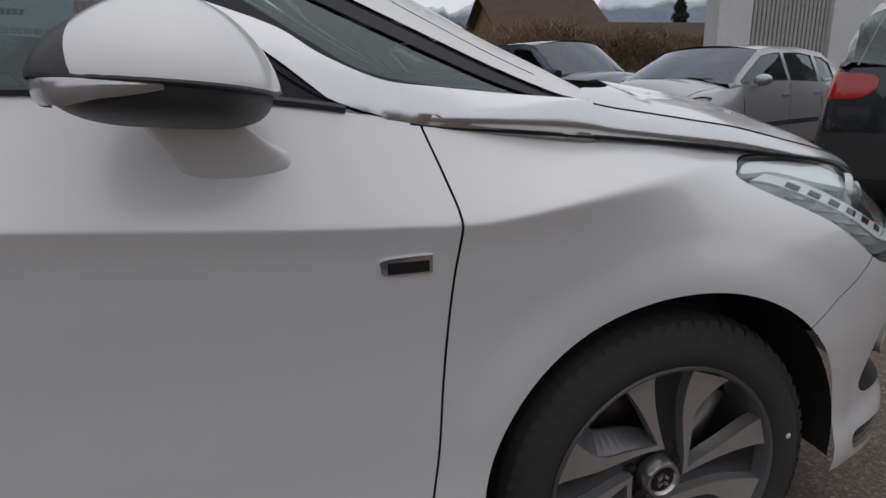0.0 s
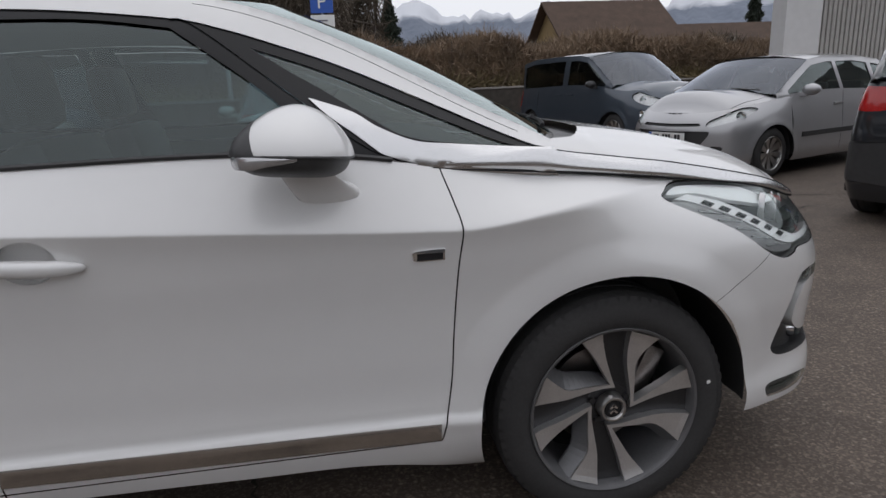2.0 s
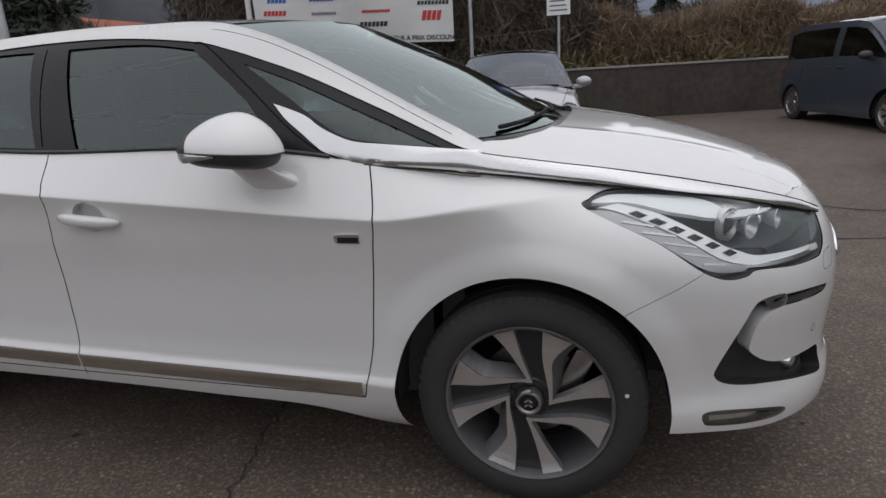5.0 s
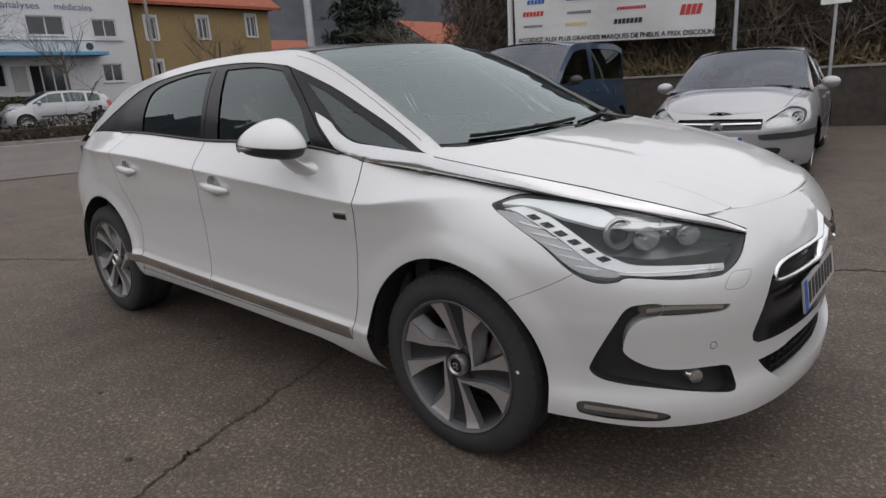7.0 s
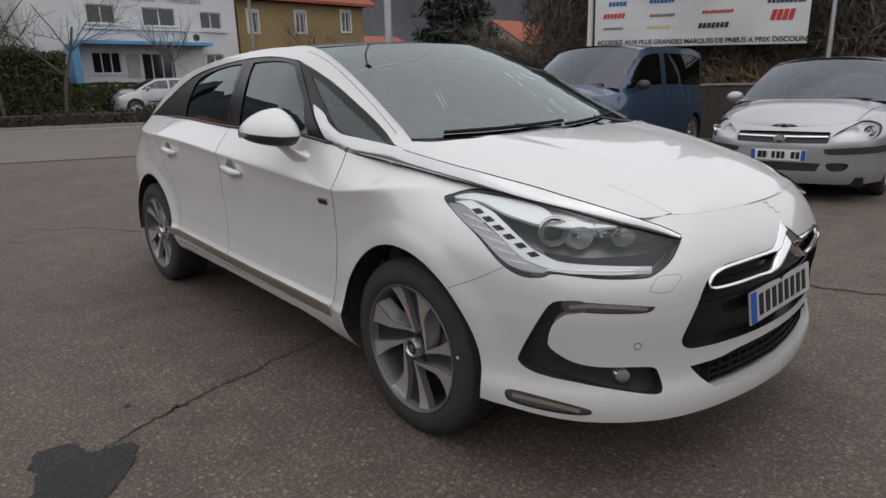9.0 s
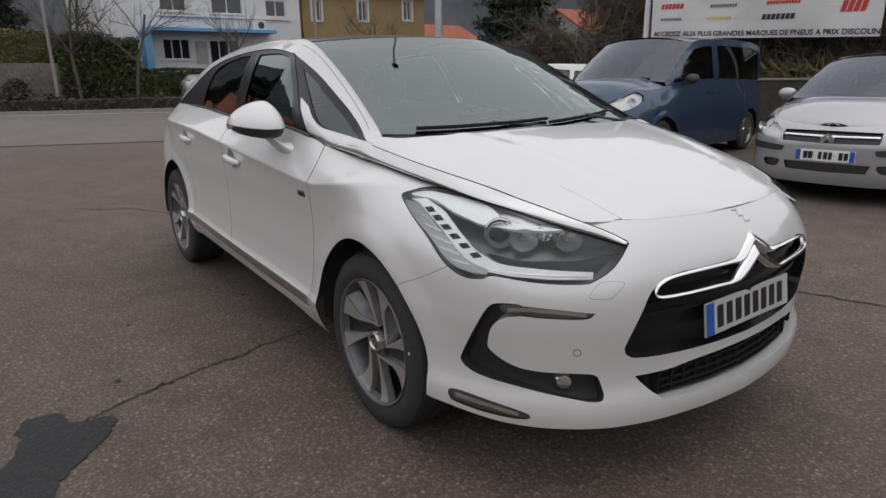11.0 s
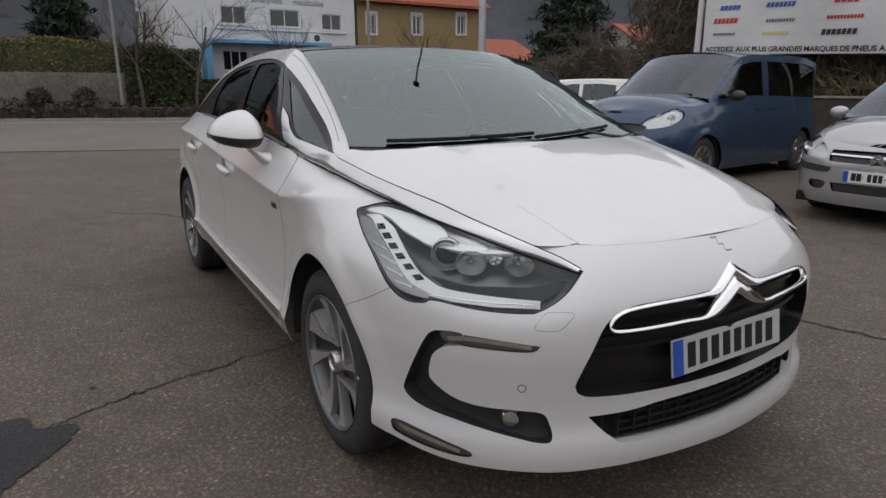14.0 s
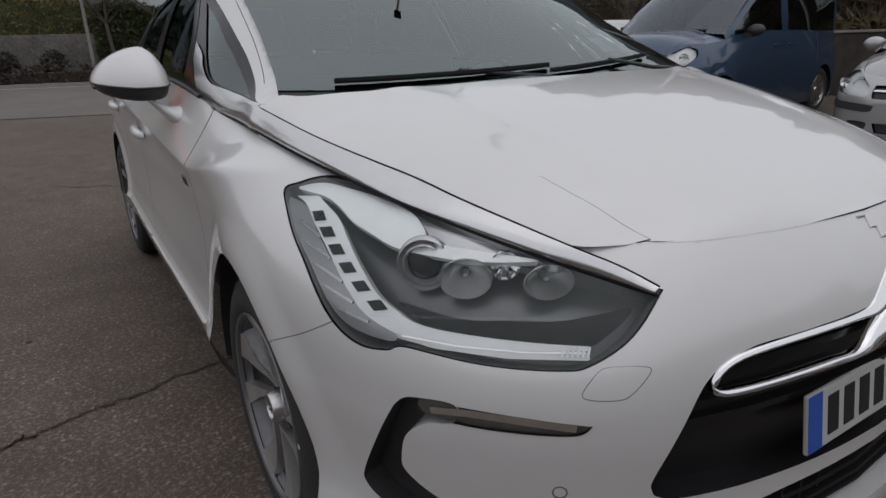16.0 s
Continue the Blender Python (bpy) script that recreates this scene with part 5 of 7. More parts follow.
    full_sheet("roof", lambda t_, s: across(xt + (xe - xt) * t_, xt + 0.12 + (xe - xt - 0.12) * t_, S["H"] - 0.05 + 0.05 * np.sin(np.pi * np.clip(t_ * 0.9 + 0.12, 0, 1)) ** 0.6, s), 0.0, 1.0, paint, parent=top, nt=16, ns=17)
    full_sheet("rear_window", lambda t_, s: across(xe + (rx[0] - xe) * t_, xe + (-R + 0.05 - xe) * t_, S["H"] - 0.05 + (S["tz"] - S["H"] + 0.05) * t_, s), 0.0, 1.0, TINTGLASS if S.get("hatch", True) else paint, parent=top, nt=6, ns=17)
    lin = boxed(-R + 0.15, wx - 0.05, -hw + 0.12, hw - 0.12, 0.24, S["bz"] - 0.12)
    part("cabin_lining", lin, CABIN, top)
    for y in (-0.36, 0.36):
        for xx in (wx - 1.25, wx - 2.1):
            part("car_seat", block(boxed(-0.06, 0.06, -0.23, 0.23, 0, 0.55, 0.05, pose(xx, y, S["bz"] - 0.40, 0, -12, 0)), -0.05, 0.05, -0.12, 0.12, 0.0, 0.18, 0.04, pose(xx - 0.14, y, S["bz"] + 0.14, 0, -8, 0)), LEATHER, top, "", True)
    bm = boxed(wx - 0.62, wx - 0.02, -hw + 0.14, hw - 0.14, S["bz"] - 0.15, S["bz"] - 0.02, 0.04)
    part("dashboard", bm, CABIN, top, "", True)
    part("windscreen_card", boxed(wx - 0.10, wx + 0.02, 0.20, 0.45, S["bz"] + 0.0, S["bz"] + 0.006), WHITE, top)
    for y0, y1 in ((0.05, -0.5), (0.6, 0.05)):
        part("wiper", tube([(wx + 0.17 - 0.28 * abs(y0) ** 2, y0, cz - 0.0), (wx + 0.14 - 0.3 * (y0 + y1) ** 2 / 4, (y0 + y1) / 2, cz + 0.015), (wx + 0.10 - 0.36 * y1 * y1, y1, cz + 0.02)], 0.009, 6), TRIM, top)
    for s in (-1, 1):
        m_ = bmesh.new()
        bmesh.ops.create_uvsphere(m_, u_segments=16, v_segments=10, radius=1, matrix=Matrix.LocRotScale((wx - 0.42, s * (hw + 0.06), S["bz"] + 0.08), None, (0.075, 0.105, 0.07)))
        block(m_, wx - 0.44, wx - 0.38, s * (hw - 0.02) - 0.06, s * (hw - 0.02) + 0.06, S["bz"] - 0.0, S["bz"] + 0.05, 0.01)
        part("door_mirror", m_, S.get("mirror", paint), top, "", True)
        for hx_ in S["handles"]:
            p_ = skin(np.array([hx_]), np.array([S["bz"] - 0.11]))[0]
            part("handle", boxed(hx_ - 0.10, hx_ + 0.10, s * (p_[1] + 0.012) - 0.012, s * (p_[1] + 0.012) + 0.012, S["bz"] - 0.125, S["bz"] - 0.095, 0.008), paint, top)
        if S.get("sidestrip"):
            on_shell("rubbing_strip", strip([(u, S["sidestrip"]) for u in np.linspace(-wb + 0.45, -0.5, 12)], 0.06), TRIM, top, inset=-0.008, side=s, edge=0.009, F=skin)
        for cx in (0, -wb):
            w = wheel(top, wr, wr * 0.66, 0.19, False, radians(30), S.get("spokes", 7))
            w.location = (cx, s * (hw - 0.125), wr)
            if s == 1:
                w.rotation_euler = (0, 0, math.pi)
            hb = bmesh.new()
            rows = [[hb.verts.new((cx + k * (wr + 0.05) * math.cos(a), s * yy, wr + k * (wr + 0.05) * math.sin(a))) for a in np.linspace(-0.3, math.pi + 0.3, 16)] for yy, k in ((hw - 0.03, 1.0), (hw - 0.32, 1.0), (hw - 0.34, 0.0))]
            for qq, ww in zip(rows, rows[1:]):
                for i in range(15):
                    hb.faces.new((qq[i], qq[i + 1], ww[i + 1], ww[i]))
            part("wheel_housing", hb, TRIM, top)
    for end, px_ in S["plates"]:
        d = 1 if end == "front" else -1
        pl = part("number_plate", boxed(-0.004, 0.004, -0.26, 0.26, -0.055, 0.055, 0.003), WHITE, top, "white plate with blue bands and dark bars")
        pl.location = (d * 0.006 + (fo if d > 0 else -R) + px_[0], 0, px_[1])
        for y0 in (-0.258, 0.215) if S.get("twoband", True) else (-0.258 * d - 0.02 * (1 - d),):
            part("blue_band", boxed(d * 0.0046 - 0.0005, d * 0.0046 + 0.0005, y0, y0 + 0.042, -0.052, 0.052), BLUE, pl)
        for i, wdt in enumerate((0.05, 0.05, 0.012, 0.04, 0.045, 0.04, 0.012, 0.045, 0.045)):
            y0 = -0.19 + i * 0.0445
            part("character_bar", boxed(d * 0.005 - 0.0005, d * 0.005 + 0.0005, y0, y0 + wdt * 0.8, -0.035 if wdt > 0.02 else -0.006, 0.035 if wdt > 0.02 else 0.006), INK, pl)
    if S.get("chevrons"):
        z0 = S["chevrons"]
        bm = bmesh.new()
        for o in (0.0, 0.035):
            for s in (-1, 1):
                block(bm, -0.008, 0.008, 0, 0.075, -0.012, 0.012, 0, pose(fo - 0.004, 0, z0 + 0.025 - o) @ pose(0, 0, 0, -s * 40 if s > 0 else 180 + 40, 0, 0))
        part("chevron_badge", bm, CHROME, top)
    under = boxed(-R + 0.2, fo - 0.2, -hw + 0.15, hw - 0.15, 0.17, 0.26)
    part("underbody", under, SEAM, top)
    top.matrix_world = at
    return top


LAMPSILVER = mat("lamp_reflector", (0.78, 0.78, 0.78), 0.25, 0.3, vary=0.08, scale=30)
SILVER = mat("silver_paint", (0.42, 0.42, 0.43), 0.35, 0.55, 1.0, vary=0.02, scale=5)
BLUEPAINT = mat("blue_paint", (0.022, 0.056, 0.112), 0.35, 0.35, 1.0, vary=0.05, scale=5)
SLATE = mat("slate_paint", (0.050, 0.066, 0.088), 0.35, 0.35, 1.0, vary=0.05, scale=5)
NIGHT = mat("dark_paint", (0.012, 0.014, 0.018), 0.35, 0.3, 1.0, vary=0.05, scale=5)
REDPAINT = mat("red_paint", (0.22, 0.012, 0.014), 0.35, 0.1, 1.0, vary=0.05, scale=5)

SEDAN = dict(hw=0.885, fo=0.95, wb=2.75, ro=0.92, wr=0.315, tz=0.98, bz=0.93, hz=0.83, nz=0.745, wx=-0.18, cz=1.00, H=1.476, wt=-0.98, re=-2.55,
             rail=([-3.35, -3.0, -2.5, -1.8, -1.2, -0.95, -0.6, -0.18], [0.60, 0.60, 0.60, 0.60, 0.60, 0.61, 0.68, 0.76], [1.02, 1.22, 1.38, 1.43, 1.42, 1.38, 1.21, 0.97]), mid=(0, 0),
             windows=[(-2.85, -2.32), (-2.25, -1.36), (-1.30, -0.35)], doors=(-0.30, -1.33, -2.30), glass=SIDEGLASS, handles=(-1.20, -2.15), sidestrip=0.52, chevrons=0.655, spokes=9,
             front=[("lamp", [(0.02, 0.79), (0.0, 0.74), (0.16, 0.645), (0.50, 0.612), (0.56, 0.63), (0.54, 0.69), (0.36, 0.77), (0.16, 0.815)]),
                    ("dark", [(0.58, 0.705), (0.58, 0.705), (0.60, 0.61), (0.66, 0.598), (1.1, 0.592), (1.1, 0.592), (1.1, 0.712), (1.1, 0.712)]),
                    ("bright", [(0.60, 0.655), (0.60, 0.655), (1.1, 0.650), (1.1, 0.650), (1.1, 0.666), (1.1, 0.666), (0.60, 0.669), (0.60, 0.669)]),
                    ("strip", [(-0.35, 0.57), (-0.35, 0.57), (0.3, 0.56), (0.60, 0.545), (0.62, 0.525), (0.58, 0.490), (0.3, 0.495), (-0.35, 0.505), (-0.35, 0.505)]),
                    ("dark", [(0.64, 0.40), (0.64, 0.40), (0.67, 0.32), (0.67, 0.32), (1.1, 0.315), (1.1, 0.315), (1.1, 0.405), (1.1, 0.405)]),
                    ("dark", [(0.42, 0.40), (0.44, 0.335), (0.56, 0.33), (0.59, 0.40)]),
                    ("tail_red", [(0.55, 0.95), (0.55, 0.75), (1.0, 0.75), (1.0, 0.95)])],
             plates=[("front", (0.0, 0.475))])
VAN = dict(gutter=0.10, hw=0.905, fo=0.93, wb=2.73, ro=0.72, wr=0.32, tz=1.10, bz=1.10, hz=1.05, nz=0.95, wx=-0.12, cz=1.20, H=1.80, wt=-0.88, re=-3.24, hatch=True,
           rail=([-3.34, -3.30, -3.24, -2.8, -1.8, -1.2, -0.9, -0.6, -0.12], [0.76, 0.745, 0.735, 0.74, 0.74, 0.74, 0.74, 0.755, 0.80], [1.12, 1.45, 1.66, 1.735, 1.75, 1.735, 1.69, 1.50, 1.14]), mid=(0, 0),
           windows=[(-3.14, -1.60), (-1.44, -0.30)], doors=(-0.28, -1.48, -2.47), glass=TINTGLASS, handles=(-1.30, -1.68), sidestrip=0.0, chevrons=0.80, spokes=9, mirror=TRIM,
           front=[("lamp", [(-0.02, 0.985), (-0.02, 0.985), (0.02, 0.90), (0.25, 0.80), (0.50, 0.765), (0.50, 0.765), (0.57, 0.815), (0.50, 0.895), (0.28, 0.975), (0.08, 1.03), (0.08, 1.03)]),
                  ("dark", [(0.55, 0.82), (0.58, 0.74), (1.1, 0.73), (1.1, 0.73), (1.1, 0.83), (1.1, 0.83)]),
                  ("dark", [(0.35, 0.52), (0.40, 0.32), (1.1, 0.30), (1.1, 0.30), (1.1, 0.54), (1.1, 0.54)]),
                  ("tail_red", [(0.62, 1.06), (0.62, 0.75), (0.95, 0.75), (0.95, 1.06)])],
           plates=[("front", (0.0, 0.50))])
HATCH = dict(hw=0.86, fo=0.82, wb=2.575, ro=0.64, wr=0.305, tz=1.0, bz=0.96, hz=0.88, nz=0.80, wx=-0.10, cz=1.06, H=1.49, wt=-0.88, re=-2.75,
             rail=([-3.12, -2.95, -2.5, -1.8, -1.2, -0.88, -0.55, -0.10], [0.60, 0.62, 0.62, 0.62, 0.62, 0.625, 0.68, 0.76], [1.04, 1.22, 1.38, 1.445, 1.44, 1.40, 1.24, 1.0]), mid=(0, 0),
             windows=[(-2.70, -2.25), (-2.15, -1.42), (-1.34, -0.30)], doors=(-0.30, -1.38, -2.20), glass=SIDEGLASS, handles=(-1.25, -2.05), sidestrip=0.50, spokes=9,
             front=[("lamp", [(-0.06, 0.865), (-0.08, 0.835), (0.18, 0.74), (0.46, 0.665), (0.54, 0.67), (0.50, 0.735), (0.28, 0.82), (0.08, 0.868)]),
                    ("dark", [(0.62, 0.70), (0.62, 0.70), (0.64, 0.665), (1.1, 0.655), (1.1, 0.655), (1.1, 0.69), (1.1, 0.69)]),
                    ("dark", [(0.50, 0.585), (0.62, 0.40), (0.66, 0.345), (1.1, 0.335), (1.1, 0.335), (1.1, 0.60), (1.1, 0.60), (0.62, 0.605)]),
                    ("dark", [(0.36, 0.42), (0.38, 0.37), (0.46, 0.37), (0.47, 0.43)]),
                    ("tail_red", [(0.50, 0.98), (0.52, 0.74), (0.90, 0.74), (0.95, 0.98)])],
             plates=[("front", (-0.004, 0.53)), ("rear", (0.0, 0.80))], twoband=False)

vehicle("estate_car", "silver saloon car with chevron grille parked before a wall", SILVER, pose(-0.937, 5.62, 0, 0, 0, -83.5), SEDAN)
vehicle("van", "dark blue compact passenger van parked on the asphalt", BLUEPAINT, pose(-4.238, 5.59, 0, 0, 0, -84.4), VAN, "van")
vehicle("van", "slate grey compact passenger van parked near the hedge", SLATE, pose(5.066, 8.221, 0, 0, 0, -77.6) @ Matrix.Diagonal((1, 1, 0.95, 1)), VAN, "van")
vehicle("small_car", "silver small hatchback parked on the asphalt", SILVER, pose(4.05, 4.90, 0, 0, 0, -160) @ Matrix.Diagonal((1, 1, 0.955, 1)), HATCH)
TALL = dict(HATCH, hw=0.90, H=1.66, bz=1.08, tz=1.10, cz=1.12, wr=0.34, glass=TINTGLASS, hz=0.96, nz=0.86, sidestrip=0.0,
            rail=([-3.12, -2.95, -2.5, -1.8, -1.2, -0.88, -0.55, -0.10], [0.66, 0.68, 0.68, 0.68, 0.67, 0.67, 0.72, 0.79], [1.14, 1.40, 1.57, 1.61, 1.60, 1.55, 1.36, 1.10]),
            plates=[("rear", (-0.01, 0.92))],
            front=[("lamp", [(-0.06, 0.9), (0.18, 0.80), (0.46, 0.73), (0.5, 0.8)]), ("tail_red", [(0.52, 1.05), (0.55, 0.90), (0.95, 0.90), (1.12, 1.05)]), ("tail_strip", [(-0.1, 0.62), (-0.1, 0.36), (1.1, 0.36), (1.1, 0.62)])])
vehicle("utility_car", "dark tall car with red rear lamps parked on the asphalt", NIGHT, pose(6.51, 2.757, 0, 0, 0, 28), TALL)
vehicle("small_car", "white small hatchback beyond the blue van", WHITE, pose(-10.4, 8.4, 0, 0, 0, 215), HATCH)
vehicle("small_car", "silver hatchback parked before the white building", SILVER, pose(-27.6, 6.2, 0.35, 0, 0, -100), HATCH)
vehicle("small_car", "red hatchback parked before the white building", REDPAINT, pose(-28.0, 11.0, 0.2, 0, 0, -100), HATCH)


# ---- ground, road, walls ----
def asphalt(name, dark, light, patchy, pebbles=0.0):
    m = bpy.data.materials.new(name)
    m.use_nodes = True
    n, l = m.node_tree.nodes, m.node_tree.links
    b = n["Principled BSDF"]
    b.inputs["Roughness"].default_value = 0.78
    co = n.new("ShaderNodeTexCoord")
    vo, n1, n2, n3 = n.new("ShaderNodeTexVoronoi"), n.new("ShaderNodeTexNoise"), n.new("ShaderNodeTexNoise"), n.new("ShaderNodeTexNoise")
    for t, s in ((vo, 140.0), (n1, 55.0), (n2, 0.55), (n3, 4.5)):
        t.inputs["Scale"].default_value = s
        l.new(co.outputs["Object"], t.inputs["Vector"])
    n1.inputs["Detail"].default_value, n2.inputs["Detail"].default_value, n3.inputs["Detail"].default_value = 8, 6, 6
    stone = n.new("ShaderNodeMapRange")
    sep = n.new("ShaderNodeSeparateColor")
    l.new(vo.outputs["Color"], sep.inputs[0])
    stone.inputs["From Min"].default_value, stone.inputs["From Max"].default_value = 0.25, 1.0
    l.new(sep.outputs[0], stone.inputs["Value"])
    mul = n.new("ShaderNodeMath")
    mul.operation = "MULTIPLY"
    gr = n.new("ShaderNodeMapRange")
    gr.inputs["From Min"].default_value, gr.inputs["From Max"].default_value = 0.35, 0.68
    l.new(n1.outputs["Fac"], gr.inputs["Value"])
    l.new(stone.outputs[0], mul.inputs[0])
    l.new(gr.outputs[0], mul.inputs[1])
    c = n.new("ShaderNodeMix")
    c.data_type = "RGBA"
    c.inputs["A"].default_value, c.inputs["B"].default_value = (*dark, 1), (*light, 1)
    l.new(mul.outputs[0], c.inputs["Factor"])
    if pebbles:
        # single pale stones, and softer blotches of binder between them
        pv, ps, pr, pt, pm = n.new("ShaderNodeTexVoronoi"), n.new("ShaderNodeSeparateColor"), n.new("ShaderNodeMapRange"), n.new("ShaderNodeMapRange"), n.new("ShaderNodeMath")
        pv.inputs["Scale"].default_value = 52.0
        l.new(co.outputs["Object"], pv.inputs["Vector"])
        l.new(pv.outputs["Color"], ps.inputs[0])
        pr.inputs["From Min"].default_value, pr.inputs["From Max"].default_value = 0.80, 0.98
        l.new(ps.outputs[1], pr.inputs["Value"])
        pt.inputs["From Min"].default_value, pt.inputs["From Max"].default_value = 0.42, 0.25
        l.new(pv.outputs["Distance"], pt.inputs["Value"])
        pm.operation = "MULTIPLY"
        l.new(pr.outputs[0], pm.inputs[0])
        l.new(pt.outputs[0], pm.inputs[1])
        pk, pc = n.new("ShaderNodeMath"), n.new("ShaderNodeMix")
        pk.operation, pk.inputs[1].default_value = "MULTIPLY", pebbles
        l.new(pm.outputs[0], pk.inputs[0])
        pc.data_type = "RGBA"
        pc.inputs["B"].default_value = (0.42, 0.36, 0.30, 1)
        l.new(c.outputs["Result"], pc.inputs["A"])
        l.new(pk.outputs[0], pc.inputs["Factor"])
        c = pc
    st = n.new("ShaderNodeMix")
    st.data_type, st.blend_type = "RGBA", "MULTIPLY"
    ad = n.new("ShaderNodeMath")
    ad.operation = "ADD"
    l.new(n2.outputs["Fac"], ad.inputs[0])
    l.new(n3.outputs["Fac"], ad.inputs[1])
    rp = n.new("ShaderNodeMapRange")
    rp.inputs["From Min"].default_value, rp.inputs["From Max"].default_value, rp.inputs["To Min"].default_value, rp.inputs["To Max"].default_value = 0.7, 1.3, 1 - patchy, 1 + patchy * 0.6
    l.new(ad.outputs[0], rp.inputs["Value"])
    st.inputs["Factor"].default_value = 1.0
    l.new(c.outputs["Result"], st.inputs["A"])
    l.new(rp.outputs[0], st.inputs["B"])
    l.new(st.outputs["Result"], b.inputs["Base Color"])
    bp = n.new("ShaderNodeBump")
    bp.inputs["Strength"].default_value, bp.inputs["Distance"].default_value = 0.55, 0.006
    l.new(mul.outputs[0], bp.inputs["Height"])
    l.new(bp.outputs[0], b.inputs["Normal"])
    return m


ASPHALT = asphalt("worn_asphalt", (0.083, 0.064, 0.050), (0.258, 0.202, 0.161), 0.28, 0.5)
ROADTOP = asphalt("road_asphalt", (0.120, 0.104, 0.093), (0.32, 0.283, 0.255), 0.18)
TAR = asphalt("tar_patch", (0.018, 0.018, 0.019), (0.055, 0.054, 0.053), 0.25)
CRACK = mat("crack_dirt", (0.045, 0.038, 0.032), 0.95, vary=0.3, scale=30)
GARDENWALL = mat("weathered_wall", (0.075, 0.068, 0.060), 0.95, color2=(0.20, 0.185, 0.165), scale=1.3, bump=0.4, bscale=30)
SOIL = mat("soil", (0.05, 0.036, 0.024), 0.95, vary=0.4, scale=2, bump=0.8, bscale=15)
CONCRETE = mat("concrete", (0.26, 0.245, 0.225), 0.9, vary=0.18, scale=1.6, bump=0.4, bscale=40)
STAINED = mat("stained_concrete", (0.058, 0.050, 0.042), 0.92, vary=0.35, scale=1.1, bump=0.5, bscale=30)
RENDER_W = mat("white_render", (0.60, 0.60, 0.60), 0.85, vary=0.05, scale=0.8, bump=0.2, bscale=60)
RENDER_O = mat("ochre_render", (0.30, 0.215, 0.105), 0.9, vary=0.12, scale=0.9, bump=0.3, bscale=50)
DARKWALL = mat("dark_render", (0.23, 0.225, 0.22), 0.9, vary=0.12, scale=0.7, bump=0.3, bscale=50)
RENDER_G = mat("grey_render", (0.36, 0.35, 0.33), 0.9, vary=0.12, scale=0.7, bump=0.3, bscale=50)
TILE_R = mat("red_roof_tiles", (0.30, 0.085, 0.045), 0.85, vary=0.25, scale=2.5, bump=0.5, bscale=20)
TILE_B = mat("brown_roof_tiles", (0.075, 0.048, 0.034), 0.9, vary=0.3, scale=1.5, bump=0.5, bscale=12)
DARKWIN = mat("dark_window", (0.012, 0.014, 0.016), 0.08, 0, 0.5)
BLUEFRAME = mat("blue_panel", (0.10, 0.30, 0.50), 0.5, vary=0.1, scale=3)
GALV = mat("galvanised_pole", (0.42, 0.43, 0.44), 0.45, 0.6, vary=0.15, scale=6)
BARK = mat("bark", (0.085, 0.070, 0.058), 0.95, vary=0.35, scale=9, bump=0.6, bscale=40)

scene_ground = tagged(part("ground", boxed(-420, 420, -420, 620, -0.6, 0.0), ASPHALT), "worn grey-brown asphalt yard with speckled stones", "ground", kind="structure")

DIR = Vector((0.40, 1.0, 0)).normalized()
OUT = Vector((-1.0, 0.40, 0)).normalized()
K0 = Vector((-26.2, 0, 0))


def along(name, s0, s1, o0, o1, z0, z1, material, label, category, kind="structure", bevel=0.0):
    m = Matrix(((DIR.x, OUT.x, 0, K0.x), (DIR.y, OUT.y, 0, K0.y), (0, 0, 1, 0), (0, 0, 0, 1)))
    return tagged(part(name, boxed(s0, s1, o0, o1, z0, z1, bevel, m), material), label, category, kind=kind)


along("road", -90, 120, -12.6, 0.0, -0.3, 0.004, ROADTOP, "grey asphalt road beyond the yard", "road")
along("road_seam", -90, 120, -12.66, -12.54, -0.1, 0.008, CRACK, "dark joint between yard and road", "seam")
along("road_line", -90, 120, -0.58, -0.46, -0.1, 0.009, PLATE, "white edge line of the road", "line")
kerb = thing("kerb", "pale concrete kerb stones along the road", "kerb", kind="structure")
stone = None
for i in range(90):
    if stone is None:
        bm = boxed(-0.245, 0.245, -0.07, 0.07, -0.2, 0.13, 0.012)
        stone = part("kerb_stone", bm, CONCRETE, kerb)
    else:
        o = new("kerb_stone", stone.data)
        o.parent = kerb
        stone2 = o
    ob = stone if i == 0 else stone2
    p = K0 + DIR * (-20 + i * 0.5) + OUT * 0.07
    ob.location, ob.rotation_euler = (p.x, p.y, random.uniform(-0.008, 0.008)), (0, 0, math.atan2(DIR.y, DIR.x))
along("verge", -90, 120, 0.14, 40, -0.2, 0.10, SOIL, "dark soil planting strip behind the kerb", "verge")


def crack_line(name, pts, w):
    p = smooth_loop(pts, 14, False)
    rng = np.random.RandomState(len(pts) * 7 + int(abs(pts[0][0]) * 100))
    p = p + rng.normal(0, 0.010, p.shape)
    d = np.gradient(p, axis=0)
    d /= np.linalg.norm(d, axis=1)[:, None] + 1e-9
    wd = w * (0.35 + 0.9 * rng.rand(len(p)))[:, None]
    o = np.stack([-d[:, 1], d[:, 0]], 1) * wd
    V = np.concatenate([np.c_[p + o, np.full(len(p), 0.004)], np.c_[p - o, np.full(len(p), 0.004)]])
    n = len(p)
    return tagged(mesh_ob(name, V, [(i, i + 1, n + i + 1, n + i) for i in range(n - 1)], CRACK, smooth=False), "dark irregular crack in the asphalt", "crack", kind="structure")


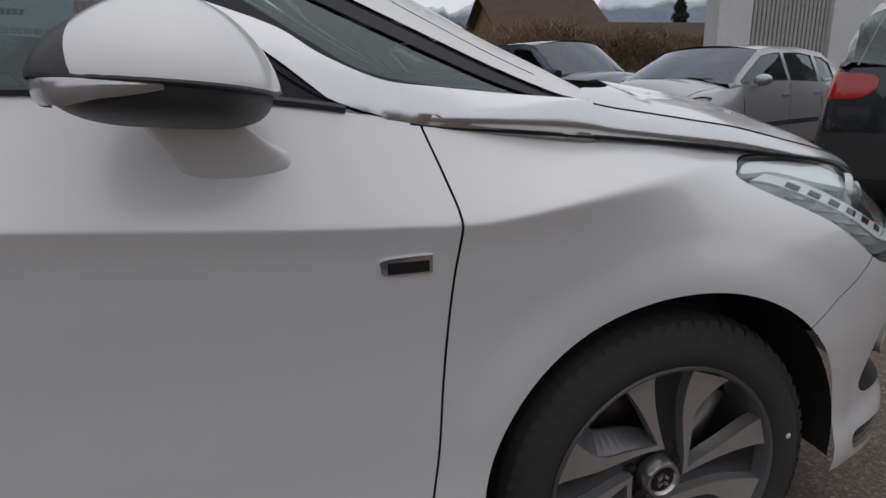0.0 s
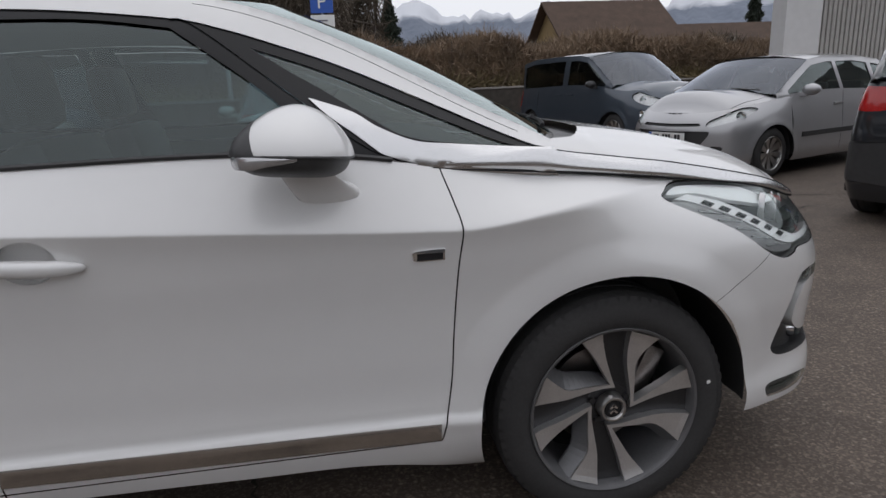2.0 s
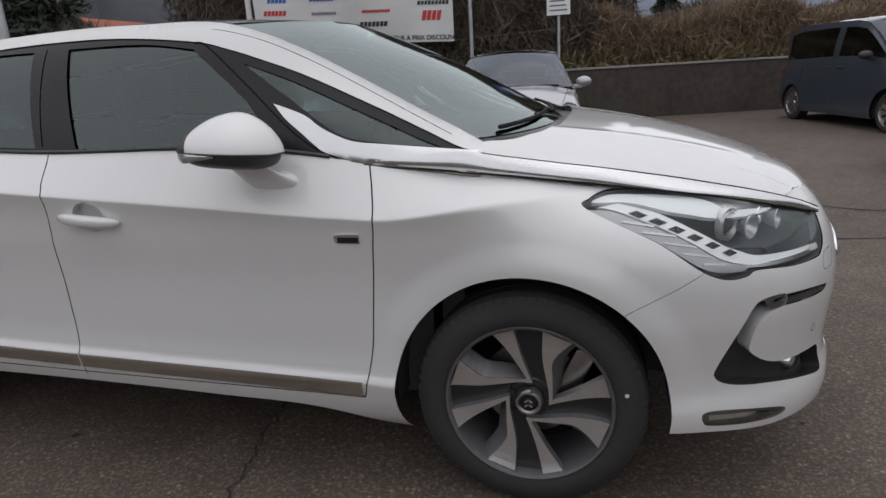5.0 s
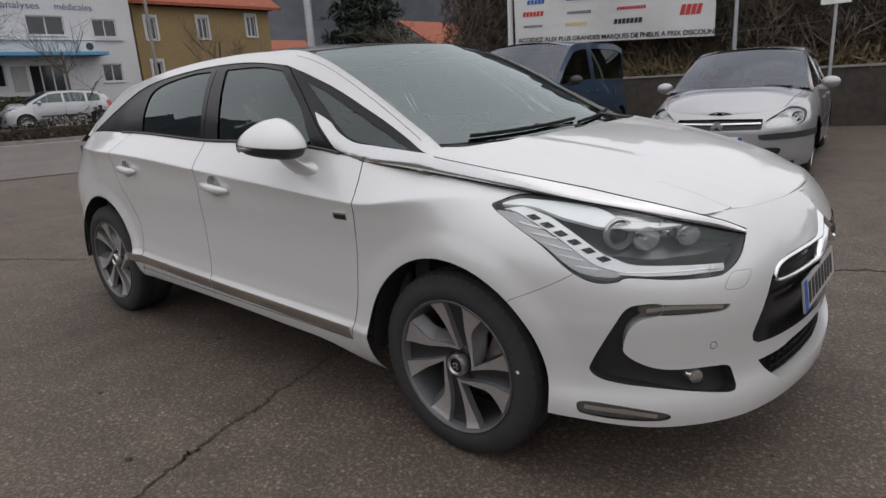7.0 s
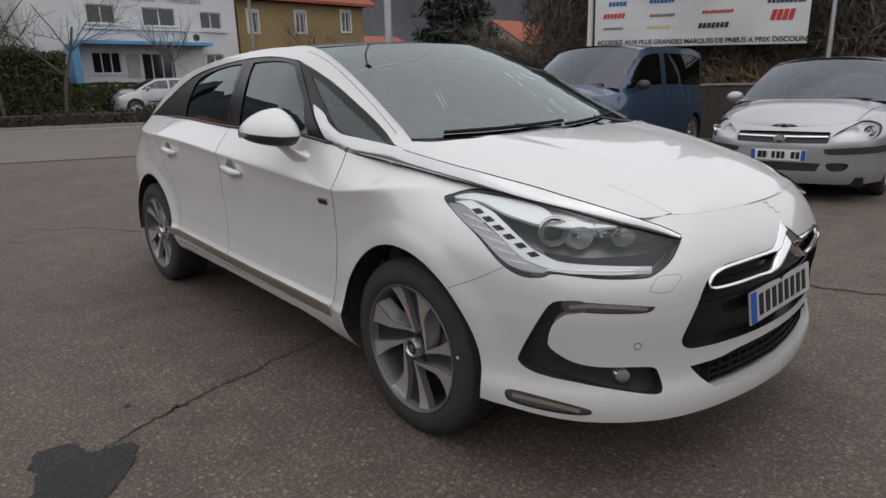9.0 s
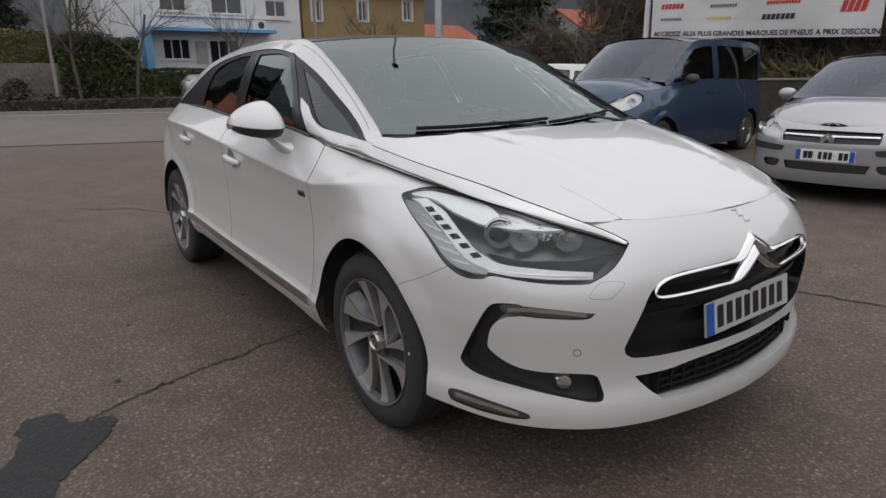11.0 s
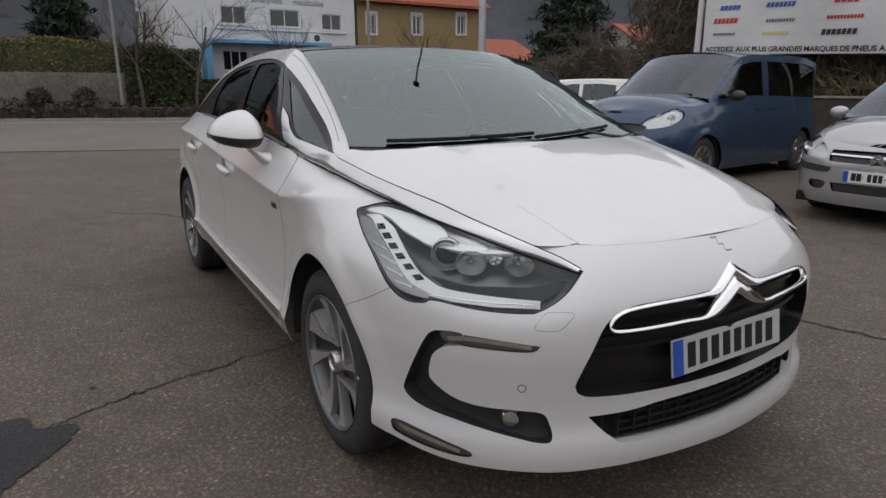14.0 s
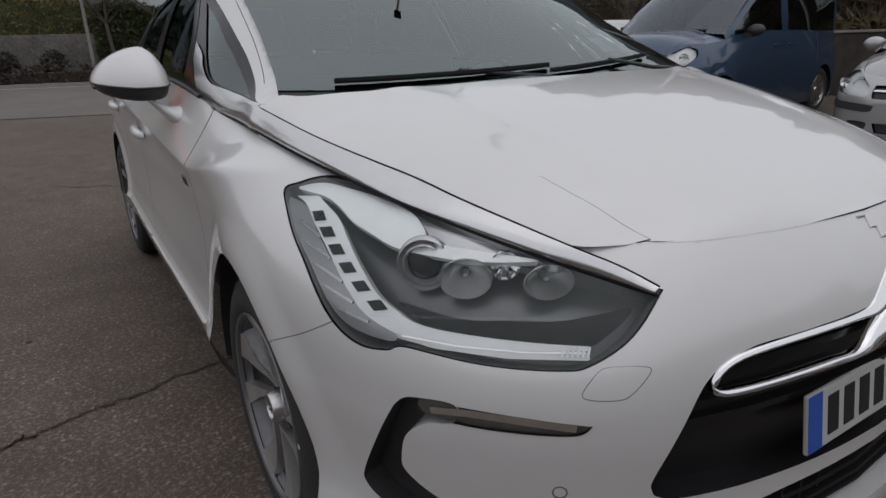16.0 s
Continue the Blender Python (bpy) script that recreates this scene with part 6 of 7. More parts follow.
crack_line("crack", [(-0.66, -1.86), (-0.736, -1.69), (-0.80, -1.52), (-0.826, -1.442), (-0.88, -1.25), (-0.908, -1.114), (-0.965, -0.864), (-1.02, -0.55), (-1.05, 0.0)], 0.0065)
crack_line("crack", [(-5.43, -1.3), (-5.15, -1.05), (-5.1, -0.87), (-4.8, -0.7), (-4.42, -0.52), (-4.2, -0.3)], 0.009)
crack_line("crack", [(-0.3, 1.70), (0.205, 1.846), (0.40, 1.90), (0.66, 1.98), (1.2, 2.15), (2.2, 2.2), (3.6, 2.6)], 0.012)
crack_line("crack", [(1.6, 3.4), (2.4, 3.0), (3.2, 3.3), (4.4, 2.9)], 0.012)
patch = smooth_loop([(-0.30, -2.25), (-0.55, -2.04), (-0.80, -2.00), (-0.835, -1.93), (-0.80, -1.86), (-0.70, -1.83), (-0.665, -1.70), (-0.56, -1.72), (-0.44, -1.80), (-0.33, -1.90), (-0.20, -1.98)], 10)
patch = patch + np.random.RandomState(3).normal(0, 0.006, patch.shape)
mesh_ob("tar_patch", np.c_[patch, np.full(len(patch), 0.005)], [tuple(range(len(patch)))], TAR, smooth=False)
tagged(bpy.data.objects["tar_patch"], "dark irregular tar patch on the asphalt", "patch", kind="structure")
spots = bmesh.new()
rng = np.random.RandomState(8)
for i in range(140):
    x, y, r = rng.uniform(-9, 4), rng.uniform(-4.5, 3), rng.uniform(0.004, 0.017)
    a0 = rng.rand() * 6
    spots.faces.new([spots.verts.new((x + r * (0.7 + 0.6 * rng.rand()) * math.cos(a0 + a), y + r * (0.7 + 0.6 * rng.rand()) * math.sin(a0 + a), 0.004)) for a in np.linspace(0, 2 * math.pi, 9)[:-1]])
tagged(part("oil_spots", spots, TAR), "small dark spots on the asphalt", "spots", kind="stuff")

# ---- plants ----
def leaf_mat(name, c1, c2):
    return mat(name, c1, 0.7, color2=c2, scale=1.7, detail=3)


HEDGE_G = leaf_mat("evergreen_leaves", (0.018, 0.030, 0.010), (0.075, 0.085, 0.022))
HEDGE_Y = leaf_mat("yellowish_hedge", (0.060, 0.056, 0.016), (0.20, 0.155, 0.045))
HEDGE_D = leaf_mat("dark_shrub", (0.016, 0.015, 0.012), (0.060, 0.050, 0.038))
TWIG = leaf_mat("dry_twigs", (0.10, 0.070, 0.045), (0.30, 0.21, 0.135))
TWIG_D = leaf_mat("dark_twigs", (0.055, 0.044, 0.034), (0.16, 0.125, 0.09))
FIRLEAF = leaf_mat("fir_needles", (0.008, 0.014, 0.009), (0.028, 0.040, 0.024))
DRYGRASS = leaf_mat("dry_grass", (0.10, 0.075, 0.035), (0.24, 0.19, 0.10))


def tufts(name, centre_fn, n, size, material, label, category, long=1.0, upright=0.0, seed=1, kind="stuff", parent=None):
    """Many small leaves or twigs; centre_fn(rng) gives each one's place."""
    rng = np.random.RandomState(seed)
    c = np.array([centre_fn(rng) for _ in range(n)])
    d = rng.normal(size=(n, 3))
    d[:, 2] += upright * rng.choice([1, 1.6], n)
    d /= np.linalg.norm(d, axis=1)[:, None]
    e = np.cross(d, rng.normal(size=(n, 3)))
    e /= np.linalg.norm(e, axis=1)[:, None]
    s = size * (0.6 + 0.8 * rng.rand(n))[:, None]
    a, b = d * s * long, e * s / (1 if long == 1.0 else long)
    V = np.stack([c - a, c + b * 0.5 - a * 0.1, c + a, c - b * 0.5 - a * 0.1], 1).reshape(-1, 3)
    F = np.arange(4 * n).reshape(n, 4)
    ob = mesh_ob(name, V, F, material, parent, smooth=False)
    return tagged(ob, label, category, kind=kind)


def hedge(name, p0, p1, depth, z0, z1, n, size, material, label, core=None, seed=1, long=1.0, upright=0.0, rough=0.12):
    """A clipped or wild hedge between two places on the ground."""
    a, b = Vector((*p0, 0)), Vector((*p1, 0))
    d = (b - a)
    L = d.length
    d.normalize()
    o = Vector((-d.y, d.x, 0))

    def place(rng):
        s, t, h = rng.rand() * L, rng.rand(), rng.rand()
        k = rng.randint(4)
        if k == 0:
            t = 0.0
        elif k == 1:
            h = 1.0
        wob = rough * (math.sin(s * 1.7 + seed) + math.sin(s * 0.61 + 2 * seed))
        p = a + d * s + o * (t * depth + rng.normal() * rough * 0.5)
        return (p.x, p.y, z0 + h * (z1 - z0 + wob) + rng.normal() * rough * 0.4)

    th = tagged(new(name), label, "hedge")
    tufts("leaves", place, n, size, material, "", "", long, upright, seed, "", th)
    if not core:
        g, stems = np.random.RandomState(seed + 500), bmesh.new()
        for k in range(int(L * 9)):
            q = a + d * (g.rand() * L) + o * (g.rand() * depth)
            e = Vector((*g.normal(0, 0.22, 2), (z1 - z0) * g.uniform(0.75, 1.12)))
            tube([q + Vector((0, 0, z0 - 0.12)), q + e * 0.5 + Vector((*g.normal(0, 0.06, 2), z0)), q + e + Vector((0, 0, z0))], g.uniform(0.008, 0.02), 4, stems, 0.35, False)
        part("stems", stems, BARK, th)
    if core:
        m = Matrix(((d.x, o.x, 0, a.x), (d.y, o.y, 0, a.y), (0, 0, 1, 0), (0, 0, 0, 1)))
        part("core", boxed(0, L, depth * 0.15, depth * 0.85, z0 - 0.3, z1 - 0.12, 0.05, m), core, th)
    return th


def kp(s, o):
    p = K0 + DIR * s + OUT * o
    return (p.x, p.y)


hedge("low_shrubs", kp(14, 0.5), kp(-30, 0.5), -1.3, 0.1, 0.62, 7000, 0.085, HEDGE_D, "low dark leafless shrubs behind the kerb", SOIL, 2)
hedge("clipped_hedge", (-29.2, 1.1), (-31.0, -26.0), -1.2, 1.75, 3.2, 17000, 0.07, HEDGE_Y, "clipped yellow-green hedge above a low wall", HEDGE_G, 3, rough=0.06)
tagged(part("garden_wall", boxed(-0.12, 0.12, -27, 0, 0.1, 1.9, 0.02, pose(-29.0, 1.2, 0, 0, 0, -3.8)), GARDENWALL), "low stained concrete garden wall", "wall", kind="structure")
hedge("tall_shrub", (-28.4, 4.1), (-28.6, 1.0), -1.6, 0.1, 2.75, 11000, 0.08, HEDGE_G, "tall ragged dark green shrub by the pavement", HEDGE_G, 4, rough=0.22)
hedge("box_hedge", (-28.4, 7.3), (-28.7, 4.2), -1.0, 0.2, 1.65, 3600, 0.075, HEDGE_G, "clipped dark box hedge before the white building", HEDGE_G, 5, rough=0.05)
for i, (x, y) in enumerate(((-26.6, 8.6), (-26.2, 9.9), (-28.6, 1.5), (-28.4, -0.6), (-28.6, -2.2))):
    tufts("round_shrub", lambda r, x=x, y=y: tuple(np.array((x, y, 0.85)) + (lambda v: v / np.linalg.norm(v) * (0.35 + 0.12 * r.rand()))(r.normal(size=3))), 500, 0.075, HEDGE_D, "small round dark shrub", "shrub", seed=20 + i, kind="")


def bare_tree(x, y, h, label, seed, spread=0.5, z=0.0, fine=3):
    rng = np.random.RandomState(seed)
    t = thing("bare_tree", label, "tree", "bare trees")
    bm = bmesh.new()
    tw = bmesh.new()

    def grow(p, d, length, r, depth):
        pts = [p]
        for i in range(4):
            d = (d + Vector(rng.normal(0, 0.10, 3)) + Vector((0, 0, 0.05))).normalized()
            pts.append(pts[-1] + d * length / 4)
        tube(pts, r, 7 if depth == 0 else 4 if depth < fine else 3, bm if depth < 2 else tw, 0.55, False)
        if depth < fine:
            for k in range(rng.randint(4, 7)):
                f = rng.uniform(0.35 if depth == 0 else 0.2, 1.0)
                q = pts[min(4, int(f * 4))]
                side = Vector(rng.normal(0, 1, 3))
                side = (side - d * side.dot(d)).normalized()
                grow(q, (d * rng.uniform(0.5, 1.0) + side * rng.uniform(spread, spread * 2)).normalized(), length * rng.uniform(0.45, 0.7), r * 0.5 * (1.1 - 0.4 * f), depth + 1)

    grow(Vector((x, y, z)), Vector((0, 0, 1)), h * 0.6, 0.0125 * h, 0)
    part("trunk", bm, BARK, t, "", True, 60)
    part("crown", tw, BARK, t, "fine bare twigs")
    return t


bare_tree(-28.2, 1.6, 7.5, "bare street tree with thin branches", 31)
bare_tree(-27.6, 3.6, 6.5, "bare young tree by the road", 32)
bare_tree(-26.9, 8.2, 5.5, "bare young tree before the white building", 33, 0.45)
bare_tree(-29.5, 16.6, 6.5, "bare spreading tree before the ochre house", 34, 0.7, fine=4)
bare_tree(-19.5, 19.5, 6.5, "bare brown tree beyond the bushes", 39, 0.6, fine=4)
bare_tree(-30.0, -4.0, 8.0, "bare tree behind the garden hedge", 35)
bare_tree(-31.5, -21.0, 9.0, "bare tree behind the garden hedge", 36)


def fir(x, y, h, r, label, seed, z0=0.0):
    rng = np.random.RandomState(seed)
    t = thing("conifer", label, "tree", "conifers")
    bm = tube([(x, y, z0), (x, y, z0 + h * 0.6), (x, y, z0 + h)], 0.02 * h, 8, taper=0.2)
    for k in range(60):
        f = (k + rng.rand()) / 60
        zz = z0 + h * (0.08 + 0.9 * f)
        a = rng.rand() * 6.28
        L = r * (1 - f) ** 0.8 * rng.uniform(0.7, 1.1) + 0.15
        tube([(x, y, zz), (x + L * 0.6 * math.cos(a), y + L * 0.6 * math.sin(a), zz - 0.05 * L), (x + L * math.cos(a), y + L * math.sin(a), zz - 0.25 * L)], 0.02, 4, bm, 0.3, False)
    part("trunk", bm, BARK, t, "", True, 60)

    def place(g):
        f = g.rand() ** 1.2
        a, q = g.rand() * 6.28, g.rand() ** 0.6
        lay = 0.75 + 0.25 * math.sin(f * 55)
        L = r * (1 - f) ** 0.8 * q * lay + 0.1
        return (x + L * math.cos(a), y + L * math.sin(a), z0 + h * (0.08 + 0.92 * f) - 0.22 * L + g.normal() * 0.06)

    tufts("crown", place, 9000, 0.05 * r + 0.04, FIRLEAF, "", "", 1.6, -0.2, seed, "", t)
    return t


fir(-29.4, 27.0, 12.0, 3.8, "dark fir tree beside the houses", 41, 1.2)
fir(-37.0, -0.8, 8.5, 2.6, "dark conifer behind the garden", 42, 1.0)
bare_tree(-34.5, 2.2, 8.5, "bare tree behind the garden hedge", 37)
bare_tree(-36.0, -4.5, 9.5, "bare tree behind the garden hedge", 38)
fir(-41.0, -6.5, 11.0, 3.0, "dark conifer behind the garden", 43, 2.0)
fir(4.4, 46.0, 7.4, 2.2, "small dark fir beyond the hedge", 44, 0)
fir(46.0, 62.0, 10.0, 2.4, "dark fir beside the roofs", 45, 0)

# retaining wall with the wild hedge
WALL = [(-9.5, 10.2), (-7.0, 10.6), (0.0, 11.9), (4.4, 13.2), (16.0, 16.6)]
wall_t = thing("retaining_wall", "long stained low concrete retaining wall", "wall", kind="structure")
for (x0, y0), (x1, y1) in zip(WALL, WALL[1:]):
    L, a = math.hypot(x1 - x0, y1 - y0), math.degrees(math.atan2(y1 - y0, x1 - x0))
    part("wall_length", boxed(0, L, 0, 0.25, -0.2, 1.08, 0.015, pose(x0, y0, 0, 0, 0, a)), STAINED, wall_t)
    part("wall_cap", boxed(0, L, -0.03, 0.28, 1.084, 1.13, 0.01, pose(x0, y0, 0, 0, 0, a)), CONCRETE, wall_t)
bank = mesh_ob("bank", [(x, y + 0.3, 1.0) for x, y in WALL] + [(x, y + 4, 1.7) for x, y in WALL] + [(x, y + 14, 1.6) for x, y in WALL], [(5 * r + i, 5 * r + i + 1, 5 * r + i + 6, 5 * r + i + 5) for r in (0, 1) for i in range(4)], SOIL)
tagged(bank, "earth bank behind the retaining wall", "bank", kind="structure")
for i, ((x0, y0), (x1, y1)) in enumerate(zip(WALL, WALL[1:])):
    tall = (4.6, 3.9, 2.15, 2.02)[i]
    L = math.hypot(x1 - x0, y1 - y0)
    hedge("wild_hedge", (x0, y0 + 0.5), (x1, y1 + 0.5), 2.2, 1.15, tall, int((6000 if i == 2 else 3500) * L), 0.085, TWIG_D if i < 2 else TWIG, "dense leafless brown hedge above the retaining wall", None, 50 + i, 3.6, 0.8, 0.16)
    tufts("dry_grass", lambda r, x0=x0, y0=y0, x1=x1, y1=y1: (lambda f: (x0 + (x1 - x0) * f, y0 + (y1 - y0) * f + 0.25 + 0.5 * r.rand(), 1.15 + 0.15 * r.rand()))(r.rand()), int(260 * L), 0.14, DRYGRASS, "dry grass on the bank's edge", "grass", 2.2, 0.9, 60 + i)
hedge("backing_thicket", (-11.0, 13.2), (1.0, 15.0), 2.0, 1.2, 4.4, 26000, 0.12, TWIG_D, "dark thicket behind the hedge", None, 71, 3.4, 0.7, 0.3)
hedge("backing_thicket", (0.0, 15.2), (17.0, 19.5), 1.5, 1.2, 2.0, 26000, 0.10, TWIG_D, "brown thicket behind the hedge", None, 72, 3.4, 0.7, 0.2)
hedge("willow_thicket", (-15.0, 12.2), (-11.2, 13.6), 1.6, 0.2, 1.9, 16000, 0.075, TWIG_D, "leafless brown bushes by the yard", None, 73, 3.4, 0.8, 0.35)
hedge("willow_thicket", (-20.0, 16.0), (-15.5, 17.0), 2.0, 0.2, 2.1, 14000, 0.08, TWIG_D, "leafless brown bushes beyond the yard", None, 74, 3.4, 0.8, 0.35)

# ---- buildings ----
def window(parent, x, y0, y1, z0, z1, panes=2, depth=0.12, frame=0.05, name="window"):
    """A window in a wall that faces +x."""
    w = new(name)
    w.parent = parent
    part("pane", boxed(x - depth, x - depth + 0.01, y0, y1, z0, z1), DARKWIN, w)
    bm = bmesh.new()
    for a, b, c, d in ((y0, y1, z0, z0 + frame), (y0, y1, z1 - frame, z1), (y0, y0 + frame, z0 + frame, z1 - frame), (y1 - frame, y1, z0 + frame, z1 - frame)):
        block(bm, x - depth + 0.012, x - depth + 0.06, a, b, c, d)
    for i in range(1, panes):
        c = y0 + (y1 - y0) * i / panes
        block(bm, x - depth + 0.012, x - depth + 0.055, c - frame / 2, c + frame / 2, z0 + frame, z1 - frame)
    part("window_frame", bm, RENDER_W, w)
    part("window_sill", boxed(x - 0.02, x + 0.08, y0 - 0.08, y1 + 0.08, z0 - 0.06, z0 - 0.004), RENDER_W, w)
    return w


def facade(name, parent, x, y0, y1, z0, z1, openings, material, thick=0.3):
    """A wall facing +x, with openings through it."""
    ys = sorted({y0, y1, *[v for o in openings for v in o[:2]]})
    zs = sorted({z0, z1, *[v for o in openings for v in o[2:]]})
    bm = bmesh.new()
    for a, b in zip(ys, ys[1:]):
        for c, d in zip(zs, zs[1:]):
            if not any(o[0] <= (a + b) / 2 <= o[1] and o[2] <= (c + d) / 2 <= o[3] for o in openings):
                block(bm, x - thick, x, a, b, c, d)
    bmesh.ops.remove_doubles(bm, verts=bm.verts, dist=1e-4)
    return part(name, bm, material, parent)


clinic = thing("white_building", "white two-storey flat building with blue canopy and lettering", "building")
ops = [(5.73, 6.95, 4.33, 5.15), (8.13, 9.67, 4.30, 5.13), (10.88, 11.97, 4.25, 5.05), (5.67, 6.92, 2.12, 3.08), (7.85, 9.28, 0.9, 3.05), (10.99, 11.9, 2.2, 3.03)]
facade("wall", clinic, -31.0, 3.2, 12.75, 0.0, 7.6, ops, RENDER_W)
part("wall", boxed(-42, -31.3, 3.2, 12.75, 0, 7.5), RENDER_W, clinic)
part("roof_edge", boxed(-42.2, -30.8, 3.0, 12.95, 7.6, 7.8), RENDER_W, clinic)
for i, o in enumerate(ops):
    window(clinic, -31.0, *o, panes=(2, 2, 2, 3, 3, 2)[i])
part("sill_band", boxed(-30.996, -30.88, 5.5, 12.2, 4.08, 4.17, 0.01), RENDER_W, clinic)
part("canopy", boxed(-30.996, -29.9, 4.85, 10.95, 3.37, 3.52, 0.01), BLUEFRAME, clinic, "blue flat canopy")
part("canopy_end", boxed(-30.996, -29.9, 4.66, 4.98, 0.2, 3.366, 0.01), BLUEFRAME, clinic, "blue end panel")
ac = part("air_unit", boxed(-30.996, -30.65, 10.0, 10.7, 3.56, 4.02, 0.02), RENDER_W, clinic, "white wall unit with dark fan")
part("fan", lathe([(0.0, -30.64), (0.17, -30.645)], 20, "x", (0, 10.45, 3.79)), TRIM, ac)
part("notice_board", boxed(-30.996, -30.96, 7.15, 7.72, 1.9, 2.98), RENDER_G, clinic)
SIGNBLUE = mat("letter_grey", (0.10, 0.12, 0.20), 0.6)


def lettering(text, size, m, material, parent, name="lettering", width=None, bold=0.0):
    cu = bpy.data.curves.new(name, "FONT")
    cu.body, cu.size, cu.align_x, cu.extrude, cu.offset = text, size, "CENTER", 0.002, bold * size
    tmp = bpy.data.objects.new(name, cu)
    scene.collection.objects.link(tmp)
    me = bpy.data.meshes.new_from_object(tmp.evaluated_get(bpy.context.evaluated_depsgraph_get()))
    bpy.data.objects.remove(tmp)
    me.materials.clear()
    me.materials.append(material)
    ob = new(name, me)
    ob.parent = parent
    if width:
        xs_ = [v.co.x for v in me.vertices]
        m = m @ Matrix.Diagonal((width / (max(xs_) - min(xs_)), 1, 1, 1))
    ob.matrix_basis = m
    return ob


for word, y, wd in (("analyses", 8.05, 1.5), ("m\u00e9dicales", 10.2, 1.6)):
    lettering(word, 0.42, pose(-30.985, y, 5.40, 90, 0, 90), SIGNBLUE, clinic, width=wd)

def gable_house(name, label, x0, x1, y0, y1, eave, ridge, wall_m, roof_m, axis="y", over=0.5, wins=()):
    """A house with a pitched roof whose ridge runs along axis; wins lie in the wall that faces +x."""
    h = thing(name, label, "house")
    facade("wall", h, x1, y0, y1, 0, eave, wins, wall_m)
    part("wall", boxed(x0, x1 - 0.3, y0, y1, 0, eave), wall_m, h)
    for o in wins:
        window(h, x1, *o, panes=2, frame=0.07)
        bm_ = bmesh.new()
        for a_, b_, c_, d_ in ((o[0] - 0.13, o[0] - 0.002, o[2], o[3]), (o[1] + 0.002, o[1] + 0.13, o[2], o[3]), (o[0] - 0.13, o[1] + 0.13, o[3] + 0.004, o[3] + 0.15)):
            block(bm_, x1 - 0.02, x1 + 0.03, a_, b_, c_, d_)
        part("window_surround", bm_, RENDER_W, h)
    bm = bmesh.new()
    if axis == "y":
        prof, ends = [(x0 - over, eave), ((x0 + x1) / 2, ridge), (x1 + over, eave)], (y0 - over, y1 + over)
        mk = lambda p, e, t: (p[0], e, p[1] + t)
    else:
        prof, ends = [(y0 - over, eave), ((y0 + y1) / 2, ridge), (y1 + over, eave)], (x0 - over, x1 + over)
        mk = lambda p, e, t: (e, p[0], p[1] + t)
    for e_ in ends:
        g = bmesh.new()
        s = 1 if e_ == ends[0] else -1
        f = g.faces.new([g.verts.new(mk(p, e_ + s * (over + 0.02), -0.02)) for p in prof])
        part("gable", g, wall_m, h)
    lo = [[bm.verts.new(mk(p, e, t)) for p in prof] for e in ends for t in (0.0, 0.16)]
    for i in (0, 1):
        bm.faces.new((lo[1][i], lo[1][i + 1], lo[3][i + 1], lo[3][i]))
        bm.faces.new((lo[0][i], lo[2][i], lo[2][i + 1], lo[0][i + 1]))
        bm.faces.new((lo[0][i], lo[0][i + 1], lo[1][i + 1], lo[1][i]))
        bm.faces.new((lo[2][i], lo[3][i], lo[3][i + 1], lo[2][i + 1]))
    for i in (0, 2):
        bm.faces.new((lo[0][i], lo[1][i], lo[3][i], lo[2][i]))
    bmesh.ops.recalc_face_normals(bm, faces=bm.faces)
    part("roof", bm, roof_m, h)
    return h


gable_house("ochre_house", "ochre rendered house with red tiled roof", -43, -33, 13.8, 22.2, 6.05, 9.5, RENDER_O, TILE_R, "y", 0.6,
            [(14.42, 14.95, 4.32, 5.45), (20.6, 21.2, 4.55, 5.75), (14.42, 14.95, 2.2, 3.2), (17.4, 18.0, 4.4, 5.55)])
gable_house("distant_house", "small house with orange tiled roof", -48, -40, 27.5, 33.0, 3.3, 5.2, RENDER_O, TILE_R, "y")
gable_house("distant_house", "pale house with orange tiled roof", -48, -40, 46.0, 54.0, 4.6, 7.2, RENDER_G, TILE_R, "y")
gable_house("brown_house", "house with a large dark brown roof beyond the hedge", 16.5, 24.6, 40.0, 50.0, 2.6, 6.8, RENDER_O, TILE_B, "x", 0.7)
gable_house("brown_house", "low house with brown tiled roof beyond the hedge", 26.0, 38.0, 44.0, 52.0, 2.0, 5.2, RENDER_G, TILE_B, "x", 0.6)
gable_house("ochre_house", "ochre house with red roof across the road", -44, -34, -19.0, -7.5, 4.8, 8.5, RENDER_O, TILE_R, "y", 0.6, [(-17.0, -15.8, 2.0, 3.6), (-12.0, -10.8, 2.0, 3.6)])
garage = thing("white_garage", "white building with a beige slatted door", "building")
part("wall", boxed(11.66, 12.75, 13.4, 13.95, 0, 5.2), RENDER_W, garage)
part("wall", boxed(15.6, 30, 13.4, 14.2, 0, 5.2), RENDER_W, garage)
part("wall", boxed(12.75, 15.6, 13.7, 14.2, 0, 5.2), RENDER_W, garage)
part("wall", boxed(21.5, 30, 14.204, 24, 0, 5.0), RENDER_W, garage)
gd = part("garage_door", boxed(12.76, 15.59, 13.60, 13.66, 0.02, 4.2), RENDER_G, garage, "beige slatted door")
for i in range(19):
    part("door_slat", boxed(12.79 + i * 0.148, 12.89 + i * 0.148, 13.55, 13.598, 0.05, 4.15, 0.008), RENDER_G, gd)
# two unseen walls, added to block low sky light from doors and nose
shade_south = tagged(part("shade_wall_south", boxed(-9, 14, -9.5, -9, 0, 2.2), DARKWALL), "unseen grey wall added to hold low sky light off the doors", "wall", kind="structure")
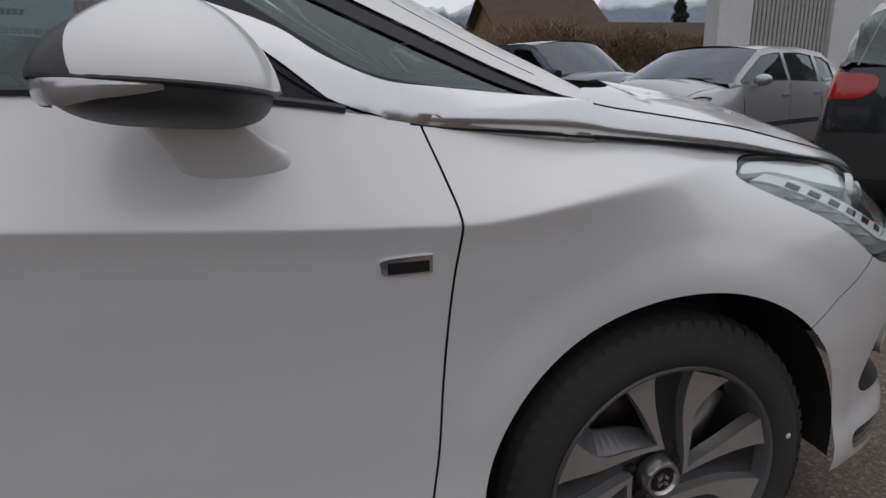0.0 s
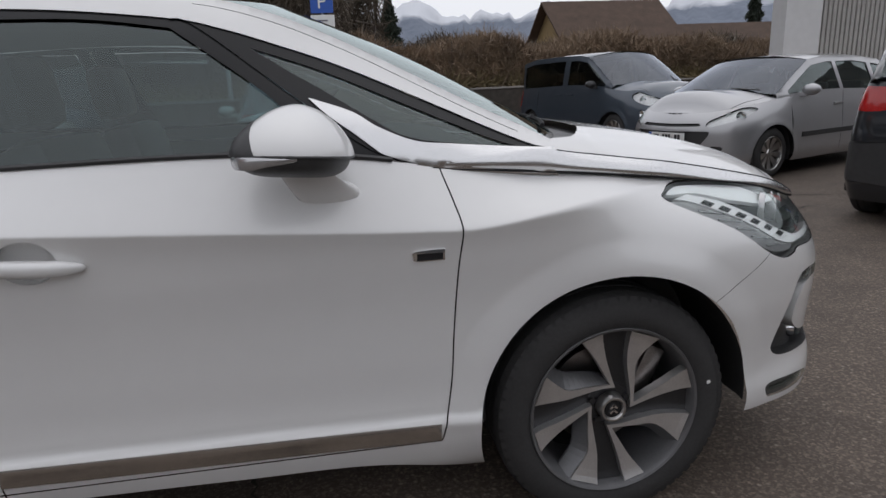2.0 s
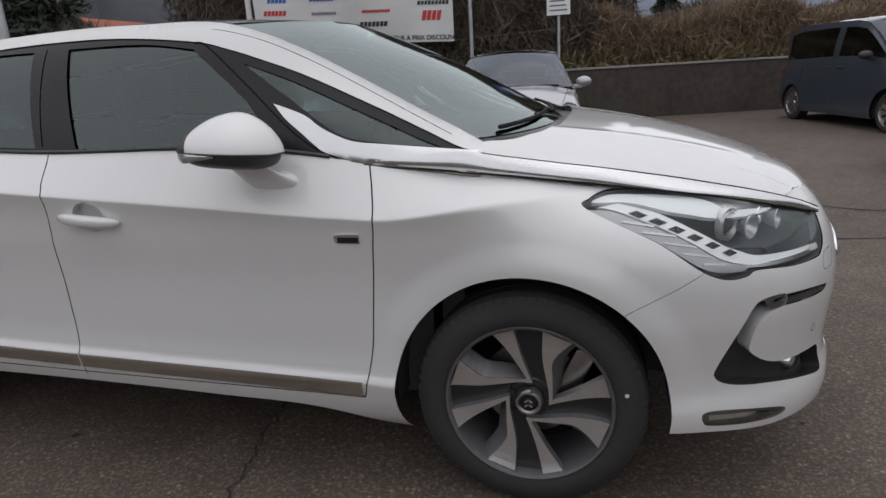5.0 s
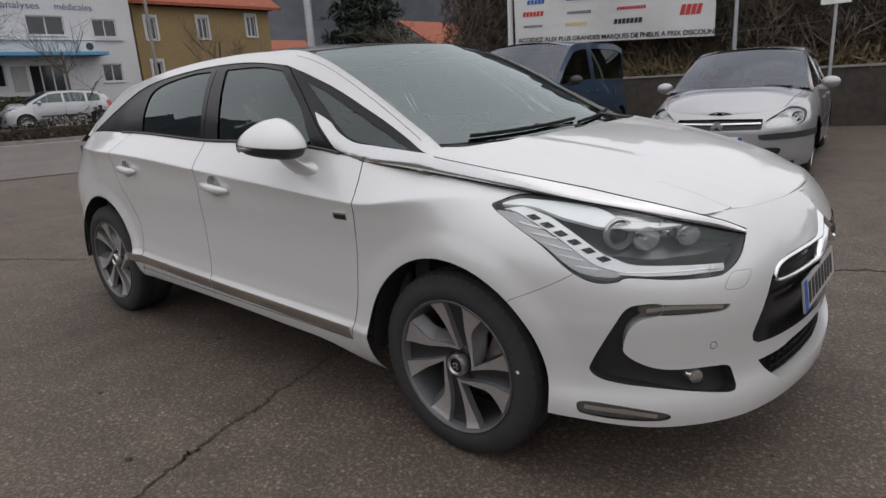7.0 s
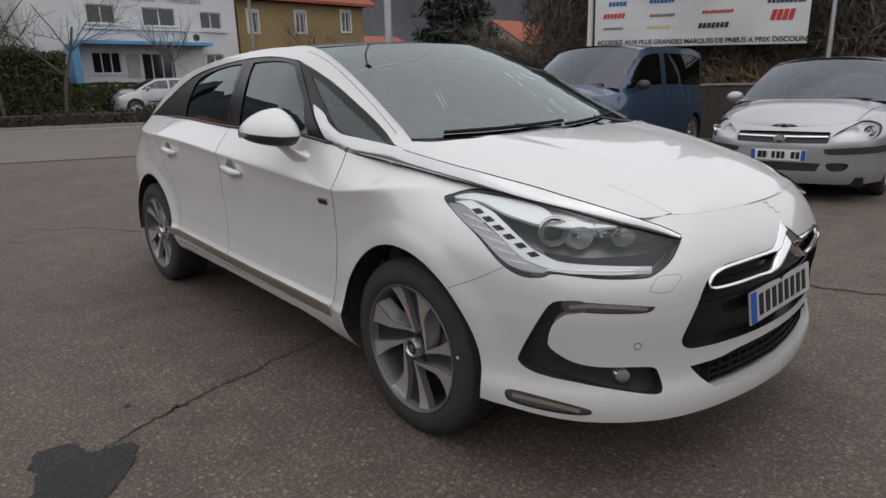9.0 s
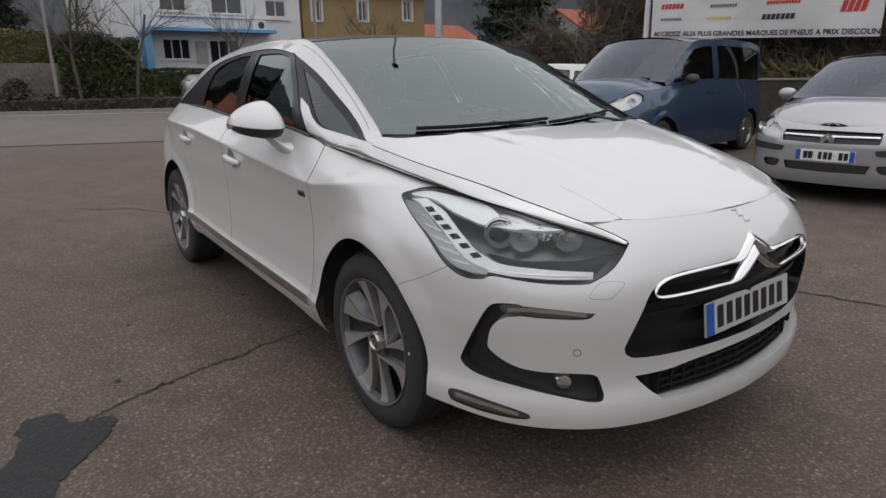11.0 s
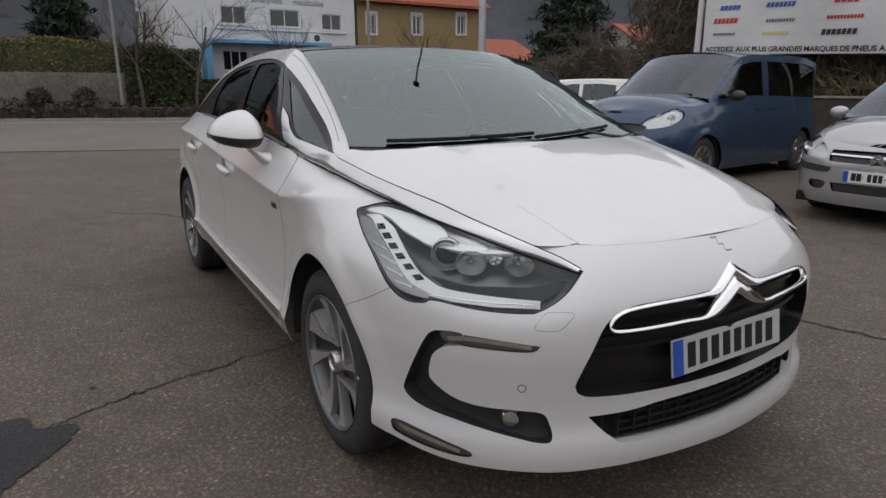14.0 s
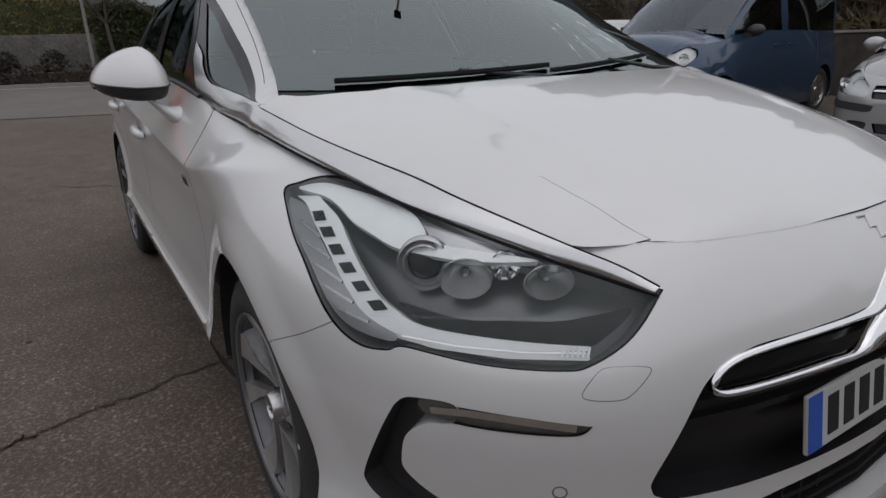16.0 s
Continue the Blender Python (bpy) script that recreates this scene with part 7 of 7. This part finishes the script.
shade_east = tagged(part("shade_wall_east", boxed(10.4, 10.9, -8.996, 5.4, 0, 3.2), DARKWALL), "unseen grey wall added to hold low sky light off the nose", "wall", kind="structure")
shed = thing("green_container", "low green container by the bushes", "container")
part("body", boxed(-18.5, -16.0, 13.3, 17.2, 0.1, 1.98, 0.03), mat("green_sheet", (0.03, 0.10, 0.085), 0.6, vary=0.15, scale=2), shed)
part("roof", boxed(-18.6, -15.9, 13.2, 17.3, 1.984, 2.06, 0.02), mat("green_roof", (0.04, 0.13, 0.11), 0.6, vary=0.15, scale=2), shed)

# ---- poles, banner, sign ----
def pole(x, y, h, r, label, material=GALV, z0=0.0, lean=0.0, name="pole"):
    t = thing(name, label, "pole")
    part("shaft", tube([(x, y, z0), (x + lean * 0.5, y, z0 + h * 0.5), (x + lean, y, z0 + h)], r, 14, taper=0.7), material, t, "", True)
    part("base", lathe([(0.0, z0 + 0.0), (r * 2.2, z0 + 0.0), (r * 2.2, z0 + 0.03), (r, z0 + 0.04)], 16, "z", (x, y, 0)), material, t)
    return t


lp = pole(-9.22, 6.11, 8.6, 0.085, "grey metal street lamp post with a long arm over the yard", name="street_lamp")
part("arm", tube(smooth_loop([(-9.22, 6.11, 8.5), (-8.9, 5.9, 9.1), (-8.2, 5.45, 9.6), (-7.2, 4.85, 9.9), (-6.4, 4.36, 10.0)], 4, False), 0.032, 8), GALV, lp)
part("lantern", boxed(-0.26, 0.26, -0.10, 0.10, -0.05, 0.05, 0.03, pose(-6.2, 4.24, 10.0, 0, 0, -31.5)), TRIM, lp, "dark lamp head")
pole(-28.0, 0.75, 6.0, 0.07, "pale grey pole behind the kerb", CONCRETE)
pole(-30.2, 13.2, 8.0, 0.09, "grey pole between the buildings", CONCRETE)
pole(-7.28, 10.45, 5.0, 0.075, "white pole that carries the banner", RENDER_W, name="banner_pole")
pole(-2.62, 11.55, 4.2, 0.05, "dark pole that carries the banner", GALV, name="banner_pole")
bn = thing("banner", "white tyre-dealer banner hung between two poles", "banner")
B0, B1 = Vector((-7.13, 10.42, 0)), Vector((-2.95, 11.32, 0))
CLOTH = mat("banner_cloth", (0.60, 0.60, 0.59), 0.8, vary=0.05, scale=1.5)


def on_banner(f, g):
    """A place on the cloth: f along it, g up it."""
    p = B0.lerp(B1, f)
    z = 1.99 - 0.15 * f + g * 1.22
    w = 0.035 * math.sin(9 * f + 3 * g) + 0.02 * math.sin(23 * f - 4 * g)
    return Vector((p.x + 0.2 * w, p.y - w, z))


nb, mb = 60, 14
mesh_ob("cloth", [on_banner(i / nb, j / mb) for i in range(nb + 1) for j in range(mb + 1)], [(i * (mb + 1) + j, (i + 1) * (mb + 1) + j, (i + 1) * (mb + 1) + j + 1, i * (mb + 1) + j + 1) for i in range(nb) for j in range(mb)], CLOTH, bn)


def drape(ob, off=0.012):
    """Lay flat lettering, drawn in metres along and up the cloth, onto the cloth."""
    L = (B1 - B0).length
    for v_ in ob.data.vertices:
        p = on_banner(v_.co.x / L, v_.co.y / 1.22)
        v_.co = (p.x + 0.0, p.y - off, p.z)
    ob.matrix_basis = Matrix()
    return ob


def banner_text(text, size, x, y, material, width):
    """Each word a piece of its own, the line stretched to the width."""
    words = [lettering(w_, size, Matrix(), material, bn, "word", bold=0.022) for w_ in text.split()]
    span = [(min(v_.co.x for v_ in o.data.vertices), max(v_.co.x for v_ in o.data.vertices)) for o in words]
    gap = size * 0.28
    k = width / (sum(b_ - a_ for a_, b_ in span) + gap * (len(words) - 1))
    for o, (a_, b_) in zip(words, span):
        for v_ in o.data.vertices:
            v_.co = (x + (v_.co.x - a_) * k, y + v_.co.y, 0)
        x += (b_ - a_ + gap) * k
        drape(o)


def banner_bar(x, y, w, h, material):
    """A maker's mark: a slanted row of plain blocks, about as wide as its letters."""
    bm = bmesh.new()
    n = max(4, round(w / (0.9 * h)))
    for i in range(n):
        a, b = x + w * i / n, x + w * (i + 0.80) / n
        lo, hi = [], []
        for k in range(3):
            lo.append(bm.verts.new((a + (b - a) * k / 2, y, 0)))
            hi.append(bm.verts.new((a + (b - a) * k / 2 + 0.2 * h, y + h, 0)))
        for k in range(2):
            bm.faces.new((lo[k], lo[k + 1], hi[k + 1], hi[k]))
    return drape(tagged(part("mark", bm, material, bn), kind="stuff"))


DARKTXT = mat("banner_ink", (0.03, 0.03, 0.035), 0.7)
REDTXT = mat("banner_red", (0.45, 0.03, 0.03), 0.7)
BLUETXT = mat("banner_blue", (0.03, 0.10, 0.35), 0.7)
CYANTXT = mat("banner_cyan", (0.15, 0.42, 0.60), 0.7)
OCHRETXT = mat("banner_ochre", (0.60, 0.48, 0.20), 0.7)
GREYTXT = mat("banner_grey", (0.16, 0.16, 0.18), 0.7)
banner_text("ACCEDEZ AUX PLUS GRANDES MARQUES DE PNEUS A PRIX DISCOUNT", 0.135, 0.08, 0.045, DARKTXT, 4.28)
for x, y, w, h, m_ in ((0.30, 0.86, 0.42, 0.09, BLUETXT), (1.20, 0.88, 0.55, 0.09, BLUETXT), (2.42, 0.90, 0.42, 0.12, REDTXT), (3.50, 1.02, 0.55, 0.10, CYANTXT), (0.20, 0.60, 0.50, 0.10, REDTXT), (1.22, 0.60, 0.55, 0.06, GREYTXT),
                        (2.32, 0.62, 0.62, 0.06, REDTXT), (3.52, 0.76, 0.68, 0.08, DARKTXT), (0.22, 0.36, 0.46, 0.05, GREYTXT), (1.18, 0.36, 0.50, 0.06, OCHRETXT), (2.25, 0.34, 0.62, 0.10, DARKTXT), (3.60, 0.44, 0.42, 0.20, REDTXT)):
    banner_bar(x, y, w, h, m_)
part("rope", tube([B0 + Vector((-0.15, 0.03, 2.0)), B0 + Vector((0, 0, 2.0))], 0.005, 5), GREYTXT, bn)
part("rope", tube([B1 + Vector((0, 0, 1.86)), B1 + Vector((2.2, 0.6, 1.98)), B1 + Vector((4.6, 1.3, 2.2))], 0.004, 5), GREYTXT, bn)
SX, SY = -0.62, 9.75
sg = pole(SX, SY, 2.95, 0.03, "grey post with a blue parking sign", name="parking_sign")
part("sign_plate", boxed(SX - 0.20, SX + 0.20, SY - 0.055, SY - 0.04, 2.56, 2.96, 0.004), BLUE, sg)
lettering("P", 0.34, pose(SX, SY - 0.06, 2.64, 90, 0, 0), WHITE, sg)
part("sub_plate", boxed(SX - 0.21, SX + 0.21, SY - 0.055, SY - 0.04, 2.10, 2.53, 0.004), WHITE, sg)
for z in (2.17, 2.25, 2.33, 2.42):
    part("text_bar", boxed(SX - 0.16, SX + 0.16 - 0.3 * (z - 2.17), SY - 0.06, SY - 0.0555, z, z + 0.025), GREYTXT, sg)


# ---- distance ----
def ridge(name, label, centre, radius, a0, a1, h, seed, material, base=-5):
    """A mountain side far away, as an arc of slopes."""
    n, m = 140, 12
    V = []
    for i in range(n + 1):
        a = radians(a0 + (a1 - a0) * i / n)
        top_ = h * (0.80 + 0.26 * noise.noise(Vector((i * 0.05, seed, 0))) + 0.14 * noise.noise(Vector((i * 0.17, seed, 3))) + 0.08 * noise.noise(Vector((i * 0.6, seed, 5))))
        for j in range(m + 1):
            f = j / m
            r = radius * (1 + 0.45 * f + 0.05 * noise.noise(Vector((i * 0.2, j * 0.6, seed))))
            V.append((centre[0] + r * math.cos(a), centre[1] + r * math.sin(a), base + top_ * f ** 0.9 * 1.45))
    ob = mesh_ob(name, V, [(i * (m + 1) + j, (i + 1) * (m + 1) + j, (i + 1) * (m + 1) + j + 1, i * (m + 1) + j + 1) for i in range(n) for j in range(m)], material)
    return tagged(ob, label, "mountain", kind="structure")


def mountain_mat(name, low, high, snow_z, blend):
    m = mat(name, low, 1.0, color2=high, scale=0.02, detail=8)
    n, l = m.node_tree.nodes, m.node_tree.links
    b = n["Principled BSDF"]
    src = b.inputs["Base Color"].links[0].from_socket
    geo, sep, rg, nz, mx, ad = n.new("ShaderNodeNewGeometry"), n.new("ShaderNodeSeparateXYZ"), n.new("ShaderNodeMapRange"), n.new("ShaderNodeTexNoise"), n.new("ShaderNodeMix"), n.new("ShaderNodeMath")
    l.new(geo.outputs["Position"], sep.inputs[0])
    nz.inputs["Scale"].default_value, nz.inputs["Detail"].default_value = 0.03, 8
    l.new(geo.outputs["Position"], nz.inputs["Vector"])
    ad.operation, ad.inputs[1].default_value = "MULTIPLY_ADD", blend * 3
    l.new(nz.outputs["Fac"], ad.inputs[0])
    l.new(sep.outputs["Z"], ad.inputs[2])
    rg.inputs["From Min"].default_value, rg.inputs["From Max"].default_value = snow_z + blend, snow_z + blend * 2
    l.new(ad.outputs[0], rg.inputs["Value"])
    mx.data_type = "RGBA"
    mx.inputs["B"].default_value = (0.62, 0.64, 0.68, 1)
    l.new(rg.outputs[0], mx.inputs["Factor"])
    l.new(src, mx.inputs["A"])
    l.new(mx.outputs["Result"], b.inputs["Base Color"])
    return m


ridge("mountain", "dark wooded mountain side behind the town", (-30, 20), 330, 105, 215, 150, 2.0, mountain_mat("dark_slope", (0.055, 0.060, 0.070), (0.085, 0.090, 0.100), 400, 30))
# these slopes carry the haze of distance in their blue-grey colour
ridge("mountain", "hills with snow patches far off, haze mixed into their blue-grey", (0, 0), 560, 40, 108, 80, 7.0, mountain_mat("hazy_snow_hills", (0.13, 0.155, 0.20), (0.20, 0.225, 0.275), 74, 10))
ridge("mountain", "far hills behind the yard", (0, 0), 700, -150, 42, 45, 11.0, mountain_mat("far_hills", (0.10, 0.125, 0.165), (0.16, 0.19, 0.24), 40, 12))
